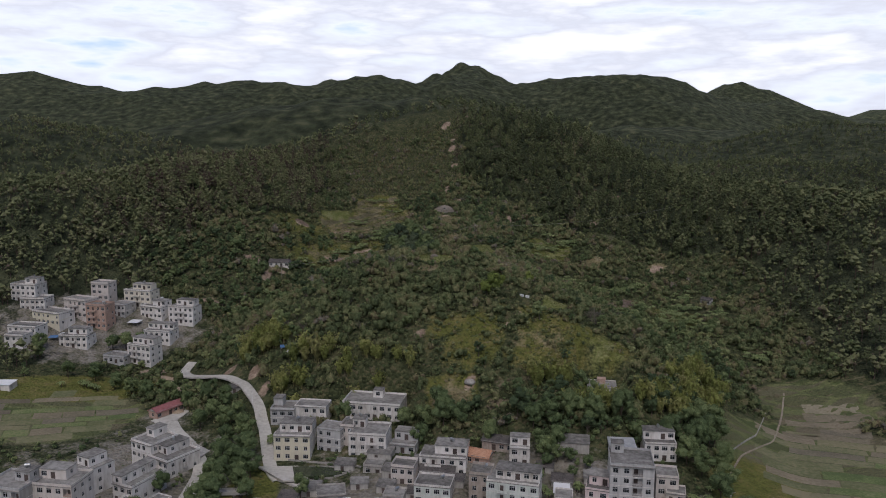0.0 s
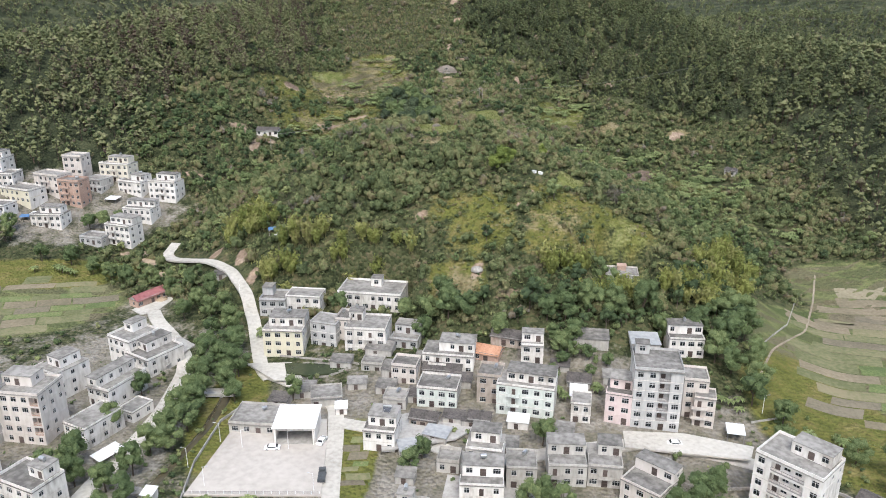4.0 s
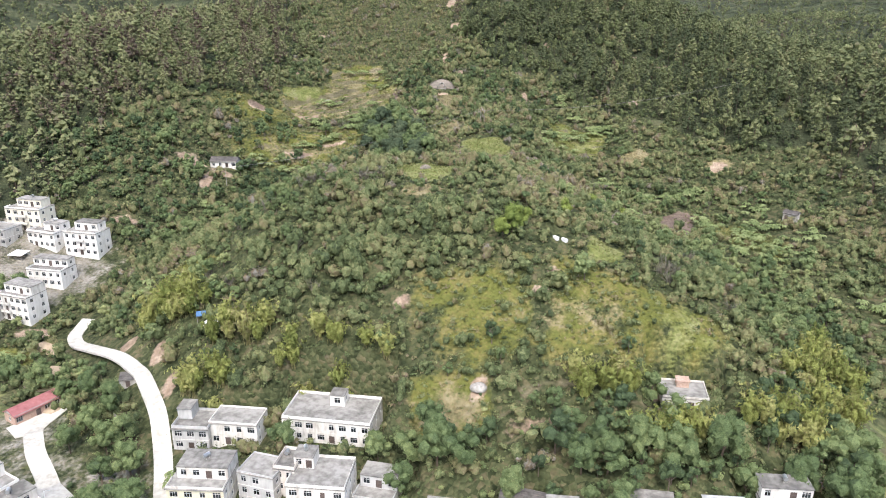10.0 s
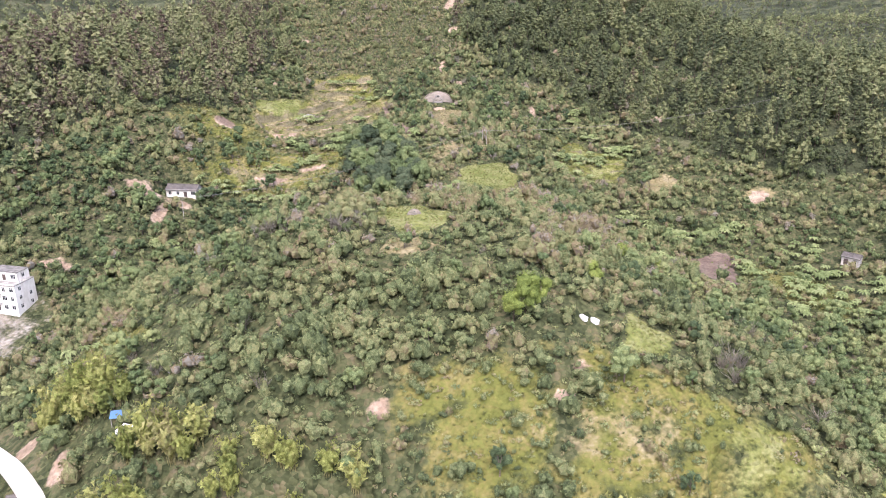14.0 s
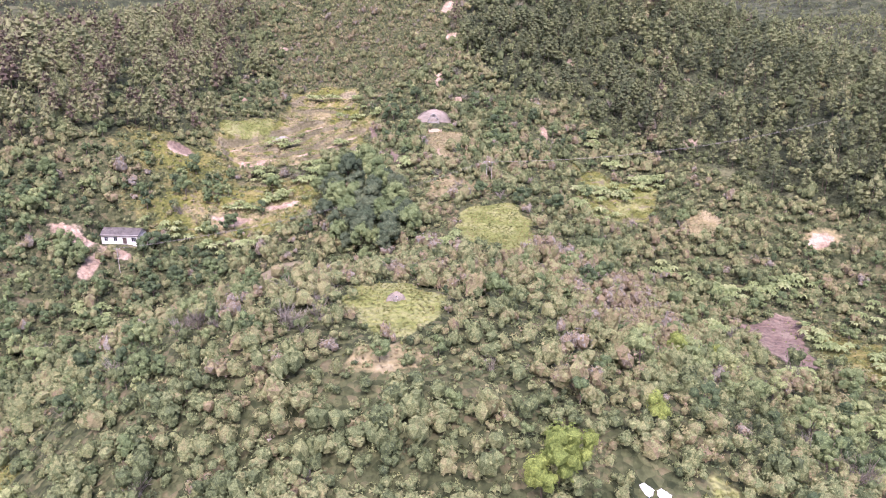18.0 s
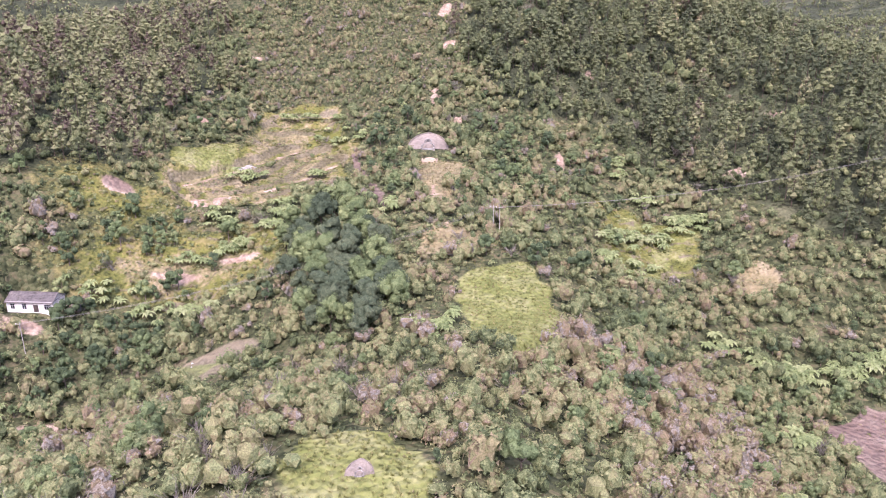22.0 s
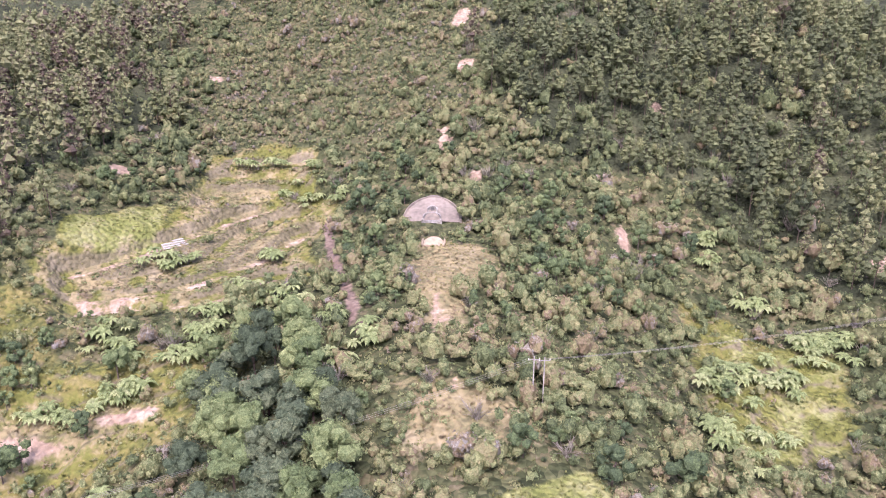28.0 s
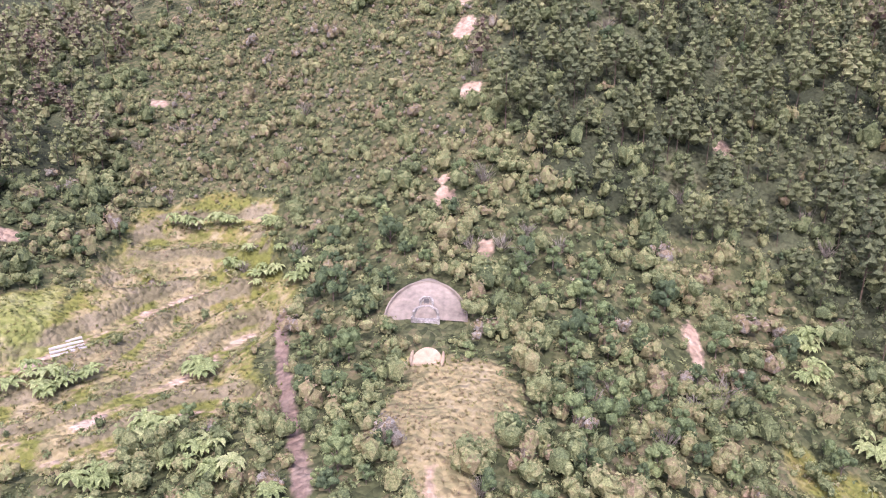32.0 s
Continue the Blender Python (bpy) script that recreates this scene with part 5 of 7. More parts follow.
def open_hall(m, w, d, h):
    """A white hall open to the court."""
    ob = thing("open_hall", m, "white open-fronted village hall on the court", "hall")
    for x in (-w / 2, w / 2 - 0.25):
        bm = bmesh.new()
        box(bm, x, x + 0.25, 0, d, -1.5, h)
        part("wall", bm, WALLS["white"], ob)
    bm = bmesh.new()
    box(bm, -w / 2 + 0.25, w / 2 - 0.25, d - 0.25, d, -1.5, h)
    part("wall", bm, WALLS["grey"], ob)
    bm = bmesh.new()
    box(bm, -w / 2 + 0.25, w / 2 - 0.25, 0.1, 0.5, h - 1.1, h)
    part("lintel", bm, WALLS["white"], ob)
    bm = bmesh.new()
    box(bm, -w / 2 - 0.3, w / 2 + 0.3, -0.7, d + 0.3, h, h + 0.22)
    part("roof", bm, M_WHITE, ob)
    bm = bmesh.new()
    box(bm, -w / 2 + 0.25, w / 2 - 0.25, 0.0, d - 0.25, 0.05, 0.35)
    part("stage", bm, M_CONCRETE, ob)
    for x in (-w / 2 + 0.5, w / 2 - 0.5):
        bm = bmesh.new()
        box(bm, x - 0.2, x + 0.2, -0.45, -0.05, 0, h)
        part("pillar", bm, WALLS["white"], ob)
    FOOTPRINTS.append((m.translation.x, m.translation.y + d / 2, w / 2 + 1, d / 2 + 1, 0))
    return ob


open_hall(pose(-46.7, 188.8, 3.5, 0, 0, 2), 11.5, 11.5, 5.6)


def shed(x, y, turn, w, d, h, roof, label, slope=0.5):
    """A low lean-to with posts, back wall and a sheet roof."""
    z = level(x, y)
    ob = thing("shed", pose(x, y, z, 0, 0, turn), label, "shed", "sheds")
    bm = bmesh.new()
    v = [bm.verts.new(p) for p in ((-w / 2 - 0.2, -0.3, h - slope), (w / 2 + 0.2, -0.3, h - slope), (w / 2 + 0.2, d + 0.2, h), (-w / 2 - 0.2, d + 0.2, h))]
    u = [bm.verts.new((p.co.x, p.co.y, p.co.z + 0.08)) for p in v]
    bm.faces.new(v[::-1])
    bm.faces.new(u)
    for k in range(4):
        bm.faces.new((v[k], v[(k + 1) % 4], u[(k + 1) % 4], u[k]))
    part("roof", bm, roof, ob)
    for a, b in ((-w / 2, 0), (w / 2 - 0.14, 0), (-w / 2, d - 0.14), (w / 2 - 0.14, d - 0.14)):
        bm = bmesh.new()
        box(bm, a, a + 0.14, b, b + 0.14, -1, h - slope + (slope * 0.8 if b > 0 else 0))
        part("post", bm, M_RAIL, ob)
    wall = WALLS["white" if roof is M_WHITE else "concrete"]
    shut = "awning" not in label and "shelter" not in label
    bm = bmesh.new()
    box(bm, -w / 2 + 0.16, w / 2 - 0.16, d - 0.12, d - 0.02, -1, h - 0.15)
    part("back_wall", bm, wall, ob)
    if shut:
        for a in (-w / 2 + 0.02, w / 2 - 0.12):
            bm = bmesh.new()
            v = [bm.verts.new(p) for p in ((a, 0.15, -1), (a, d - 0.15, -1), (a, d - 0.15, h - 0.08), (a, 0.15, h - slope - 0.03))]
            u = [bm.verts.new((p.co.x + 0.1, p.co.y, p.co.z)) for p in v]
            bm.faces.new(v)
            bm.faces.new(u[::-1])
            for k in range(4):
                bm.faces.new((v[k], u[k], u[(k + 1) % 4], v[(k + 1) % 4]))
            part("side_wall", bm, wall, ob)
        bm = bmesh.new()
        face_wall(bm, Matrix.Translation((-w / 2 + 0.15, 0.05, 0)), w - 0.3, h - slope - 0.02, [(w * 0.3, w * 0.3 + 1.2, 0.0, 1.9)], 0.1, 1.0)
        part("front_wall", bm, wall, ob)
        fit_opening(ob, Matrix.Translation((-w / 2 + 0.15, 0.02, 0)), (w * 0.3, w * 0.3 + 1.2, 0.0, 1.9), True)
    FOOTPRINTS.append((x, y + d / 2, w / 2 + 0.6, d / 2 + 0.6, turn))
    return ob


shed(15.5, 195, -10, 6, 4, 3.0, M_WHITE, "white sheet-roofed lean-to beside a house")
shed(34, 205, -8, 5, 8, 3.4, M_WHITE, "white sheet-roofed shed between houses")
shed(75.5, 191, -12, 4.5, 4.5, 3.2, M_WHITE, "small white awning by the lane")
shed(-97.5, 178, -35, 4.5, 7, 2.8, M_WHITE, "white sheet shelter beside the village road")
shed(-8, 190, -20, 7, 5, 2.8, PITCHED["grey"], "low grey sheet-roofed shed")
shed(-14, 184, 15, 6, 5, 2.6, PITCHED["grey"], "low grey sheet-roofed shed in a yard")
shed(3, 196, -8, 7, 4, 2.8, PITCHED["dark"], "open shed with a dark roof")
shed(-6, 211, -8, 8, 4, 2.8, PITCHED["dark"], "dark-roofed shed between houses")
shed(-178, 372, -10, 6, 5, 3, M_WHITE, "white sheet shelter in the upper village")
shed(-205, 351, -5, 7, 4, 3, M_WHITE, "white awning before a house")
shed(-209, 348, 10, 4, 3, 2.6, M_BLUE, "blue tarpaulin shelter by the road")
shed(-77, 297, 15, 2.6, 2.2, 2.2, M_BLUE, "blue tarpaulin shelter on the bank")
shed(-74, 292, -20, 3.5, 3, 2.3, M_WHITE, "pale sheet shelter on the bank")
shed(30, 219, -10, 6, 4, 2.6, PITCHED["dark"], "old dark-roofed shed below the trees")
shed(-28, 233, -10, 9, 6, 3.2, M_ROOF, "low flat-roofed shed between houses")
shed(-22, 222, -10, 8, 6, 3.4, M_ROOF, "low grey flat-roofed outhouse")
shed(-12, 226, -8, 7, 5, 3.2, M_ROOF, "low grey flat-roofed outhouse")
shed(-40, 228.5, -5, 7, 5, 3.0, M_ROOF, "low flat-roofed outhouse by the pond")
shed(-49, 213, 5, 7, 6, 3.0, M_ROOF, "grey flat-roofed outhouse behind the hall")
shed(-56, 208, -8, 6, 5, 2.8, PITCHED["dark"], "old dark-roofed shed behind the hall")
shed(-78, 163, -8, 3, 3, 3.0, M_WHITE, "small white hut by the stream")
shed(-36, 204, 8, 3.5, 3.5, 2.8, M_WHITE, "small white hut beside the hall")
shed(41, 228, -8, 11, 7, 4.2, M_ROOF, "large grey-roofed shed against the trees")
shed(58, 226, -4, 9, 8, 4.5, PITCHED["grey"], "grey slate-coloured roof behind the tall house")
shed(-147, 166, -20, 9, 7, 3, PITCHED["dark"], "dark-roofed shed by grey houses")
shed(-120, 165, -20, 8, 6, 3, M_ROOF, "flat-roofed outhouse by the road")
shed(-95, 283, 15, 5, 4, 2.8, PITCHED["dark"], "weathered shed among trees")
shed(-128, 300, -10, 5, 4, 2.6, M_CLAY, "thatch-coloured shelter by the road")
shed(-205, 296, 0, 8, 6, 3, M_WHITE, "white field shed by the plots")

# outhouses packed between the houses: x, y, turn, width, depth, height
for x, y, turn, w, d, h in ((-14, 209, -10, 6, 5, 3.0), (-1, 214.5, -8, 7, 5, 3.2), (25, 213, -8, 6, 5, 3.0), (28, 190, -12, 5, 5, 3.1), (12, 184.5, -5, 6, 5, 2.9), (-15, 172, -8, 5, 4, 2.8), (29, 183, -4, 6, 4, 2.9), (46, 213, -8, 7, 5, 3.0), (50, 176, -20, 6, 5, 3.0), (-24, 214, -8, 6, 5, 3.0), (-3, 198, -10, 6, 4, 2.8), (-33, 217, 4, 6, 4, 2.8)):
    dark = (round(x) + round(y)) % 3 == 0
    shed(x, y, turn, w, d, h, PITCHED["dark"] if dark else M_ROOF, "low outhouse with a dark tiled roof between houses" if dark else "low cement outhouse with a flat grey roof")


def low_wall(points, tall, material, label, thick=0.25):
    v = []
    bm = bmesh.new()
    for (ax, ay), (bx, by) in zip(points, points[1:]):
        n = max(1, int(math.hypot(bx - ax, by - ay) / 3))
        d = Vector((bx - ax, by - ay)).normalized()
        s = Vector((-d.y, d.x)) * thick / 2
        for k in range(n):
            p, q = (ax + (bx - ax) * k / n, ay + (by - ay) * k / n), (ax + (bx - ax) * (k + 1) / n, ay + (by - ay) * (k + 1) / n)
            z = max(level(*p), level(*q)) + tall
            low = z - tall - 1.2
            ring = [bm.verts.new((p[0] + s.x, p[1] + s.y, low)), bm.verts.new((q[0] + s.x, q[1] + s.y, low)), bm.verts.new((q[0] - s.x, q[1] - s.y, low)), bm.verts.new((p[0] - s.x, p[1] - s.y, low))]
            top = [bm.verts.new((c.co.x, c.co.y, z)) for c in ring]
            bm.faces.new(top)
            for a in range(4):
                bm.faces.new((ring[a], ring[(a + 1) % 4], top[(a + 1) % 4], top[a]))
    bmesh.ops.remove_doubles(bm, verts=bm.verts, dist=0.01)
    bmesh.ops.recalc_face_normals(bm, faces=bm.faces)
    me = bpy.data.meshes.new("boundary_wall")
    bm.to_mesh(me)
    bm.free()
    me.materials.append(material)
    return tagged(new("boundary_wall", me), label, "wall", kind="structure")


low_wall([(-21, 158), (-20, 148), (-8, 145), (0, 147), (1, 155)], 1.0, M_CONCRETE, "low cement wall round a yard")
low_wall([(-70, 163), (-72, 180), (-71, 200), (-67, 208)], 0.8, M_CONCRETE, "low cement wall above the stream")
low_wall([(44, 178), (60, 171), (76, 172)], 0.9, M_STONE, "stone retaining wall below the yard")
low_wall([(88, 175), (95, 170), (99, 166)], 0.8, M_CONCRETE, "short pale wall by a field hut")
low_wall([(100, 240), (118, 262), (133, 290)], 0.4, M_STONE, "low stone bank of the fields")
low_wall([(83, 200), (95, 204), (100, 210)], 0.5, M_CONCRETE, "short pale garden wall")
low_wall([(-62, 237), (-40, 232), (-34, 230)], 0.6, M_STONE, "stone wall behind the pond")


def pond():
    ring = [(-59, 231.5), (-57, 225), (-50, 223.6), (-43, 225), (-37.5, 228), (-40, 230.5), (-50, 232)]
    z = max(level(x, y) for x, y in ring) - 0.1
    bm = bmesh.new()
    v = [bm.verts.new((x, y, z)) for x, y in ring]
    bm.faces.new(v)
    u = [bm.verts.new((x, y, z - 0.6)) for x, y in ring]
    for k in range(len(ring)):
        bm.faces.new((v[k], u[k], u[(k + 1) % len(ring)], v[(k + 1) % len(ring)]))
    me = bpy.data.meshes.new("water")
    bm.to_mesh(me)
    bm.free()
    me.materials.append(mat("green_pond_water", [(0.028, 0.04, 0.018), (0.05, 0.062, 0.03)], 0.8, 0.25, 0.05, spec=0.4))
    tagged(new("water", me), "dark green pond water within stone walls", "pond", kind="structure")
    low_wall(ring + ring[:1], 0.45, M_STONE, "stone rim of the pond", 0.4)


pond()
STREAM = [(-88, 120), (-84, 150), (-80, 168), (-77, 182), (-74, 196), (-73, 212), (-76, 228), (-80, 246), (-86, 262), (-98, 280), (-112, 292), (-130, 296)]
v, f = ribbon(STREAM, 4.0, -0.02, 0.3)
tagged(new("water", mesh_np("water", v, f, M_WATER)), "narrow brown stream through the village", "stream", kind="structure")


def bridge():
    z = level(-80, 215) + 1.0
    ob = thing("bridge", pose(-79, 214.5, z, 0, 0, 4), "small pale concrete bridge over the stream", "bridge")
    bm = bmesh.new()
    box(bm, -9, 9, -1.7, 1.7, -0.4, 0)
    part("deck", bm, M_CONCRETE_ROAD, ob)
    for y in (-1.65, 1.5):
        bm = bmesh.new()
        box(bm, -9, 9, y, y + 0.15, 0.002, 0.7)
        part("parapet", bm, M_CONCRETE_ROAD, ob)
    for x in (-4, 4):
        bm = bmesh.new()
        box(bm, x - 0.4, x + 0.4, -1.5, 1.5, -3, -0.4)
        part("pier", bm, M_STONE, ob)


bridge()


# ---- vehicles, lamps and rails on the court ----
def car(m, label, paint):
    ob = thing("car", m, label, "car", "parked cars")
    bm = bmesh.new()
    side = [(-2.15, 0.35), (-2.2, 0.75), (-1.95, 0.92), (-1.3, 0.98), (-0.75, 1.42), (0.75, 1.45), (1.5, 1.0), (2.15, 0.92), (2.2, 0.6), (2.1, 0.35)]
    rows = [[bm.verts.new((x, y, z)) for x, z in side] for y in (-0.86, 0.86)]
    for k in range(len(side)):
        n = (k + 1) % len(side)
        bm.faces.new((rows[0][k], rows[1][k], rows[1][n], rows[0][n]))
    bm.faces.new(rows[0])
    bm.faces.new(rows[1][::-1])
    bmesh.ops.recalc_face_normals(bm, faces=bm.faces)
    bmesh.ops.bevel(bm, geom=list(bm.edges), offset=0.06, segments=2, affect="EDGES")
    part("body", bm, paint, ob)
    for y in (-0.885, 0.875):
        bm = bmesh.new()
        box(bm, -1.05, 1.05, y, y + 0.012, 1.02, 1.32)
        part("side_window", bm, M_GLASS, ob)
    for x, s in ((-1.06, -1), (1.2, 1)):
        bm = bmesh.new()
        a = [bm.verts.new(p) for p in ((x - 0.3 * s * -1, -0.68, 1.04), (x - 0.3 * s * -1, 0.68, 1.04), (x - 0.12 * s, 0.6, 1.40), (x - 0.12 * s, -0.6, 1.40))]
        bm.faces.new(a)
        geo = bmesh.ops.extrude_face_region(bm, geom=list(bm.faces))
        bmesh.ops.translate(bm, verts=[g for g in geo["geom"] if isinstance(g, bmesh.types.BMVert)], vec=(0.06 * s, 0, 0.06))
        part("windscreen", bm, M_GLASS, ob)
    for x in (-1.35, 1.35):
        for y in (-0.8, 0.8):
            bm = bmesh.new()
            tube(bm, (x, y - 0.1, 0.33), (x, y + 0.1, 0.33), 0.33, 0.33, 14)
            wheel = part("wheel", bm, M_TYRE, ob)
            bm = bmesh.new()
            s = 1 if y > 0 else -1
            tube(bm, (x, y + 0.1 * s, 0.33), (x, y + 0.12 * s, 0.33), 0.2, 0.18, 10)
            part("rim", bm, M_STEEL, wheel)
    for x, y in ((2.16, -0.6), (2.16, 0.6)):
        bm = bmesh.new()
        box(bm, x, x + 0.06, y - 0.18, y + 0.18, 0.66, 0.8)
        part("headlight", bm, M_WHITE, ob)
    return ob


car(pose(-52.5, 186.5, level(-52.5, 186.5) + 0.17, 0, 0, 5), "white saloon car parked on the concrete court", M_CARWHITE)
car(pose(-39.4, 190, level(-39.4, 190) + 0.17, 0, 0, 75), "white van-like car parked beside the hall", M_CARWHITE)
car(pose(58, 188.5, level(58, 188.5) + 0.19, 0, 0, 0), "white car parked before the tall house", M_CARWHITE)


def truck(m):
    ob = thing("truck", m, "small dark truck at the edge of the court", "truck")
    bm = bmesh.new()
    box(bm, -2.6, 0.9, -0.95, 0.95, 0.75, 1.5)
    part("cargo_bed", bm, M_DARKTRUCK, ob)
    bm = bmesh.new()
    box(bm, 1.0, 2.4, -0.9, 0.9, 0.6, 2.0)
    bmesh.ops.bevel(bm, geom=list(bm.edges), offset=0.12, segments=2, affect="EDGES")
    part("cab", bm, M_DARKTRUCK, ob)
    bm = bmesh.new()
    box(bm, -2.6, 2.3, -0.4, 0.4, 0.45, 0.72)
    part("chassis", bm, M_RAIL, ob)
    for x in (-1.7, 1.6):
        for y in (-0.85, 0.85):
            bm = bmesh.new()
            tube(bm, (x, y - 0.12, 0.38), (x, y + 0.12, 0.38), 0.38, 0.38, 12)
            part("wheel", bm, M_TYRE, ob)


truck(pose(-36.5, 174, level(-36.5, 174) + 0.17, 0, 0, 95))


def street_lamp(x, y, turn, tall=6.0):
    ob = thing("street_lamp", pose(x, y, level(x, y), 0, 0, turn), "slim white street lamp with one arm", "street lamp", "street lamps")
    bm = bmesh.new()
    tube(bm, (0, 0, -0.5), (0, 0, tall), 0.09, 0.05, 8)
    part("pole", bm, M_WHITE, ob)
    bm = bmesh.new()
    tube(bm, (0, 0, tall - 0.1), (1.1, 0, tall + 0.2), 0.035, 0.03, 6)
    part("arm", bm, M_WHITE, ob)
    bm = bmesh.new()
    box(bm, 0.9, 1.5, -0.12, 0.12, tall + 0.15, tall + 0.25)
    part("lamp_head", bm, M_STEEL, ob)


for x, y, turn in ((-61, 187, 0), (-48, 186.5, 0), (-68, 190, 180), (-73, 178, 180), (-66, 170, 0), (-37.5, 168, 180), (88, 205, 0), (88, 160, 90), (-99, 242, 0), (-84, 270, 90)):
    street_lamp(x, y, turn)


def railing():
    z = level(-52, 166.5) + 0.16
    ob = thing("railing", pose(-70, 166.6, z, 0, 0, 1), "dark metal railing along the edge of the court", "railing")
    for h in (0.15, 0.95):
        bm = bmesh.new()
        box(bm, 0, 34, -0.03, 0.03, h, h + 0.06)
        part("rail", bm, M_RAIL, ob)
    for k in range(18):
        bm = bmesh.new()
        box(bm, k * 2 - 0.06, k * 2 + 0.06, -0.06, 0.06, -0.3, 1.15)
        part("post", bm, M_WHITE, ob)
    bm = bmesh.new()
    for k in range(136):
        box(bm, 0.12 + k * 0.25, 0.15 + k * 0.25, -0.015, 0.015, 0.2, 0.96)
    tagged(part("bars", bm, M_RAIL, ob), kind="stuff")


railing()


def heap(x, y, rx, ry, h, material, label, category="heap"):
    bm = bmesh.new()
    bmesh.ops.create_icosphere(bm, subdivisions=3, radius=1)
    z = level(x, y)
    for v in bm.verts:
        k = 1 + 0.16 * noise.noise(v.co * 2.3 + Vector((x, y, 0)))
        v.co = Vector((v.co.x * rx * k, v.co.y * ry * k, max(-0.3, v.co.z) * h * k))
    me = bpy.data.meshes.new("heap")
    bm.to_mesh(me)
    bm.free()
    for q in me.polygons:
        q.use_smooth = True
    me.materials.append(material)
    ob = new("sand_mound" if material is M_CLAY else "rubble_mound", me)
    ob.location = (x, y, z - 0.1)
    return tagged(ob, label, category)


heap(-141, 322, 5, 3, 1.8, M_CLAY, "pale heap of sand beside the road")
heap(-136, 318, 3, 2, 1.0, M_CLAY, "small pale heap of sand")
heap(-122, 287, 3, 2.4, 1.2, M_CLAY, "tan heap of soil by the stream")
heap(5, 262, 2.2, 1.7, 1.5, M_STONE, "weathered rock pile on the grassy slope")
heap(62, 152, 4, 3, 0.9, M_CLAY, "bare tan soil heap below the white block")
heap(-84, 168, 4, 1.6, 0.8, M_STONE, "grey rubble beside the stream")


# ---- graves on the hill ----
def shell_grave(m, k, label, mound_material=M_MOUND):
    """A horseshoe grave: a rounded mound, stone rims, tablet and a paved apron below."""
    ob = thing("grave", m, label, "grave", "graves")
    bm = bmesh.new()
    n, rings = 40, 9
    grid = []
    for r in range(rings + 1):
        row = []
        for s in range(n + 1):
            a = math.pi * s / n
            f = r / rings
            x, y = 7.6 * f * math.cos(a), 8.6 * f * math.sin(a) * (0.9 + 0.14 * math.sin(a) ** 8)
            z = 4.6 * (y / 8.6) + 0.9 * (1 - f ** 2.2) * (0.35 + 0.65 * math.sin(a)) + 0.1 * noise.noise(Vector((x, y, 1)) * 0.8)
            row.append(bm.verts.new((x, y, z)))
        grid.append(row)
    for r in range(rings):
        for s in range(n):
            bm.faces.new((grid[r][s], grid[r + 1][s], grid[r + 1][s + 1], grid[r][s + 1]))
    for s in range(n):
        a, b = grid[rings][s], grid[rings][s + 1]
        c, d = bm.verts.new((b.co.x * 1.03, b.co.y * 1.03, b.co.z - 3.0)), bm.verts.new((a.co.x * 1.03, a.co.y * 1.03, a.co.z - 3.0))
        bm.faces.new((a, d, c, b))
    bmesh.ops.remove_doubles(bm, verts=bm.verts, dist=0.01)
    bmesh.ops.recalc_face_normals(bm, faces=bm.faces)
    mound = part("mound", bm, mound_material, ob, "bare packed-earth mound")
    for q in mound.data.polygons:
        q.use_smooth = True

    def arc(name, cx, cy, rx, ry, z0, tall, thick, a0, a1, material, rise=0.0):
        steps = 20
        pts = [(cx + rx * math.cos(radians(a0 + (a1 - a0) * s / steps)), cy + ry * math.sin(radians(a0 + (a1 - a0) * s / steps))) for s in range(steps + 1)]
        bm = bmesh.new()
        loops = []
        for x, y in pts:
            d = Vector((x - cx, y - cy)).normalized() * thick / 2
            top = z0 + tall + rise * (y - cy)
            loops.append([bm.verts.new(p) for p in ((x - d.x, y - d.y, z0 - 1.0), (x - d.x, y - d.y, top), (x + d.x, y + d.y, top), (x + d.x, y + d.y, z0 - 1.0))])
        for p, q in zip(loops, loops[1:]):
            for c in range(3):
                bm.faces.new((p[c], q[c], q[c + 1], p[c + 1]))
        bm.faces.new(loops[0])
        bm.faces.new(loops[-1][::-1])
        bmesh.ops.recalc_face_normals(bm, faces=bm.faces)
        return part(name, bm, material, ob)

    arc("rim", 0, 0, 7.5, 8.0, 0.3, 0.12, 0.3, 4, 176, M_MOUND, 4.6 / 8.6)
    arc("inner_arch", 0, 2.4, 1.15, 1.2, 2.1, 0.9, 0.35, 0, 180, M_GRAVE, 0.3)
    arc("outer_arch", 0, 0.3, 2.2, 2.0, 0.8, 0.8, 0.4, 0, 180, M_GRAVE, 0.25)
    bm = bmesh.new()
    box(bm, -0.5, 0.5, 2.7, 2.95, 1.2, 3.2)
    bmesh.ops.bevel(bm, geom=list(bm.edges), offset=0.08, segments=2, affect="EDGES")
    part("tablet", bm, mat("dark_grave_stone", [(0.05, 0.05, 0.05), (0.12, 0.115, 0.11)], 3, 0.6, 0.3), ob, "dark stone tablet in its niche")
    bm = bmesh.new()
    box(bm, -0.8, 0.8, 1.4, 2.5, -0.5, 1.25)
    part("altar", bm, M_GRAVE, ob)
    bm = bmesh.new()
    box(bm, -2.0, 2.0, -0.9, 1.0, -1.2, 0.55)
    part("forecourt", bm, M_GRAVE, ob)
    for x in (-2.3, 2.3):
        bm = bmesh.new()
        box(bm, x - 0.3, x + 0.3, -0.9, 0.3, -1.0, 0.95)
        bmesh.ops.bevel(bm, geom=list(bm.edges), offset=0.1, segments=2, affect="EDGES")
        part("side_block", bm, M_GRAVE, ob)
    ob.scale = (k, k, k)
    return ob


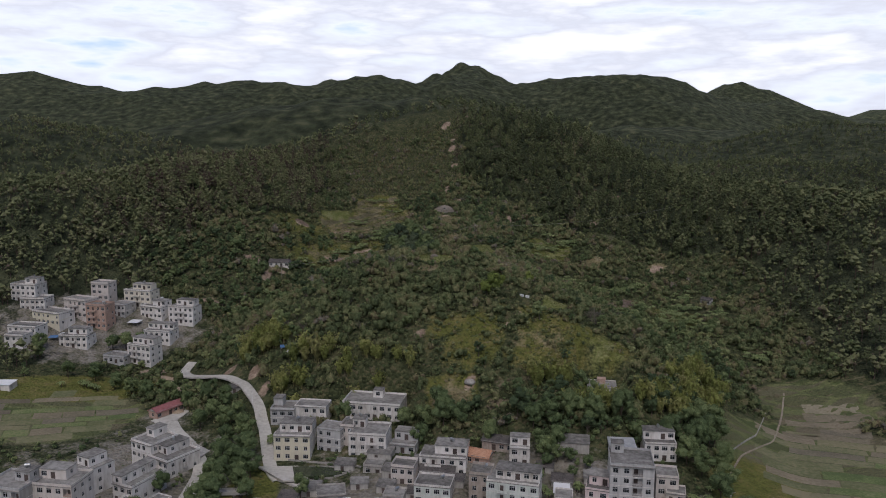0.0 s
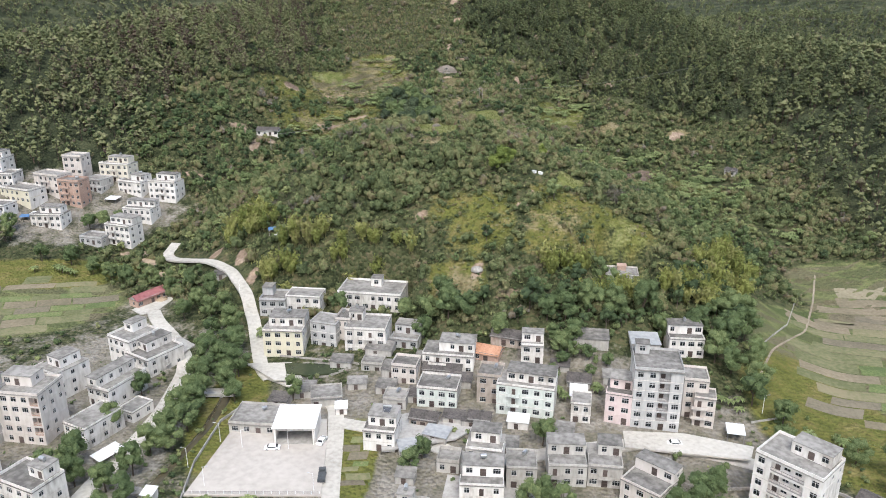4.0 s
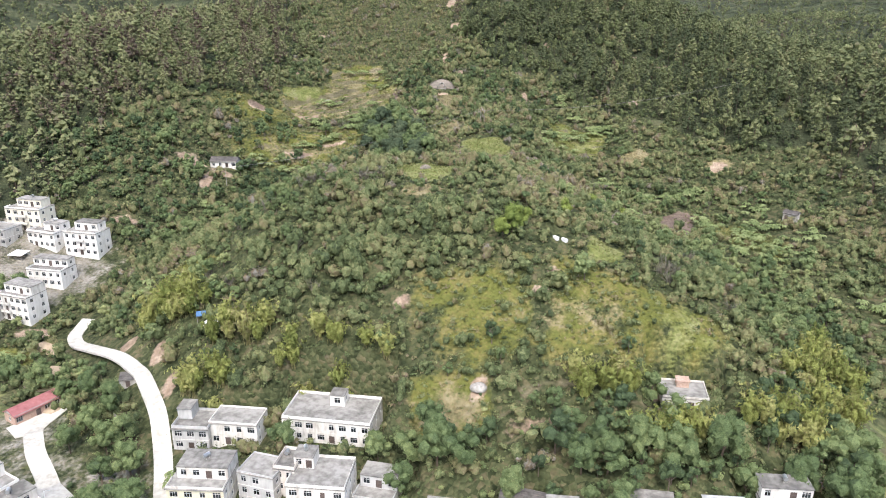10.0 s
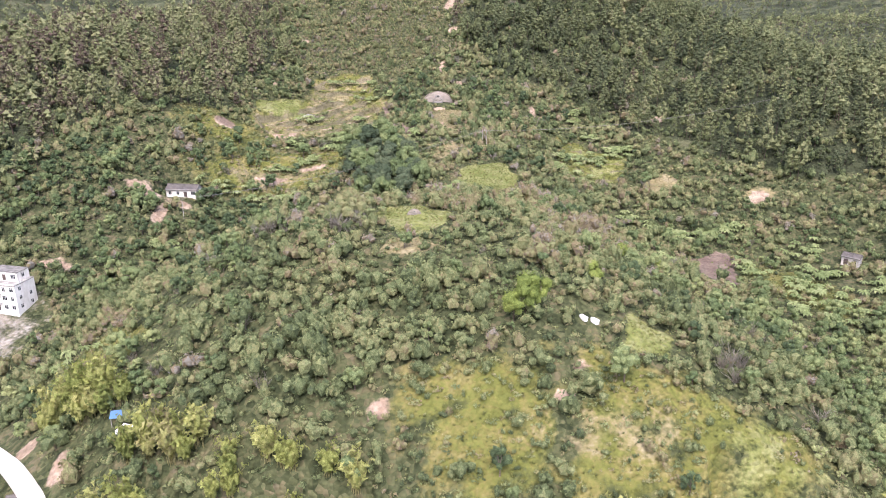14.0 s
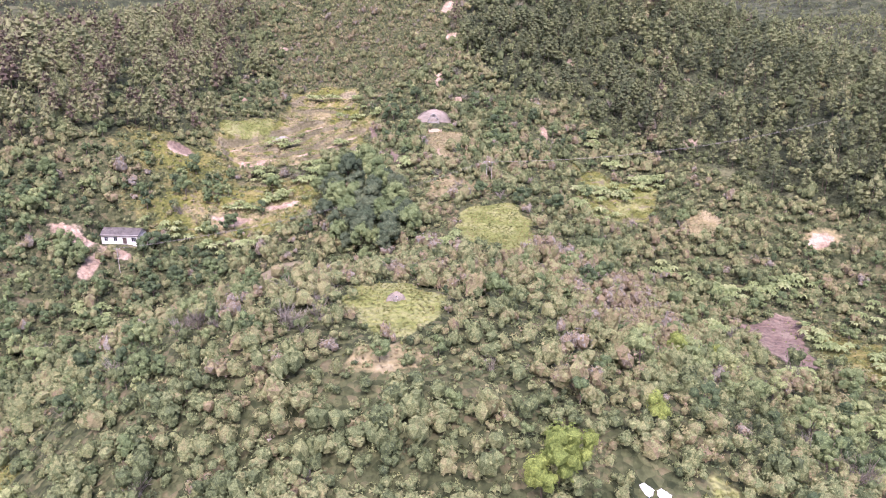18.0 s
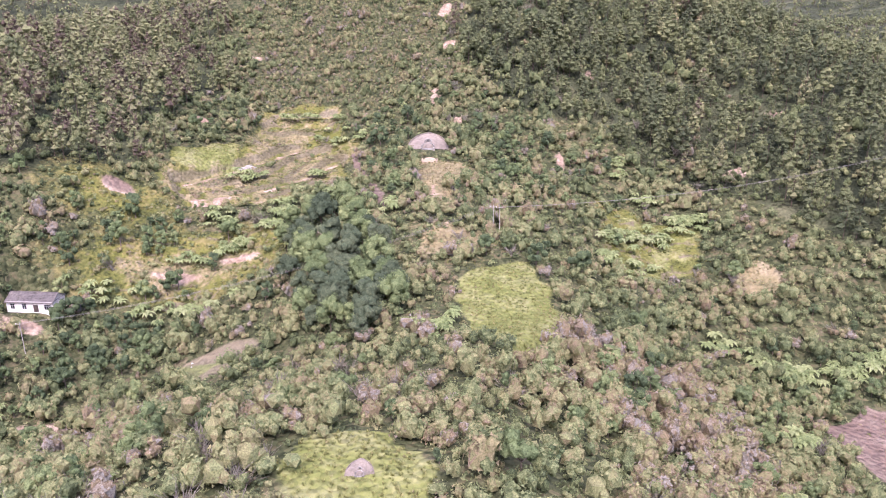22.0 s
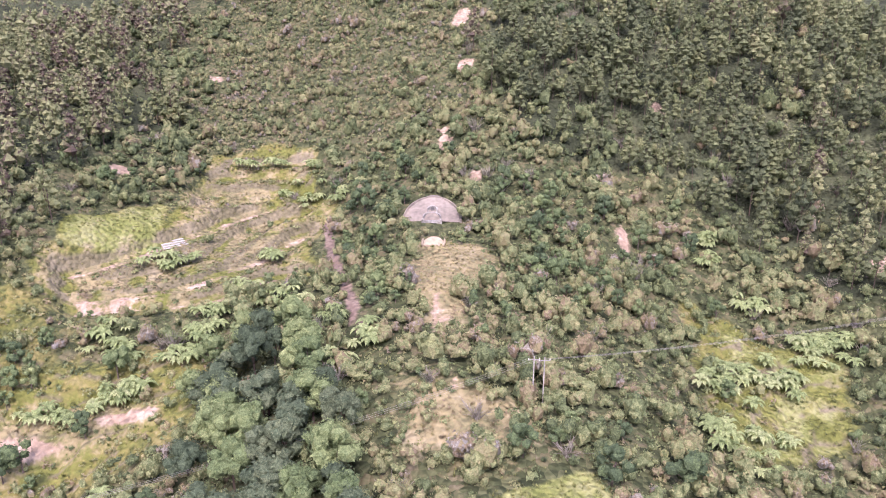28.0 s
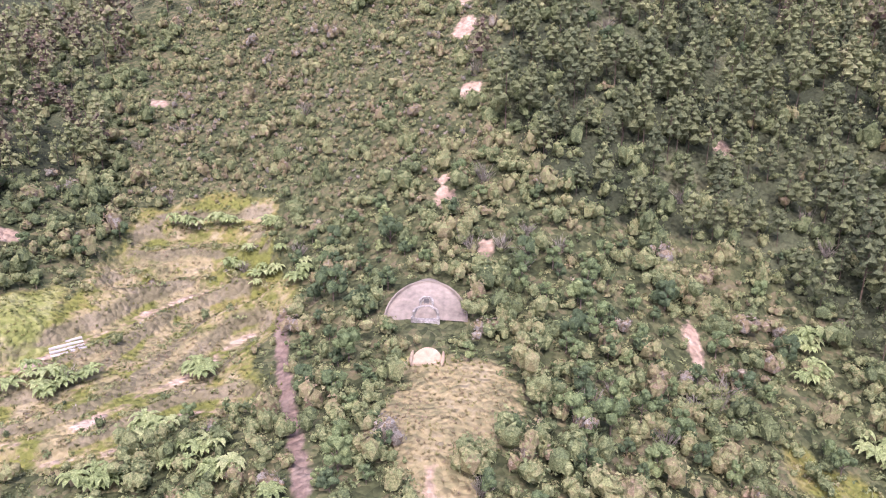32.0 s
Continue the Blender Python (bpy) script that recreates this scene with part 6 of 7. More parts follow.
shell_grave(pose(-11.6, 541.5, level(-11.6, 540), 0, 0, 0), 1.0, "large horseshoe grave with a bare earth mound")
lower = thing("grave_terrace", pose(-10.5, 529.0, level(-10.5, 529.5), 0, 0, 0) @ Matrix.Diagonal((0.72, 0.8, 0.8, 1)), "small semicircular clay terrace below the grave", "terrace")
bm = bmesh.new()
for r0, r1, z0, z1 in ((0, 3.6, -1.5, 0.15),):
    a = [bm.verts.new((r1 * math.cos(math.pi * k / 24), 5.2 * math.sin(math.pi * k / 24), z1 + 1.0 * math.sin(math.pi * k / 24))) for k in range(25)]
    b = [bm.verts.new((v.co.x, v.co.y, z0)) for v in a]
    bm.faces.new(a)
    for k in range(25):
        bm.faces.new((a[k], b[k], b[(k + 1) % 25], a[(k + 1) % 25]))
bmesh.ops.recalc_face_normals(bm, faces=bm.faces)
part("floor", bm, M_CLAY, lower, "pale apricot clay floor")
for x in (-3.7, 3.7):
    bm = bmesh.new()
    bmesh.ops.create_icosphere(bm, subdivisions=2, radius=1)
    for v in bm.verts:
        v.co = Vector((v.co.x * 0.45 + x * (1 - 0.05 * v.co.y * v.co.y), v.co.y * 3.2 + 1.6, v.co.z * 0.9 + 0.4))
    part("side_bank", bm, M_CLAY, lower)
bm = bmesh.new()
box(bm, -3.9, 3.9, -0.6, 0.1, -2.0, 0.1)
bmesh.ops.bevel(bm, geom=list(bm.edges), offset=0.2, segments=2, affect="EDGES")
part("front_step", bm, M_CLAY, lower)
shell_grave(pose(-12.3, 351, level(-12.3, 351) - 0.1, 0, 0, 0), 0.26, "small old stone grave in the round meadow")


# ---- paths, plots and wires on the hill ----
def slab_rows(x, y, turn, rows, cols, size, label):
    """Pale slabs laid in rows on a terrace."""
    ob = thing("slab_bed", pose(x, y, level(x, y) + 0.05, 0, 0, turn), label, "slabs")
    for r in range(rows):
        for c in range(cols):
            bm = bmesh.new()
            k = (r * 7 + c * 3) % 5 * 0.04
            px, py = c * (size * 2.6 + 0.15) + k, r * (size * 0.7 + 0.75)
            dz = level(*(Vector((x, y)) + Matrix.Rotation(radians(turn), 2) @ Vector((px, py)))) - level(x, y)
            dz = min(0.25, max(-1.2, dz))
            box(bm, px, px + size * 2.6, py, py + size * 0.7, dz - 0.3, dz + 0.12 + k)
            part("slab", bm, M_CONCRETE, ob)
    return ob


slab_rows(-80.5, 538.2, 38, 5, 2, 1.15, "rows of pale cement slabs on a dry terrace")
slab_rows(-68, 438, 14, 3, 2, 1.1, "pale seed-bed slabs on a terraced plot")
for x, y, turn in ((28.2, 304.2, 35), (30.6, 303.3, 35)):
    ob = thing("beehive_box", pose(x, y, level(x, y) + 0.3, 0, 0, turn), "long white box with a lid among the scrub", "box", "white boxes")
    bm = bmesh.new()
    box(bm, -0.4, 0.4, -0.95, 0.95, -0.4, 0.5)
    part("box_body", bm, M_WHITE, ob)
    bm = bmesh.new()
    box(bm, -0.47, 0.47, -1.02, 1.02, 0.5, 0.6)
    part("lid", bm, M_WHITE, ob)


def pole(x, y, tall):
    ob = thing("utility_pole", pose(x, y, level(x, y), 0, 0, 8), "slim grey concrete utility pole", "utility pole", "utility poles")
    bm = bmesh.new()
    tube(bm, (0, 0, -0.5), (0, 0, tall), 0.13, 0.09, 8)
    part("pole", bm, M_STONE, ob)
    bm = bmesh.new()
    box(bm, -1.0, 1.0, -0.05, 0.05, tall - 0.66, tall - 0.58)
    part("cross_arm", bm, M_RAIL, ob)
    for k in (-0.9, 0, 0.9):
        bm = bmesh.new()
        tube(bm, (k, 0, tall - 0.58), (k, 0, tall - 0.35), 0.05, 0.03, 6)
        part("insulator", bm, M_WHITE, ob)
    return Vector((x, y, level(x, y) + tall - 0.4))


def wires(p, q, sag, label):
    bm = bmesh.new()
    for dx in (-0.9, 0.0, 0.9):
        pts = []
        for k in range(17):
            f = k / 16
            c = p.lerp(q, f) + Vector((dx, 0, -sag * 4 * f * (1 - f)))
            pts.append(c)
        for a, b in zip(pts, pts[1:]):
            tube(bm, a, b, 0.02, 0.02, 3)
    me = bpy.data.meshes.new("power_line")
    bm.to_mesh(me)
    bm.free()
    me.materials.append(M_RAIL)
    tagged(new("power_line", me), label, "cables", kind="stuff")


P0, P1 = pole(9.8, 470.5, 9.5), pole(11.6, 471.2, 9.0)
P2, P3 = pole(150, 512, 9), pole(-112, 441, 9)
wires(P1, P2, 4, "thin sagging power lines across the hollow")
wires(P3, P0, 4, "thin sagging power lines over the grove")

# ---- plants ----
rs = np.random.RandomState(11)
ICO = {}


def ico(full=True):
    """Corners of the faces of a rough clump: twenty faces, or eight for far ones."""
    if not ICO:
        e = np.eye(3)
        ICO[False] = np.array([[a * e[0], b * e[1], c * e[2]] for a in (-1, 1) for b in (-1, 1) for c in (-1, 1)]).reshape(-1, 3)
        bm = bmesh.new()
        bmesh.ops.create_icosphere(bm, subdivisions=1, radius=1)
        ICO[True] = np.array([v.co[:] for f in bm.faces for v in f.verts])
        bm.free()
    return ICO[full]


def clump(centre, r, full=True):
    """One uneven clump of foliage; each corner strays, and stays joined to its neighbours."""
    v = ico(full)
    corners, which = np.unique(np.round(v, 4), axis=0, return_inverse=True)
    corners = corners * (r * rs.uniform(0.72, 1.18, len(corners)))[:, None]
    return corners[which.ravel()] + centre


def leaf_tris(c, n, size, long=1.0, jitter=0.3):
    """Leaf clumps: a triangle at each centre c, facing about n."""
    k = len(c)
    n = n + rs.normal(0, jitter, (k, 3))
    n /= np.linalg.norm(n, axis=1)[:, None] + 1e-9
    t = np.cross(n, rs.normal(0, 1, (k, 3)))
    t /= np.linalg.norm(t, axis=1)[:, None] + 1e-9
    b = np.cross(n, t)
    s = (size * rs.uniform(0.6, 1.35, k))[:, None]
    return np.stack([c + t * s * long, c - t * s * 0.5 * long + b * s * 0.75, c - t * s * 0.5 * long - b * s * 0.75], 1).reshape(-1, 3)


def lobe_crown(lobes, count, leaf, low=-0.35, full=True, core=0.88):
    """A crown of uneven clumps (x, y, z, r), each set with loose leaf sprays."""
    lobes = np.array(lobes)
    v = [clump(q[:3], q[3] * core, full) for q in lobes]
    shade = np.concatenate([np.full(len(c), rs.normal(0, 0.045)) for c in v])
    weight = lobes[:, 3] ** 2
    pick = rs.choice(len(lobes), count * 2, p=weight / weight.sum())
    n = rs.normal(0, 1, (count * 2, 3))
    n /= np.linalg.norm(n, axis=1)[:, None]
    n[:, 2] = np.where(n[:, 2] < low, -n[:, 2], n[:, 2])
    c = lobes[pick, :3] + n * (lobes[pick, 3] * rs.uniform(0.74, 1.14, count * 2))[:, None]
    d = np.linalg.norm(c[:, None] - lobes[None, :, :3], axis=2) / lobes[None, :, 3]
    keep = np.where(d.min(1) > 0.72)[0][:count]
    leaves = leaf_tris(c[keep], n[keep], leaf)
    return np.concatenate(v + [leaves]), np.concatenate([shade, np.zeros(len(leaves))])


def stick(p, q, r):
    """A three-sided tapering stick as loose triangles."""
    p, q = np.array(p, float), np.array(q, float)
    d = (q - p) / (np.linalg.norm(q - p) + 1e-9)
    a = np.cross(d, (0.3, 0.9, 0.2))
    a /= np.linalg.norm(a)
    b = np.cross(d, a)
    ring = [a, -0.5 * a + 0.87 * b, -0.5 * a - 0.87 * b]
    out = []
    for k in range(3):
        u, w = ring[k], ring[(k + 1) % 3]
        out += [p + u * r, p + w * r, q + u * r * 0.5, p + w * r, q + w * r * 0.5, q + u * r * 0.5]
    return np.array(out)


def shrub(count=40, leaf=0.1, clumps=5):
    lobes = [(0.0, 0.0, 0.5, rs.uniform(0.45, 0.6))] + [(rs.normal(0, 0.36), rs.normal(0, 0.36), rs.uniform(0.25, 0.85), rs.uniform(0.28, 0.44)) for _ in range(clumps - 1)]
    v, shade = lobe_crown(lobes, count, leaf, -0.35, True, 0.78)
    return v, shade, np.zeros(len(v))


def leaf_tuft(count=26):
    """A low cushion of leaf clumps."""
    n = rs.normal(0, 1, (count, 3))
    n[:, 2] = np.abs(n[:, 2])
    n /= np.linalg.norm(n, axis=1)[:, None]
    v = leaf_tris(n * rs.uniform(0.5, 1.0, (count, 1)) * (1, 1, 0.75), n, 0.3, 1.0, 0.4)
    return v, np.zeros(len(v)), np.zeros(len(v))


def broadleaf(count=110, leaf=0.036, clumps=11, full=True):
    """A tree of unit height."""
    lobes = []
    for _ in range(clumps):
        a, z = rs.uniform(0, 6.283), rs.uniform(0.36, 0.88)
        d = 0.31 * math.sin(math.pi * min(0.96, (z - 0.2) / 0.78)) * math.sqrt(rs.uniform(0.1, 1.0))
        lobes.append((math.cos(a) * d, math.sin(a) * d, z, rs.uniform(0.13, 0.21)))
    v, shade = lobe_crown(lobes, count, leaf, -0.35, full, 0.8)
    t = [stick((0, 0, -0.05), (0, 0, 0.55), 0.028)]
    for lx, ly, lz, _ in lobes[:4]:
        t.append(stick((0, 0, 0.33), (lx, ly, lz), 0.014))
    t = np.concatenate(t)
    return np.concatenate([v, t]), np.concatenate([shade, np.zeros(len(t))]), np.concatenate([np.zeros(len(v)), np.ones(len(t))])


def pine(count=90, limbs=False, clumps=11, full=False):
    """An open, uneven pine of unit height: flat tufts of needles on spreading limbs round a bare lower stem."""
    foot = rs.uniform(0.25, 0.42)
    stem = [stick((0, 0, -0.05), (0, 0, 0.93), 0.012)]
    lobes = []
    for k in range(clumps):
        f = (k + rs.uniform(0, 1)) / clumps
        z = foot + (0.94 - foot) * f
        reach = 0.17 * math.sin(math.pi * (0.3 + 0.68 * f)) ** 0.8
        a, d = k * 2.4 + rs.uniform(-0.5, 0.5), reach * rs.uniform(0.55, 1.1)
        lobes.append((math.cos(a) * d, math.sin(a) * d, z / 0.95, rs.uniform(0.11, 0.16) * (1.1 - 0.45 * f)))
        if limbs and f < 0.85:
            stem.append(stick((0, 0, z - 0.05), (math.cos(a) * d, math.sin(a) * d, z), 0.005))
    leaves, shade = lobe_crown(lobes, count, 0.032 * math.sqrt(150 / count), -0.6, full, 0.72)
    leaves = leaves * (1, 1, 0.95)
    stem = np.concatenate(stem)
    return np.concatenate([stem, leaves]), np.concatenate([np.zeros(len(stem)), shade]), np.concatenate([np.ones(len(stem)), np.zeros(len(leaves))])


def bamboo(count=200):
    """A fountain of arching culms, unit height."""
    v, bark = [], []
    c, n = [], []
    for _ in range(16):
        a, lean = rs.uniform(0, 6.283), rs.uniform(0.08, 0.45)
        tall = rs.uniform(0.65, 1.0)
        foot = rs.normal(0, 0.07, 2)
        pts = [np.array([foot[0] + math.cos(a) * lean * f ** 2, foot[1] + math.sin(a) * lean * f ** 2, tall * f * (1 - 0.12 * f * lean * 2)]) for f in (0, 0.4, 0.75, 1.0)]
        s = np.concatenate([stick(p, q, 0.008) for p, q in zip(pts, pts[1:])])
        v.append(s)
        bark += [1] * len(s)
        m = count // 16
        f = rs.uniform(0.3, 1.05, m)
        line = np.stack([np.interp(f, (0, 0.4, 0.75, 1.0), [p[k] for p in pts]) for k in range(3)], -1)
        c.append(line + rs.normal(0, 0.035, (m, 3)))
        n.append(np.tile((math.cos(a), math.sin(a), 0.6), (m, 1)))
    leaves = leaf_tris(np.concatenate(c), np.concatenate(n), 0.042, 1.8, 0.6)
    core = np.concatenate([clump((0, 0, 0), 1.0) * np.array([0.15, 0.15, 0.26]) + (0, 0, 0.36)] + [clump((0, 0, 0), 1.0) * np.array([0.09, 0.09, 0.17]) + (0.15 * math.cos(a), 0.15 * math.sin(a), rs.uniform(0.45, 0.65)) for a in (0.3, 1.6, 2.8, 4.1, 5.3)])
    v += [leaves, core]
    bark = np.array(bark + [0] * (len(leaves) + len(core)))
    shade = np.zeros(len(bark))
    # inner clumps toned darker: shade inside the stand is put into the tint
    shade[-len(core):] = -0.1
    return np.concatenate(v), shade, bark


def bare_shrub():
    v = []
    for _ in range(26):
        a, lean = rs.uniform(0, 6.283), rs.uniform(0.1, 0.8)
        p = np.array([rs.normal(0, 0.1), rs.normal(0, 0.1), 0])
        q = np.array([math.cos(a) * lean, math.sin(a) * lean, rs.uniform(0.5, 1.05)])
        v.append(stick(p, q, 0.022))
        v.append(stick(p * 0.4 + q * 0.6, q + rs.normal(0, 0.16, 3), 0.014))
    v = np.concatenate(v)
    return v, np.zeros(len(v)), np.zeros(len(v))


def tuft(blades=7):
    a = rs.uniform(0, 6.283, blades)
    out = []
    for k in range(blades):
        d = np.array([math.cos(a[k]), math.sin(a[k]), 0])
        s = np.array([-d[1], d[0], 0]) * rs.uniform(0.10, 0.2)
        foot = d * rs.uniform(0, 0.35)
        out += [foot - s, foot + s, foot + d * rs.uniform(0.2, 0.6) + (0, 0, rs.uniform(0.5, 1.0))]
    out = np.array(out)
    return out, np.zeros(len(out)), np.zeros(len(out))


def sow(name, makes, pos, size, squash, tint, material, label, category):
    """Many plants of a kind as one object; each has its own turn, size and tone."""
    which = rs.randint(0, len(makes), len(pos))
    turn = rs.uniform(0, 6.283, len(pos))
    vs, ts = [], []
    for k, (v, shade, bark) in enumerate(makes):
        sel = np.where(which == k)[0]
        if not len(sel):
            continue
        c, s = np.cos(turn[sel])[:, None], np.sin(turn[sel])[:, None]
        x = (v[None, :, 0] * c - v[None, :, 1] * s) * size[sel, None]
        y = (v[None, :, 0] * s + v[None, :, 1] * c) * size[sel, None]
        z = v[None, :, 2] * (size[sel] * squash[sel])[:, None]
        vs.append((np.stack([x, y, z], -1) + pos[sel, None, :]).reshape(-1, 3))
        tone = np.clip(tint[sel, None] + shade[None], 0.02, 0.9)
        ts.append(np.where(bark[None] > 0.5, 1.12, tone).ravel())
    v, t = np.concatenate(vs), np.concatenate(ts)
    me = mesh_np(name, v, np.arange(len(v)).reshape(-1, 3), material, False, t)
    return tagged(new(name, me), label, category, kind="stuff")


def scatter(x0, x1, y0, y1, step):
    """Points on a jittered grid, with their heights."""
    x, y = np.meshgrid(np.arange(x0, x1, step), np.arange(y0, y1, step))
    x = x.ravel() + rs.uniform(-0.5, 0.5, x.size) * step
    y = y.ravel() + rs.uniform(-0.5, 0.5, y.size) * step
    return x, y


def on_house(x, y):
    hit = np.zeros(len(x), bool)
    for cx, cy, a, b, turn in FOOTPRINTS:
        c, s = math.cos(radians(turn)), math.sin(radians(turn))
        hit |= (np.abs((x - cx) * c + (y - cy) * s) < a) & (np.abs((y - cy) * c - (x - cx) * s) < b)
    return hit


def in_view(x, y, margin=0.62):
    """Ground that the flight can overlook."""
    return np.abs(x + 0.024 * y) < (y + 25) * margin + 14


# clumps of bananas: x, y, how many, spread in x and y
BANANAS = ((33, 207, 5, 3, 2), (40, 209, 4, 2, 2), (-75, 529, 9, 4, 2.5), (-52, 536, 5, 2, 2), (-56, 521, 7, 4, 2), (-57, 508, 6, 3, 2), (-57, 499, 5, 3, 2), (-60, 493, 5, 4, 2), (-82, 503, 5, 4, 2), (-72, 495, 4, 3, 2), (-39, 561, 5, 1.5, 3), (-58, 576, 4, 3, 1), (-48, 571, 5, 3, 2), (-73, 585, 5, 4, 0.8), (-61, 586, 6, 5, 0.8), (-51, 584, 4, 3, 0.8),
           (61, 551, 7, 2, 3), (60, 543, 5, 3, 3), (65, 527, 8, 3, 2), (73, 514, 16, 4, 4), (58, 503, 10, 5, 4), (50, 496, 8, 5, 4), (64, 502, 8, 4, 3), (80, 515, 9, 4, 3), (46, 475, 9, 5, 4), (55, 484, 6, 5, 4), (-29, 498, 5, 2, 2), (-21, 487, 7, 3, 3), (-26, 482, 5, 3, 2), (-66, 486, 6, 5, 2), (-44, 512, 5, 3, 2), (-38, 507, 5, 2, 2),
           (71, 451, 9, 5, 2.5), (81, 446, 12, 6, 2.5), (91, 445, 12, 6, 2.5), (103, 447, 14, 7, 3), (114, 449, 12, 5, 4), (76, 414, 7, 4, 4), (87, 385, 6, 3, 4), (108, 415, 8, 4, 8), (-82, 481, 8, 6, 2), (-71, 485, 6, 5, 2), (-76, 498, 5, 4, 2), (-4, 421, 9, 4, 4), (-73, 461, 10, 6, 3), (-90, 462, 7, 7, 3), (-112, 420, 6, 5, 3), (-104, 466, 6, 6, 3),
           (118, 400, 16, 8, 10), (128, 385, 14, 8, 8), (132, 410, 14, 8, 8), (140, 430, 12, 8, 6), (150, 395, 12, 8, 8), (112, 375, 10, 8, 8), (100, 360, 6, 6, 6), (150, 345, 9, 10, 5),
           (-110, 338, 9, 7, 4), (-150, 312, 9, 12, 3), (-170, 308, 9, 12, 3), (-60, 160, 9, 14, 3), (-78, 162, 4, 3, 3), (88, 216, 5, 6, 6), (30, 208, 7, 3, 3), (100, 190, 6, 6, 5), (-72, 246, 3, 2, 4), (-77, 223, 4, 2, 4), (80, 205, 4, 3, 3))


def banana_ground(x, y):
    return np.maximum.reduce([inside(x, y, cx, cy, sx + 1.5, sy + 1.5, 0, 0.3) for cx, cy, k, sx, sy in BANANAS])


def lush(x, y):
    """Broad-leaved hollows on both flanks and the bank above the houses."""
    return np.maximum.reduce([region(x, y, [(-122, 446), (-107, 455), (-89, 461), (-64, 447), (-67, 440), (-83, 439), (-108, 433)], 4), region(x, y, [(-113, 480), (-102, 494), (-83, 496), (-82, 486), (-103, 478)], 3) * 0.9, inside(x, y, -150, 440, 60, 30, 10, 0.3), inside(x, y, -120, 405, 30, 20, 20, 0.3) * 0.8,
                              region(x, y, [(-40, 572), (-20, 578), (-17, 540), (-17, 500), (-24, 500), (-33, 530)], 3), region(x, y, [(6, 566), (24, 568), (36, 545), (34, 515), (14, 503), (6, 512), (8, 540)], 3) * 0.95, region(x, y, [(36, 548), (56, 548), (50, 528), (36, 525)], 3) * 0.6,
                              region(x, y, [(-84, 346), (-62, 372), (-46, 368), (-52, 335), (-70, 325)], 5) * 0.8, region(x, y, [(36, 362), (84, 391), (90, 372), (72, 352), (34, 336)], 4) * 0.9, region(x, y, [(24, 410), (42, 412), (46, 392), (28, 385)], 4) * 0.7,
                              inside(x, y, 105, 345, 36, 45, -8, 0.25), inside(x, y, 120, 420, 50, 40, 0, 0.3) * 0.65, inside(x, y, 62, 246, 52, 14, 0, 0.3), inside(x, y, -85, 305, 28, 14, 30, 0.3) * 0.6, inside(x, y, 100, 265, 24, 30, 0, 0.3), inside(x, y, 100, 225, 12, 25, 0, 0.3), inside(x, y, -84, 140, 18, 16, 0, 0.3) * 0.6, inside(x, y, -115, 300, 26, 10, 25, 0.3), inside(x, y, -160, 306, 30, 7, 8, 0.3)])


def canes(x, y):
    """Stretches of bamboo on the bank above the houses."""
    return np.maximum.reduce([inside(x, y, cx, cy, rx, ry, 0, 0.3) for cx, cy, rx, ry in ((-60, 285, 10, 4), (-40, 279, 12, 5), (-26, 272, 9, 5), (-70, 273, 6, 4), (-93, 308, 7, 6), (-84, 300, 6, 5), (38, 260, 11, 3.5), (80, 252, 11, 6), (95, 268, 9, 9), (108, 286, 10, 8), (50, 246, 7, 4))]) * (1 - inside(x, y, 57, 260, 13, 11, 0, 0.2))


def open_ground(x, y):
    m = masks(x, y)
    roads = np.maximum.reduce([along(x, y, r, 5.0) for r in (ROAD_NORTH, ROAD_WEST, ROAD_COURT, ROAD_EAST, ROAD_STREET, LANE_YARDS)])
    mound = np.maximum.reduce([inside(x, y, -11.6, 544.5, 8.5, 9, 0, 0.1), inside(x, y, -12.3, 352, 3, 3.5, 0, 0.2), inside(x, y, -10.5, 530, 5, 5, 0, 0.15), inside(x, y, 29.5, 303.5, 4, 4, 0, 0.2)])
    return m, np.maximum.reduce([m["lime"], m["earth"], m["plough"], (m["dry"] > 0.8) * 1.0, (m["field"] > 0.4) * 1.0, roads, mound, m["village"] * 1.2])


SHRUBS = [shrub(40, 0.115, 2) for _ in range(10)]
BUSHES = [shrub(76, 0.088, 4) for _ in range(12)]
TREES = [broadleaf(130, 0.036, 9) for _ in range(9)]
PINES = [pine(190) for _ in range(12)]
BAMBOOS = [bamboo(360) for _ in range(5)]
FAR_TREES = [broadleaf(12, 0.06, 6, False) for _ in range(6)]
FAR_PINES = [pine(14, False, 6) for _ in range(6)]
BARES = [bare_shrub() for _ in range(4)]
TUFTS = [tuft(9) for _ in range(8)]
LOWS = [leaf_tuft() for _ in range(6)]


def heath(x, y):
    """Low dry brush up the spine and on the slope above the terraces."""
    return region(x, y, [(-95, 604), (-84, 594), (-44, 596), (-36, 575), (-14, 580), (2, 590), (2, 700), (-110, 700)], 5) * (1 - pinewood(x, y))


# scrub over the knoll and the near slopes
x, y = scatter(-180, 180, 242, 690, 2.95)
m, bare = open_ground(x, y)
pw, lu, he = pinewood(x, y), lush(x, y), heath(x, y)
lawn = np.maximum.reduce([m["grass"], m["lime"], m["dry"]])
thick = np.clip(1.0 - 0.7 * lawn + 0.22 * region(x, y, GRASS_SLOPE, 5) - 0.45 * lu - 0.5 * pw - 0.75 * he, 0, 1) * (1 - 0.85 * region(x, y, TERRACED, 3))
thick = thick * np.clip(1.0 + 0.25 * waves(x, y, 26, 31), 0.6, 1) * (1 - 0.85 * banana_ground(x, y))
keep = in_view(x, y) & (rs.uniform(0, 1, len(x)) < thick) & (bare < 0.35) & ~on_house(x, y) & (canes(x, y) < 0.55)
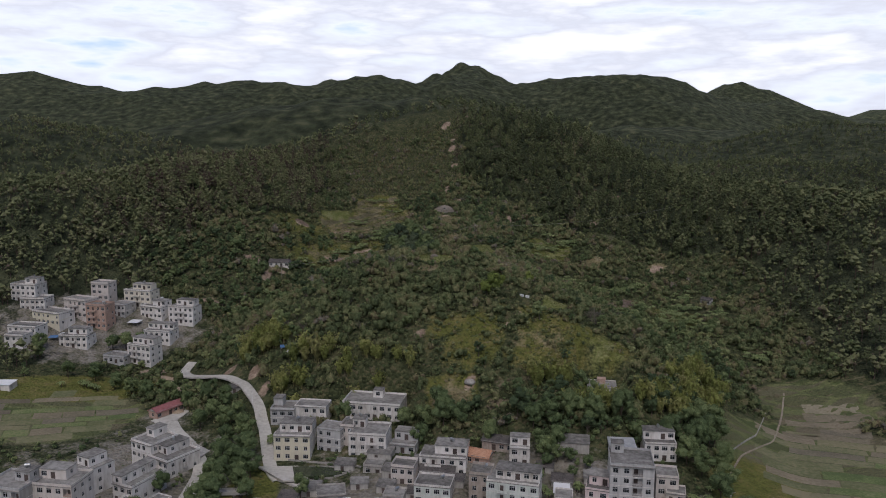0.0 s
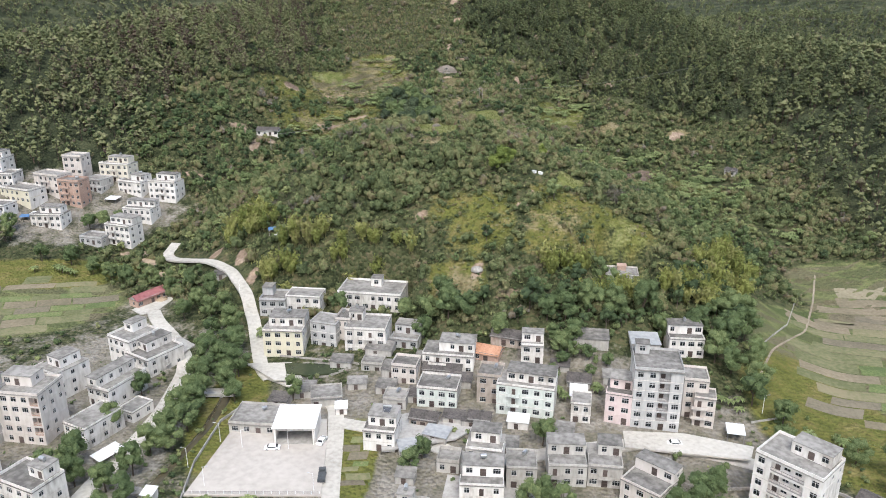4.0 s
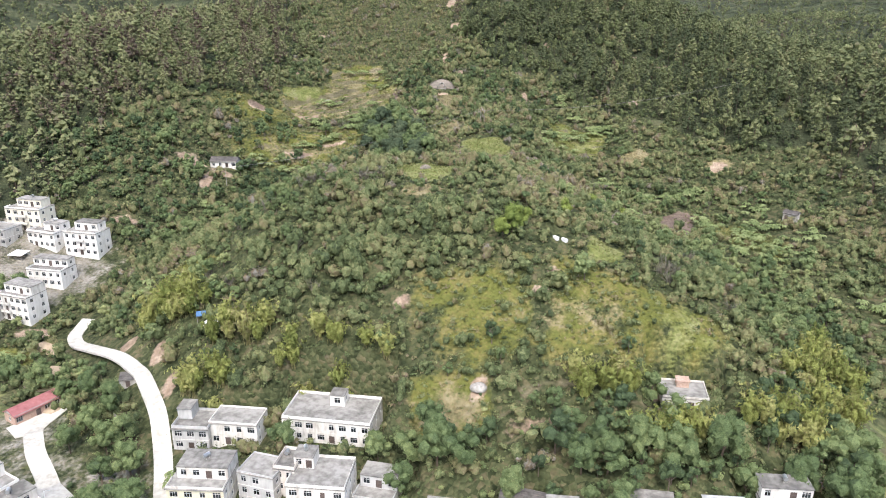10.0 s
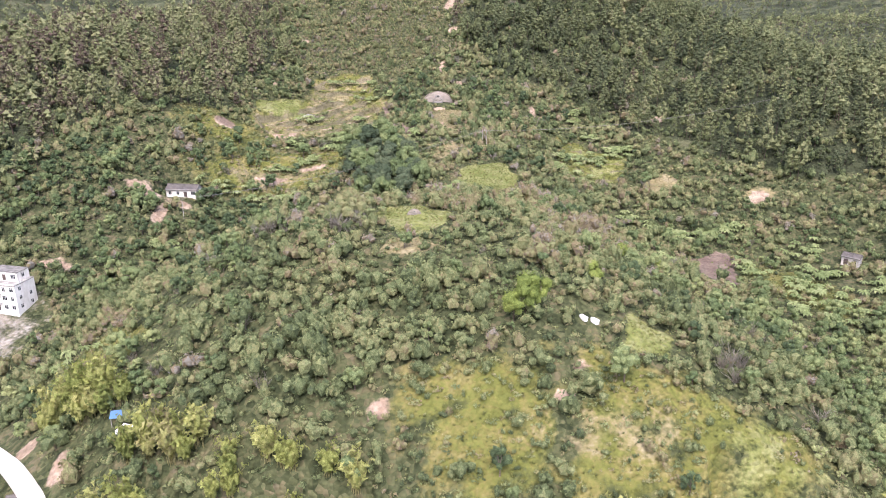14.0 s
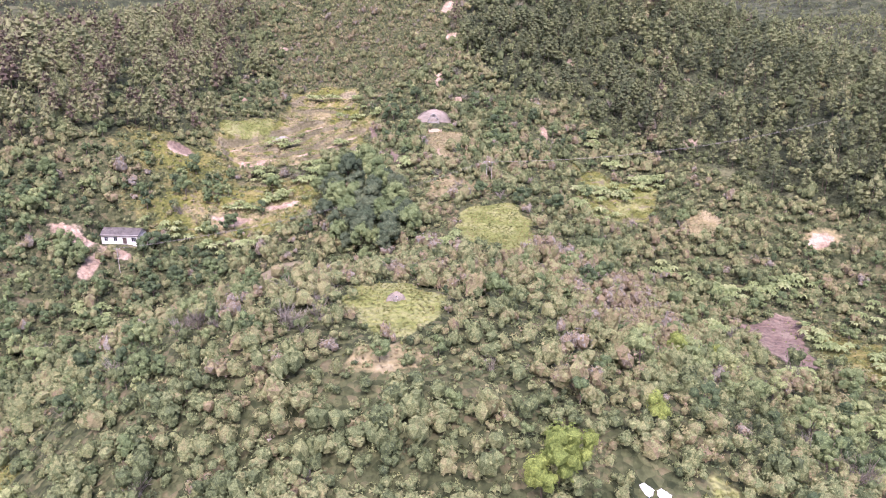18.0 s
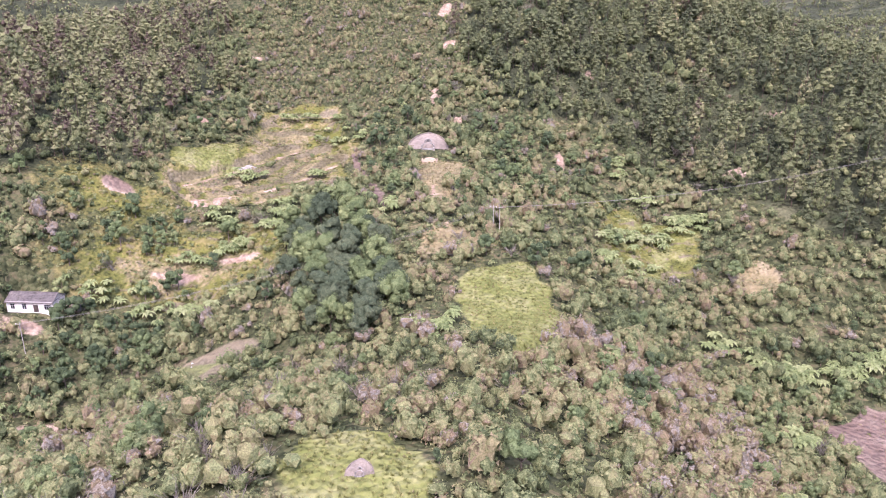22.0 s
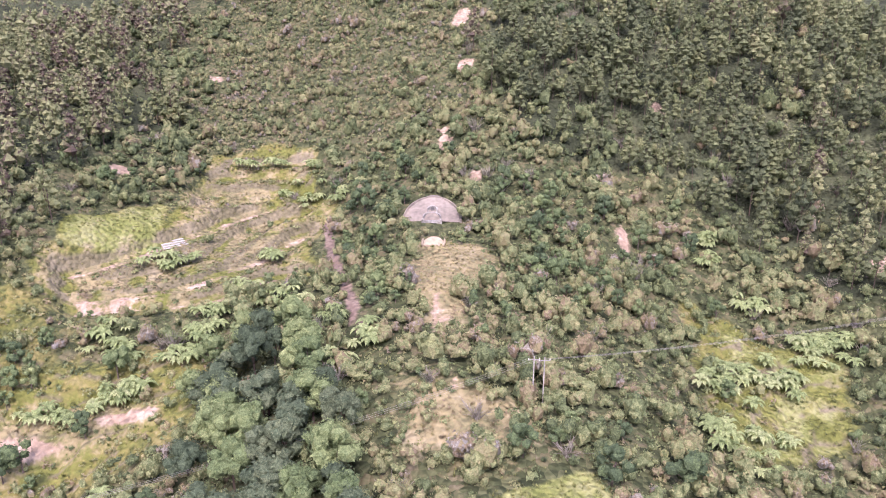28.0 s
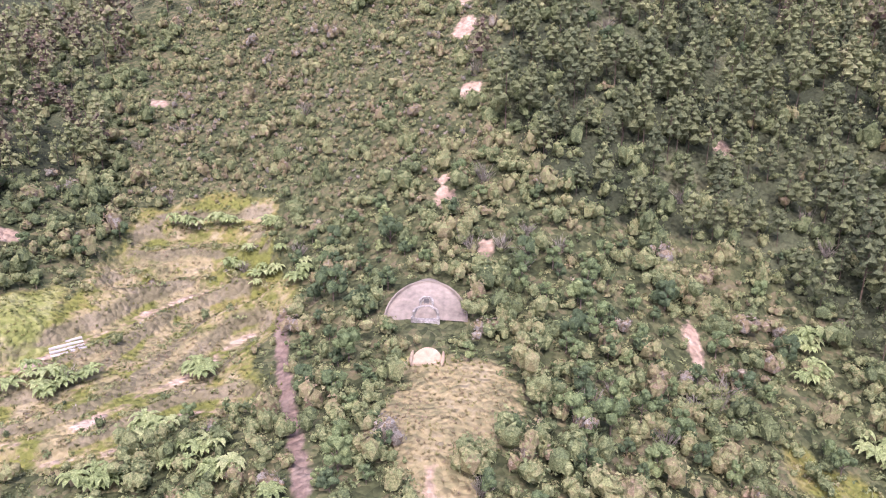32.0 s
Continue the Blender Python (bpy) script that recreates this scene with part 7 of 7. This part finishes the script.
x, y = x[keep], y[keep]
n = len(x)
red = region(x, y, RUSSET, 5)
size = rs.gamma(5, 0.47, n) * (1 - 0.5 * m["grass"][keep]) * (1 + 0.25 * waves(x, y, 40, 32)) * (1 + 0.45 * red + 0.25 * region(x, y, [(-90, 300), (-60, 330), (-10, 335), (10, 300), (-20, 290), (-60, 296)], 8))
size = np.clip(size, 0.6, 4.6) * (1 - 0.5 * region(x, y, [(-25, 337), (-2, 337), (4, 320), (-22, 318)], 4))
# darker among the pines: their shade is put into the scrub's tone
tone = 0.29 + 0.13 * waves(x, y, 46, 33) + 0.10 * waves(x, y, 17, 34) + 0.2 * red - 0.12 * pinewood(x, y) - 0.05 * (y < 345) + rs.normal(0, 0.12, n) + 0.3 * (rs.uniform(0, 1, n) < 0.05)
tone = np.clip(tone, 0.03, 0.68)
squash = rs.uniform(0.8, 1.45, n)
large = size > 2.0
for sel, makes, name, label in ((large, BUSHES, "tall_scrub", "tall mixed scrub of olive, green and russet bushes"), (~large, SHRUBS, "scrub", "mixed olive, green and russet scrub on the hill")):
    sow(name, makes, np.stack([x, y, land(x, y) - 0.15], -1)[sel], size[sel], squash[sel], tone[sel], M_SHRUB, label, "shrubs")

# fine dry brush up the spine, with a few darker bushes standing in it
x, y = scatter(-125, 10, 560, 700, 1.75)
m, bare = open_ground(x, y)
keep = in_view(x, y) & (rs.uniform(0, 1, len(x)) < heath(x, y) * 0.93) & (bare < 0.4)
x, y = x[keep], y[keep]
n = len(x)
tone = np.clip(0.52 + 0.12 * waves(x, y, 24, 45) + 0.1 * waves(x, y, 9, 46) + rs.normal(0, 0.16, n), 0.05, 0.86)
sow("dry_brush", SHRUBS, np.stack([x, y, land(x, y) - 0.1], -1), np.clip(rs.gamma(7, 0.15, n), 0.5, 2.2), rs.uniform(0.8, 1.5, n), tone, M_SHRUB, "low dry olive and brown brush up the ridge", "shrubs")

# low undergrowth on the lawns and between the bushes
x, y = scatter(-130, 130, 246, 600, 2.3)
m, bare = open_ground(x, y)
lawn = np.maximum(m["grass"], m["dry"] * 0.5)
keep = in_view(x, y) & (bare < 0.35) & ~on_house(x, y) & (rs.uniform(0, 1, len(x)) < 0.6 + 0.1 * lawn - 0.3 * pinewood(x, y)) & ((region(x, y, TERRACED, 1) < 0.5) | (rs.uniform(0, 1, len(x)) < 0.25))
x, y = x[keep], y[keep]
n = len(x)
# tone lowered under the pines to stand in for the shade there
tone = np.clip(0.28 + 0.16 * np.maximum(masks(x, y)["grass"], heath(x, y)) + 0.12 * waves(x, y, 30, 43) - 0.15 * pinewood(x, y) + rs.normal(0, 0.12, n), 0.03, 0.7)
sow("undergrowth", LOWS, np.stack([x, y, land(x, y) - 0.1], -1), rs.uniform(0.6, 1.5, n), rs.uniform(0.6, 1.1, n), tone, M_SHRUB, "low mixed undergrowth of fern and brush", "undergrowth")

# brush along the banks of the dry terraces
pts = np.array([(ax + (bx - ax) * f, ay + (by - ay) * f) for low, high, line in TREADS for (ax, ay), (bx, by) in zip(line, line[1:]) for f in np.arange(0, 1, 0.8 / max(1.0, math.hypot(bx - ax, by - ay)))])
pts = pts + rs.normal(0, 0.3, pts.shape) + (1.3, -2.0)
pts = pts[(rs.uniform(0, 1, len(pts)) < 0.8) & (np.minimum.reduce([nearest(pts[:, 0], pts[:, 1], line)[0] for low, high, line in TREADS]) > 1.6)]
n = len(pts)
sow("bank_brush", LOWS, np.stack([pts[:, 0], pts[:, 1], land(pts[:, 0], pts[:, 1]) - 0.15], -1), rs.uniform(0.6, 1.4, n), rs.uniform(0.5, 0.9, n), np.clip(rs.normal(0.42, 0.16, n), 0.05, 0.78), M_SHRUB, "grass and brush along the terrace banks", "undergrowth")

# bare grey thickets
x, y = scatter(-120, 120, 290, 640, 3.6)
m, bare = open_ground(x, y)
grey = np.maximum.reduce([inside(x, y, cx, cy, rx, ry, 0, 0.4) for cx, cy, rx, ry in ((-30, 350, 6, 12), (-38, 400, 6, 5), (-51, 347, 5, 6), (-82, 422, 5, 4), (-11, 376, 4, 4), (-21, 407, 4, 3), (9, 564, 5, 4), (0, 560, 4, 3), (37, 532, 4, 7), (-65, 499, 4, 3), (72, 330, 9, 5), (60, 300, 5, 5), (-36, 372, 6, 5))]) * 0.85
keep = (rs.uniform(0, 1, len(x)) < np.maximum(grey, 0.02 + 0.05 * region(x, y, RUSSET, 5))) & (bare < 0.3)
x, y = x[keep], y[keep]
n = len(x)
sow("bare_thicket", BARES, np.stack([x, y, land(x, y)], -1), rs.uniform(2.4, 4.2, n), rs.uniform(0.8, 1.1, n), np.clip(rs.normal(0.87, 0.02, n), 0, 0.9), M_SHRUB, "leafless grey-brown thickets among the scrub", "shrubs")

# broad-leaved wood in the hollows and round the village
x, y = scatter(-230, 200, 125, 640, 4.3)
m, bare = open_ground(x, y)
lu = lush(x, y)
thick = np.maximum(lu * 0.95, 0.07 - 0.06 * heath(x, y)) * (1 - 0.5 * pinewood(x, y)) * (1 - 0.9 * banana_ground(x, y))
clear = np.maximum.reduce([inside(x, y, 84, 376, 11, 16, 0, 0.2), inside(x, y, 57, 256, 9, 7, 0, 0.2), inside(x, y, -117, 449, 9, 7, 0, 0.2), inside(x, y, 147, 413, 6, 7, 0, 0.2)])
keep = in_view(x, y) & (rs.uniform(0, 1, len(x)) < thick) & (bare < 0.3) & ~on_house(x, y) & (m["grass"] < 0.85) & (clear < 0.5)
x, y = x[keep], y[keep]
n = len(x)
foot = inside(x, y, 58, 246, 62, 22, 0, 0.3)
size = np.clip(rs.gamma(9, 0.56, n), 2.6, 9.5) * (1 + 0.3 * foot) * np.where(y > 500, 0.85, 1) * np.where((x > 70) & (y > 380), 0.75, 1) * np.where((x < -40) & (y > 325) & (y < 375), 0.8, 1)
tone = np.clip(0.36 + 0.14 * waves(x, y, 45, 36) + 0.2 * inside(x, y, 110, 390, 50, 60, 0, 0.3) + 0.25 * region(x, y, [(36, 362), (84, 391), (90, 372), (72, 352), (34, 336)], 4) - 0.2 * foot - 0.12 * (y > 425) + rs.normal(0, 0.17, n), 0.03, 0.86)
sow("broadleaf_wood", TREES, np.stack([x, y, land(x, y) - 0.2], -1), size, rs.uniform(0.85, 1.1, n), tone, M_BROAD, "broad-leaved trees filling the hollows and banks", "trees")

# low greenery between the houses
x, y = scatter(-190, 160, 120, 262, 2.6)
m, bare = open_ground(x, y)
paved = np.maximum.reduce([along(x, y, r, 4.0) for r in (ROAD_NORTH, ROAD_WEST, ROAD_COURT, ROAD_EAST, ROAD_STREET, LANE_YARDS)])
court = (x > -71) & (x < -33) & (y > 164) & (y < 204)
core = np.maximum(inside(x, y, 22, 192, 62, 42, -5, 0.3), inside(x, y, -118, 200, 26, 55, 15, 0.3) * 0.8)
keep = (rs.uniform(0, 1, len(x)) < (0.5 - 0.42 * core) * np.clip(0.7 + 0.6 * waves(x, y, 22, 41), 0.1, 1)) & (paved < 0.6) & ~court & ~on_house(x, y) & (m["field"] < 0.4)
x, y = x[keep], y[keep]
n = len(x)
sow("garden_shrubs", SHRUBS, np.stack([x, y, land(x, y) - 0.1], -1), np.clip(rs.gamma(5, 0.26, n), 0.5, 2.6), rs.uniform(0.6, 1.2, n), np.clip(rs.normal(0.5, 0.2, n), 0.05, 0.85), M_BROAD, "green shrubs and weeds between the houses", "shrubs")

# dark grove on the saddle
x, y = scatter(-62, -4, 420, 502, 5.4)
keep = inside(x, y, -33, 460, 13.5, 39, 21, 0.1) > 0.5
x, y = x[keep], y[keep]
GROVE = list(zip(x, y))

# pines: on the right flank, the left hill and the east slope
x, y = scatter(-240, 240, 440, 700, 6.0)
m, bare = open_ground(x, y)
keep = in_view(x, y) & (rs.uniform(0, 1, len(x)) < pinewood(x, y) * 0.92) & (bare < 0.4)
x, y = x[keep], y[keep]
near = (x > 5) & (x < 85) & (y < 625) & (y > 545)
NEAR_PINES = list(zip(x[near], y[near]))
x, y = x[~near], y[~near]
n = len(x)
tone = np.clip(0.3 + 0.14 * waves(x, y, 50, 37) + 0.42 * (x < 0) + rs.normal(0, 0.19, n), 0.03, 0.86)
sow("pine_wood", PINES, np.stack([x, y, land(x, y) - 0.2], -1), np.clip(rs.normal(11, 2.6, n), 5, 16), rs.uniform(0.9, 1.2, n), tone, M_PINE, "open-crowned pines covering the upper slopes", "trees")

# the wood beyond the summit and on the outer flanks
fx, fy = scatter(-620, 620, 150, 1150, 11.0)
nx2, ny2 = scatter(-330, 330, 300, 700, 7.5)
bx, by = scatter(140, 900, 860, 1560, 15.0)
side = (np.abs(nx2) > 160) & (np.abs(nx2 + 8) < 0.62 * (ny2 + 25))
x, y = np.concatenate([fx, nx2[side], bx]), np.concatenate([fy, ny2[side], by])
m, bare = open_ground(x, y)
outer = np.maximum(np.clip((y - 655) / 40, 0, 1), np.clip((np.abs(x) - 168) / 15, 0, 1) * (land(x, y) > 13))
thin = inside(x, y, -30, 672, 75, 42, 0, 0.4)
keep = in_view(x, y, 0.6) & (rs.uniform(0, 1, len(x)) < outer * (0.95 - 0.8 * thin)) & ~on_house(x, y) & (bare < 0.5) & (y < 860 + 0.5 * np.abs(x) + 420 * (x > 140))
x, y = x[keep], y[keep]
n = len(x)
# tone raised, more on the left: haze over the far woods is put in
tone = np.clip(0.52 + 0.16 * waves(x, y, 90, 38) + 0.2 * (x < 0) + rs.normal(0, 0.15, n), 0.03, 0.84)
half = rs.uniform(0, 1, n) < 0.5
for sel, makes, material, name, label in ((half, FAR_TREES, M_PINE, "far_broadleaf_wood", "broad-leaved wood on the farther slopes"), (~half, FAR_PINES, M_PINE, "far_pine_wood", "pine wood on the farther slopes")):
    sow(name, makes, np.stack([x, y, land(x, y) - 0.3], -1)[sel], np.clip(rs.normal(10.5, 1.9, sel.sum()), 6, 15), rs.uniform(0.85, 1.1, sel.sum()), tone[sel], material, label, "trees")

# bamboo above the houses and along the bank
x, y = scatter(-120, 130, 236, 335, 4.0)
m, bare = open_ground(x, y)
cane = canes(x, y) * 0.95
keep = (rs.uniform(0, 1, len(x)) < cane) & (bare < 0.3) & ~on_house(x, y)
x, y = x[keep], y[keep]
n = len(x)
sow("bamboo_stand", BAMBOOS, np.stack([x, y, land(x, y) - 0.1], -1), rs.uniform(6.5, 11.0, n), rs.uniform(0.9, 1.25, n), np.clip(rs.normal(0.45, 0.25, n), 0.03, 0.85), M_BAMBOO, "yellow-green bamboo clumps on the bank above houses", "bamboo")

# long grass on the meadows and terraces
x, y = scatter(-130, 130, 243, 600, 0.85)
m, bare = open_ground(x, y)
tall = np.maximum.reduce([m["lime"], m["dry"] * 0.8, m["grass"] * 0.7])
keep = (rs.uniform(0, 1, len(x)) < tall * 0.85) & (m["earth"] < 0.35) & ~on_house(x, y) & (inside(x, y, -11, 546, 9.5, 11, 0, 0.15) < 0.3)
x, y, m = x[keep], y[keep], {k: v[keep] for k, v in m.items()}
n = len(x)
tone = np.clip(np.where(m["lime"] > 0.5, 0.42, np.where(m["dry"] > 0.6, 0.75, 0.25)) + 0.12 * waves(x, y, 12, 39) + rs.normal(0, 0.09, n), 0.02, 0.9)
sow("long_grass", TUFTS, np.stack([x, y, land(x, y) - 0.05], -1), rs.uniform(0.4, 0.85, n), rs.uniform(0.45, 0.95, n), tone, M_GRASS, "long yellow-green and straw-coloured grass", "grass")


# ---- single plants ----
def plant_meshes(makes, material):
    out = []
    for v, shade, bark in makes:
        tri = v.reshape(-1, 3, 3)
        b = bark.reshape(-1, 3)[:, 0] > 0.5
        crown_v = tri[~b].reshape(-1, 3)
        crown_me = mesh_np("crown", crown_v, np.arange(len(crown_v)).reshape(-1, 3), material, False, np.clip(0.4 + shade.reshape(-1, 3)[~b].ravel(), 0.02, 0.9))
        trunk_v = tri[b].reshape(-1, 3)
        trunk_me = mesh_np("trunk", trunk_v, np.arange(len(trunk_v)).reshape(-1, 3), M_BARK, False) if len(trunk_v) else None
        out.append((crown_me, trunk_me))
    return out


def plant(name, meshes, x, y, size, squash, label, category, group, tilt=0.0):
    crown_me, trunk_me = meshes[rs.randint(len(meshes))]
    m = pose(x, y, float(land(x, y)) - 0.05, rs.normal(0, tilt + 0.01), rs.normal(0, tilt + 0.01), rs.uniform(0, 360)) @ Matrix.Diagonal((size, size, size * squash, 1))
    root = thing(name, m, label, category, group)
    if trunk_me:
        part_of("trunk", trunk_me, None, root)
    part_of("crown", crown_me, None, root)
    return root


TREE_ME = plant_meshes([broadleaf(420, 0.028, 18) for _ in range(6)], M_BROAD)
PINE_ME = plant_meshes([pine(260, True, 15) for _ in range(8)], M_PINE)
for x, y in NEAR_PINES[:280]:
    plant("pine_tree", PINE_ME, x, y, rs.uniform(8.0, 14.5), rs.uniform(0.9, 1.2), "tall open-crowned pine on the slope", "pine", "pines on the right flank", 1.5)
DARK_ME = plant_meshes([broadleaf(420, 0.028, 18) for _ in range(5)], leafy("dark_grove_leaves", [(0.0, (0.06, 0.085, 0.055)), (0.4, (0.105, 0.14, 0.085)), (0.7, (0.175, 0.205, 0.12)), (0.9, (0.25, 0.265, 0.16)), (1.0, (0.12, 0.10, 0.08))]))
for x, y in GROVE:
    plant("dark_tree", DARK_ME if rs.uniform() < 0.65 else TREE_ME, x, y, rs.uniform(7.0, 10.5), rs.uniform(0.9, 1.1), "dense dark green tree in the saddle grove", "tree", "grove on the saddle", 2)
LIME_ME = plant_meshes([broadleaf(420, 0.028, 18) for _ in range(3)], leafy("fresh_leaves", [(0.0, (0.15, 0.20, 0.06)), (0.5, (0.26, 0.32, 0.09)), (0.9, (0.38, 0.42, 0.14)), (1.0, (0.1, 0.08, 0.05))]))
for x, y, h in ((15, 303, 9.5), (18, 305, 7.5), (12.5, 301, 7), (33, 318, 6), (48, 362, 7), (62, 372, 7), (56, 366, 6)):
    plant("bright_tree", LIME_ME, x, y, h, 1.05, "light yellow-green tree standing above the scrub", "tree", "bright trees", 2)
# village trees: x, y, height
for x, y, h in ((-88, 262, 7), (-96, 274, 7), (-82, 251, 8), (-78, 240, 9), (-73, 226, 8), (-75, 218, 7.5), (-81, 210, 9), (-83, 201, 8), (-84, 192, 7), (-85, 183, 8), (-79, 232, 8), (-70, 211, 6), (-100, 214, 6.5), (-101, 196, 6.5), (-103, 178, 8), (-99, 169, 6.5), (-107, 173, 7), (-88, 158, 5),
                (31, 221, 4.5), (35, 225, 5), (40, 224, 4.5), (45, 221, 4), (29, 231, 5), (39, 216, 3.5), (47, 212, 4), (-14, 178, 6), (-11, 183, 5), (22, 188, 6.5), (16, 163, 6.5), (20, 165, 6), (24, 161, 6), (51, 160, 7), (56, 163, 7.5), (61, 166, 6.5), (60, 158, 7), (64, 171, 6), (52, 168, 6), (-86, 222, 7), (-89, 250, 6.5), (-140, 300, 6.5), (-150, 305, 7), (-128, 296, 7), (-118, 290, 7), (-108, 284, 6.5),
                (-160, 310, 7), (-172, 316, 7), (-185, 316, 6.5), (-165, 352, 7), (-172, 350, 8), (-178, 348, 7), (-210, 338, 7.5), (-206, 330, 7), (108, 170, 6), (112, 178, 7), (104, 182, 6.5), (115, 160, 7), (88, 190, 6), (92, 200, 7), (86, 208, 8), (90, 216, 8), (84, 222, 7.5), (94, 228, 8), (-52, 212, 6), (-20, 252, 7), (-12, 250, 8), (-5, 248, 8), (-44, 254, 6.5), (30, 226, 7), (35, 230, 7.5), (26, 214, 6), (12, 236, 7), (-84, 232, 8), (-87, 240, 7.5), (-82, 222, 8), (-79, 204, 7.5), (-79, 195, 8), (-80, 186, 7), (-92, 260, 7), (-100, 268, 7), (-103, 262, 6.5), (-86, 174, 7), (-90, 167, 6.5), (-83, 163, 7), (-5, 245, 8), (1, 244, 8), (-14, 244, 7), (-7, 252, 7), (78, 240, 9), (86, 235, 9), (80, 226, 8), (94, 240, 9), (98, 250, 9), (90, 248, 9), (34, 240, 8), (42, 242, 9), (50, 240, 8), (28, 240, 7), (60, 242, 9), (66, 240, 8)):
    plant("village_tree", TREE_ME, x, y, h * 1.4, rs.uniform(0.85, 1.05), "leafy green village tree with a rounded crown", "tree", "village trees", 2)


def banana_mesh(seed):
    """Broad arching leaves on a thick stalk, of unit height."""
    r = random.Random(seed)
    bm = bmesh.new()
    for k in range(10):
        a, lift, reach = k * 0.63 + r.uniform(-0.2, 0.2), r.uniform(0.25, 0.6), r.uniform(0.4, 0.62)
        d, s = Vector((math.cos(a), math.sin(a), 0)), Vector((-math.sin(a), math.cos(a), 0))
        rows = []
        for f in (0.0, 0.25, 0.55, 0.8, 1.0):
            p = Vector((0, 0, 0.45)) + d * reach * f + Vector((0, 0, lift * (1.7 * f - 1.75 * f * f)))
            wide = (0.02, 0.085, 0.11, 0.085, 0.01)[len(rows)]
            rows.append([bm.verts.new(p + s * wide + Vector((0, 0, 0.03))), bm.verts.new(p), bm.verts.new(p - s * wide + Vector((0, 0, 0.03)))])
        for p, q in zip(rows, rows[1:]):
            for c in range(2):
                bm.faces.new((p[c], p[c + 1], q[c + 1], q[c]))
    crown_me = bpy.data.meshes.new("leaves")
    bm.to_mesh(crown_me)
    bm.free()
    crown_me.attributes.new("tint", "FLOAT", "POINT").data.foreach_set("value", [0.45] * len(crown_me.vertices))
    crown_me.materials.append(M_BANANA)
    bm = bmesh.new()
    tube(bm, (0, 0, -0.05), (0, 0, 0.5), 0.05, 0.03, 6)
    stalk_me = bpy.data.meshes.new("stalk")
    bm.to_mesh(stalk_me)
    bm.free()
    stalk_me.materials.append(M_BARK)
    return crown_me, stalk_me


BANANA_ME = [banana_mesh(k) for k in range(5)]


def banana(x, y, h):
    leaves, stalk = BANANA_ME[rs.randint(5)]
    root = thing("banana_plant", pose(x, y, float(land(x, y)) - 0.05, 0, 0, rs.uniform(0, 360)) @ Matrix.Diagonal((h, h, h, 1)), "banana plant with broad light green leaves", "banana plant", "banana plants")
    part_of("stalk", stalk, None, root)
    part_of("leaves", leaves, None, root)


for cx, cy, k, sx, sy in BANANAS:
    if cy > 330:
        continue
    for _ in range(int(k * 1.1)):
        x, y = rs.normal(cx, sx * 0.6), rs.normal(cy, sy * 0.6)
        if not on_house(np.array([x]), np.array([y]))[0]:
            banana(x, y, rs.uniform(2.9, 4.6))
# the same on the hill, past counting
grove_makes = []
for leaves, stalk in BANANA_ME:
    co = np.zeros(len(leaves.vertices) * 3)
    leaves.vertices.foreach_get("co", co)
    co = co.reshape(-1, 3)
    tri = np.array([(p.vertices[i], p.vertices[j], p.vertices[k]) for p in leaves.polygons for i, j, k in ((0, 1, 2), (0, 2, 3))])
    v = co[tri.ravel()]
    grove_makes.append((v, np.zeros(len(v)), np.zeros(len(v))))
pts = np.concatenate([np.stack([rs.normal(cx, sx * 0.7, int(k * 1.5)), rs.normal(cy, sy * 0.7, int(k * 1.5))], -1) for cx, cy, k, sx, sy in BANANAS if cy > 330])
n = len(pts)
sow("banana_grove", grove_makes, np.stack([pts[:, 0], pts[:, 1], land(pts[:, 0], pts[:, 1]) - 0.2], -1), rs.uniform(3.0, 4.8, n), rs.uniform(0.8, 1.1, n), np.clip(rs.normal(0.6, 0.15, n), 0.1, 0.85), M_BANANA, "banana plants with pale green arching leaves in clumps", "banana plants")

# ---- cloudy sky behind the far ranges ----
def sky_backdrop():
    m = bpy.data.materials.new("cloudy_sky")
    m.use_nodes = True
    nt = m.node_tree
    nt.nodes.remove(nt.nodes["Principled BSDF"])
    place = nt.nodes.new("ShaderNodeTexCoord")
    stretch = nt.nodes.new("ShaderNodeMapping")
    stretch.inputs["Scale"].default_value = (1, 1, 4.5)
    nt.links.new(place.outputs["Object"], stretch.inputs["Vector"])
    big = nt.nodes.new("ShaderNodeTexNoise")
    big.inputs["Scale"].default_value, big.inputs["Detail"].default_value, big.inputs["Roughness"].default_value = 0.0011, 7, 0.55
    nt.links.new(stretch.outputs[0], big.inputs["Vector"])
    ramp = nt.nodes.new("ShaderNodeValToRGB")
    for k, (pos, c) in enumerate(((0.30, (0.50, 0.63, 0.82)), (0.40, (0.80, 0.83, 0.88)), (0.5, (0.66, 0.67, 0.71)), (0.62, (0.93, 0.93, 0.94)))):
        e = ramp.color_ramp.elements[k] if k < 2 else ramp.color_ramp.elements.new(pos)
        e.position, e.color = pos, (*c, 1)
    nt.links.new(big.outputs[0], ramp.inputs[0])
    glow = nt.nodes.new("ShaderNodeEmission")
    glow.inputs["Strength"].default_value = SKY_GLOW
    nt.links.new(ramp.outputs[0], glow.inputs[0])
    nt.links.new(glow.outputs[0], nt.nodes["Material Output"].inputs[0])
    a = np.radians(np.linspace(20, 160, 57))
    low = np.stack([4700 * np.cos(a), 4700 * np.sin(a), np.full(57, -50.0)], -1)
    high = low + (0, 0, 2300)
    v = np.concatenate([low, high])
    k = np.arange(56)
    f = np.stack([k + 1, k, k + 57, k + 58], -1)
    return tagged(new("backdrop", mesh_np("backdrop", v, f, m)), "bright grey and white clouds with blue gaps", "sky", kind="structure")


SKY_GLOW = 3.35
sky_backdrop()
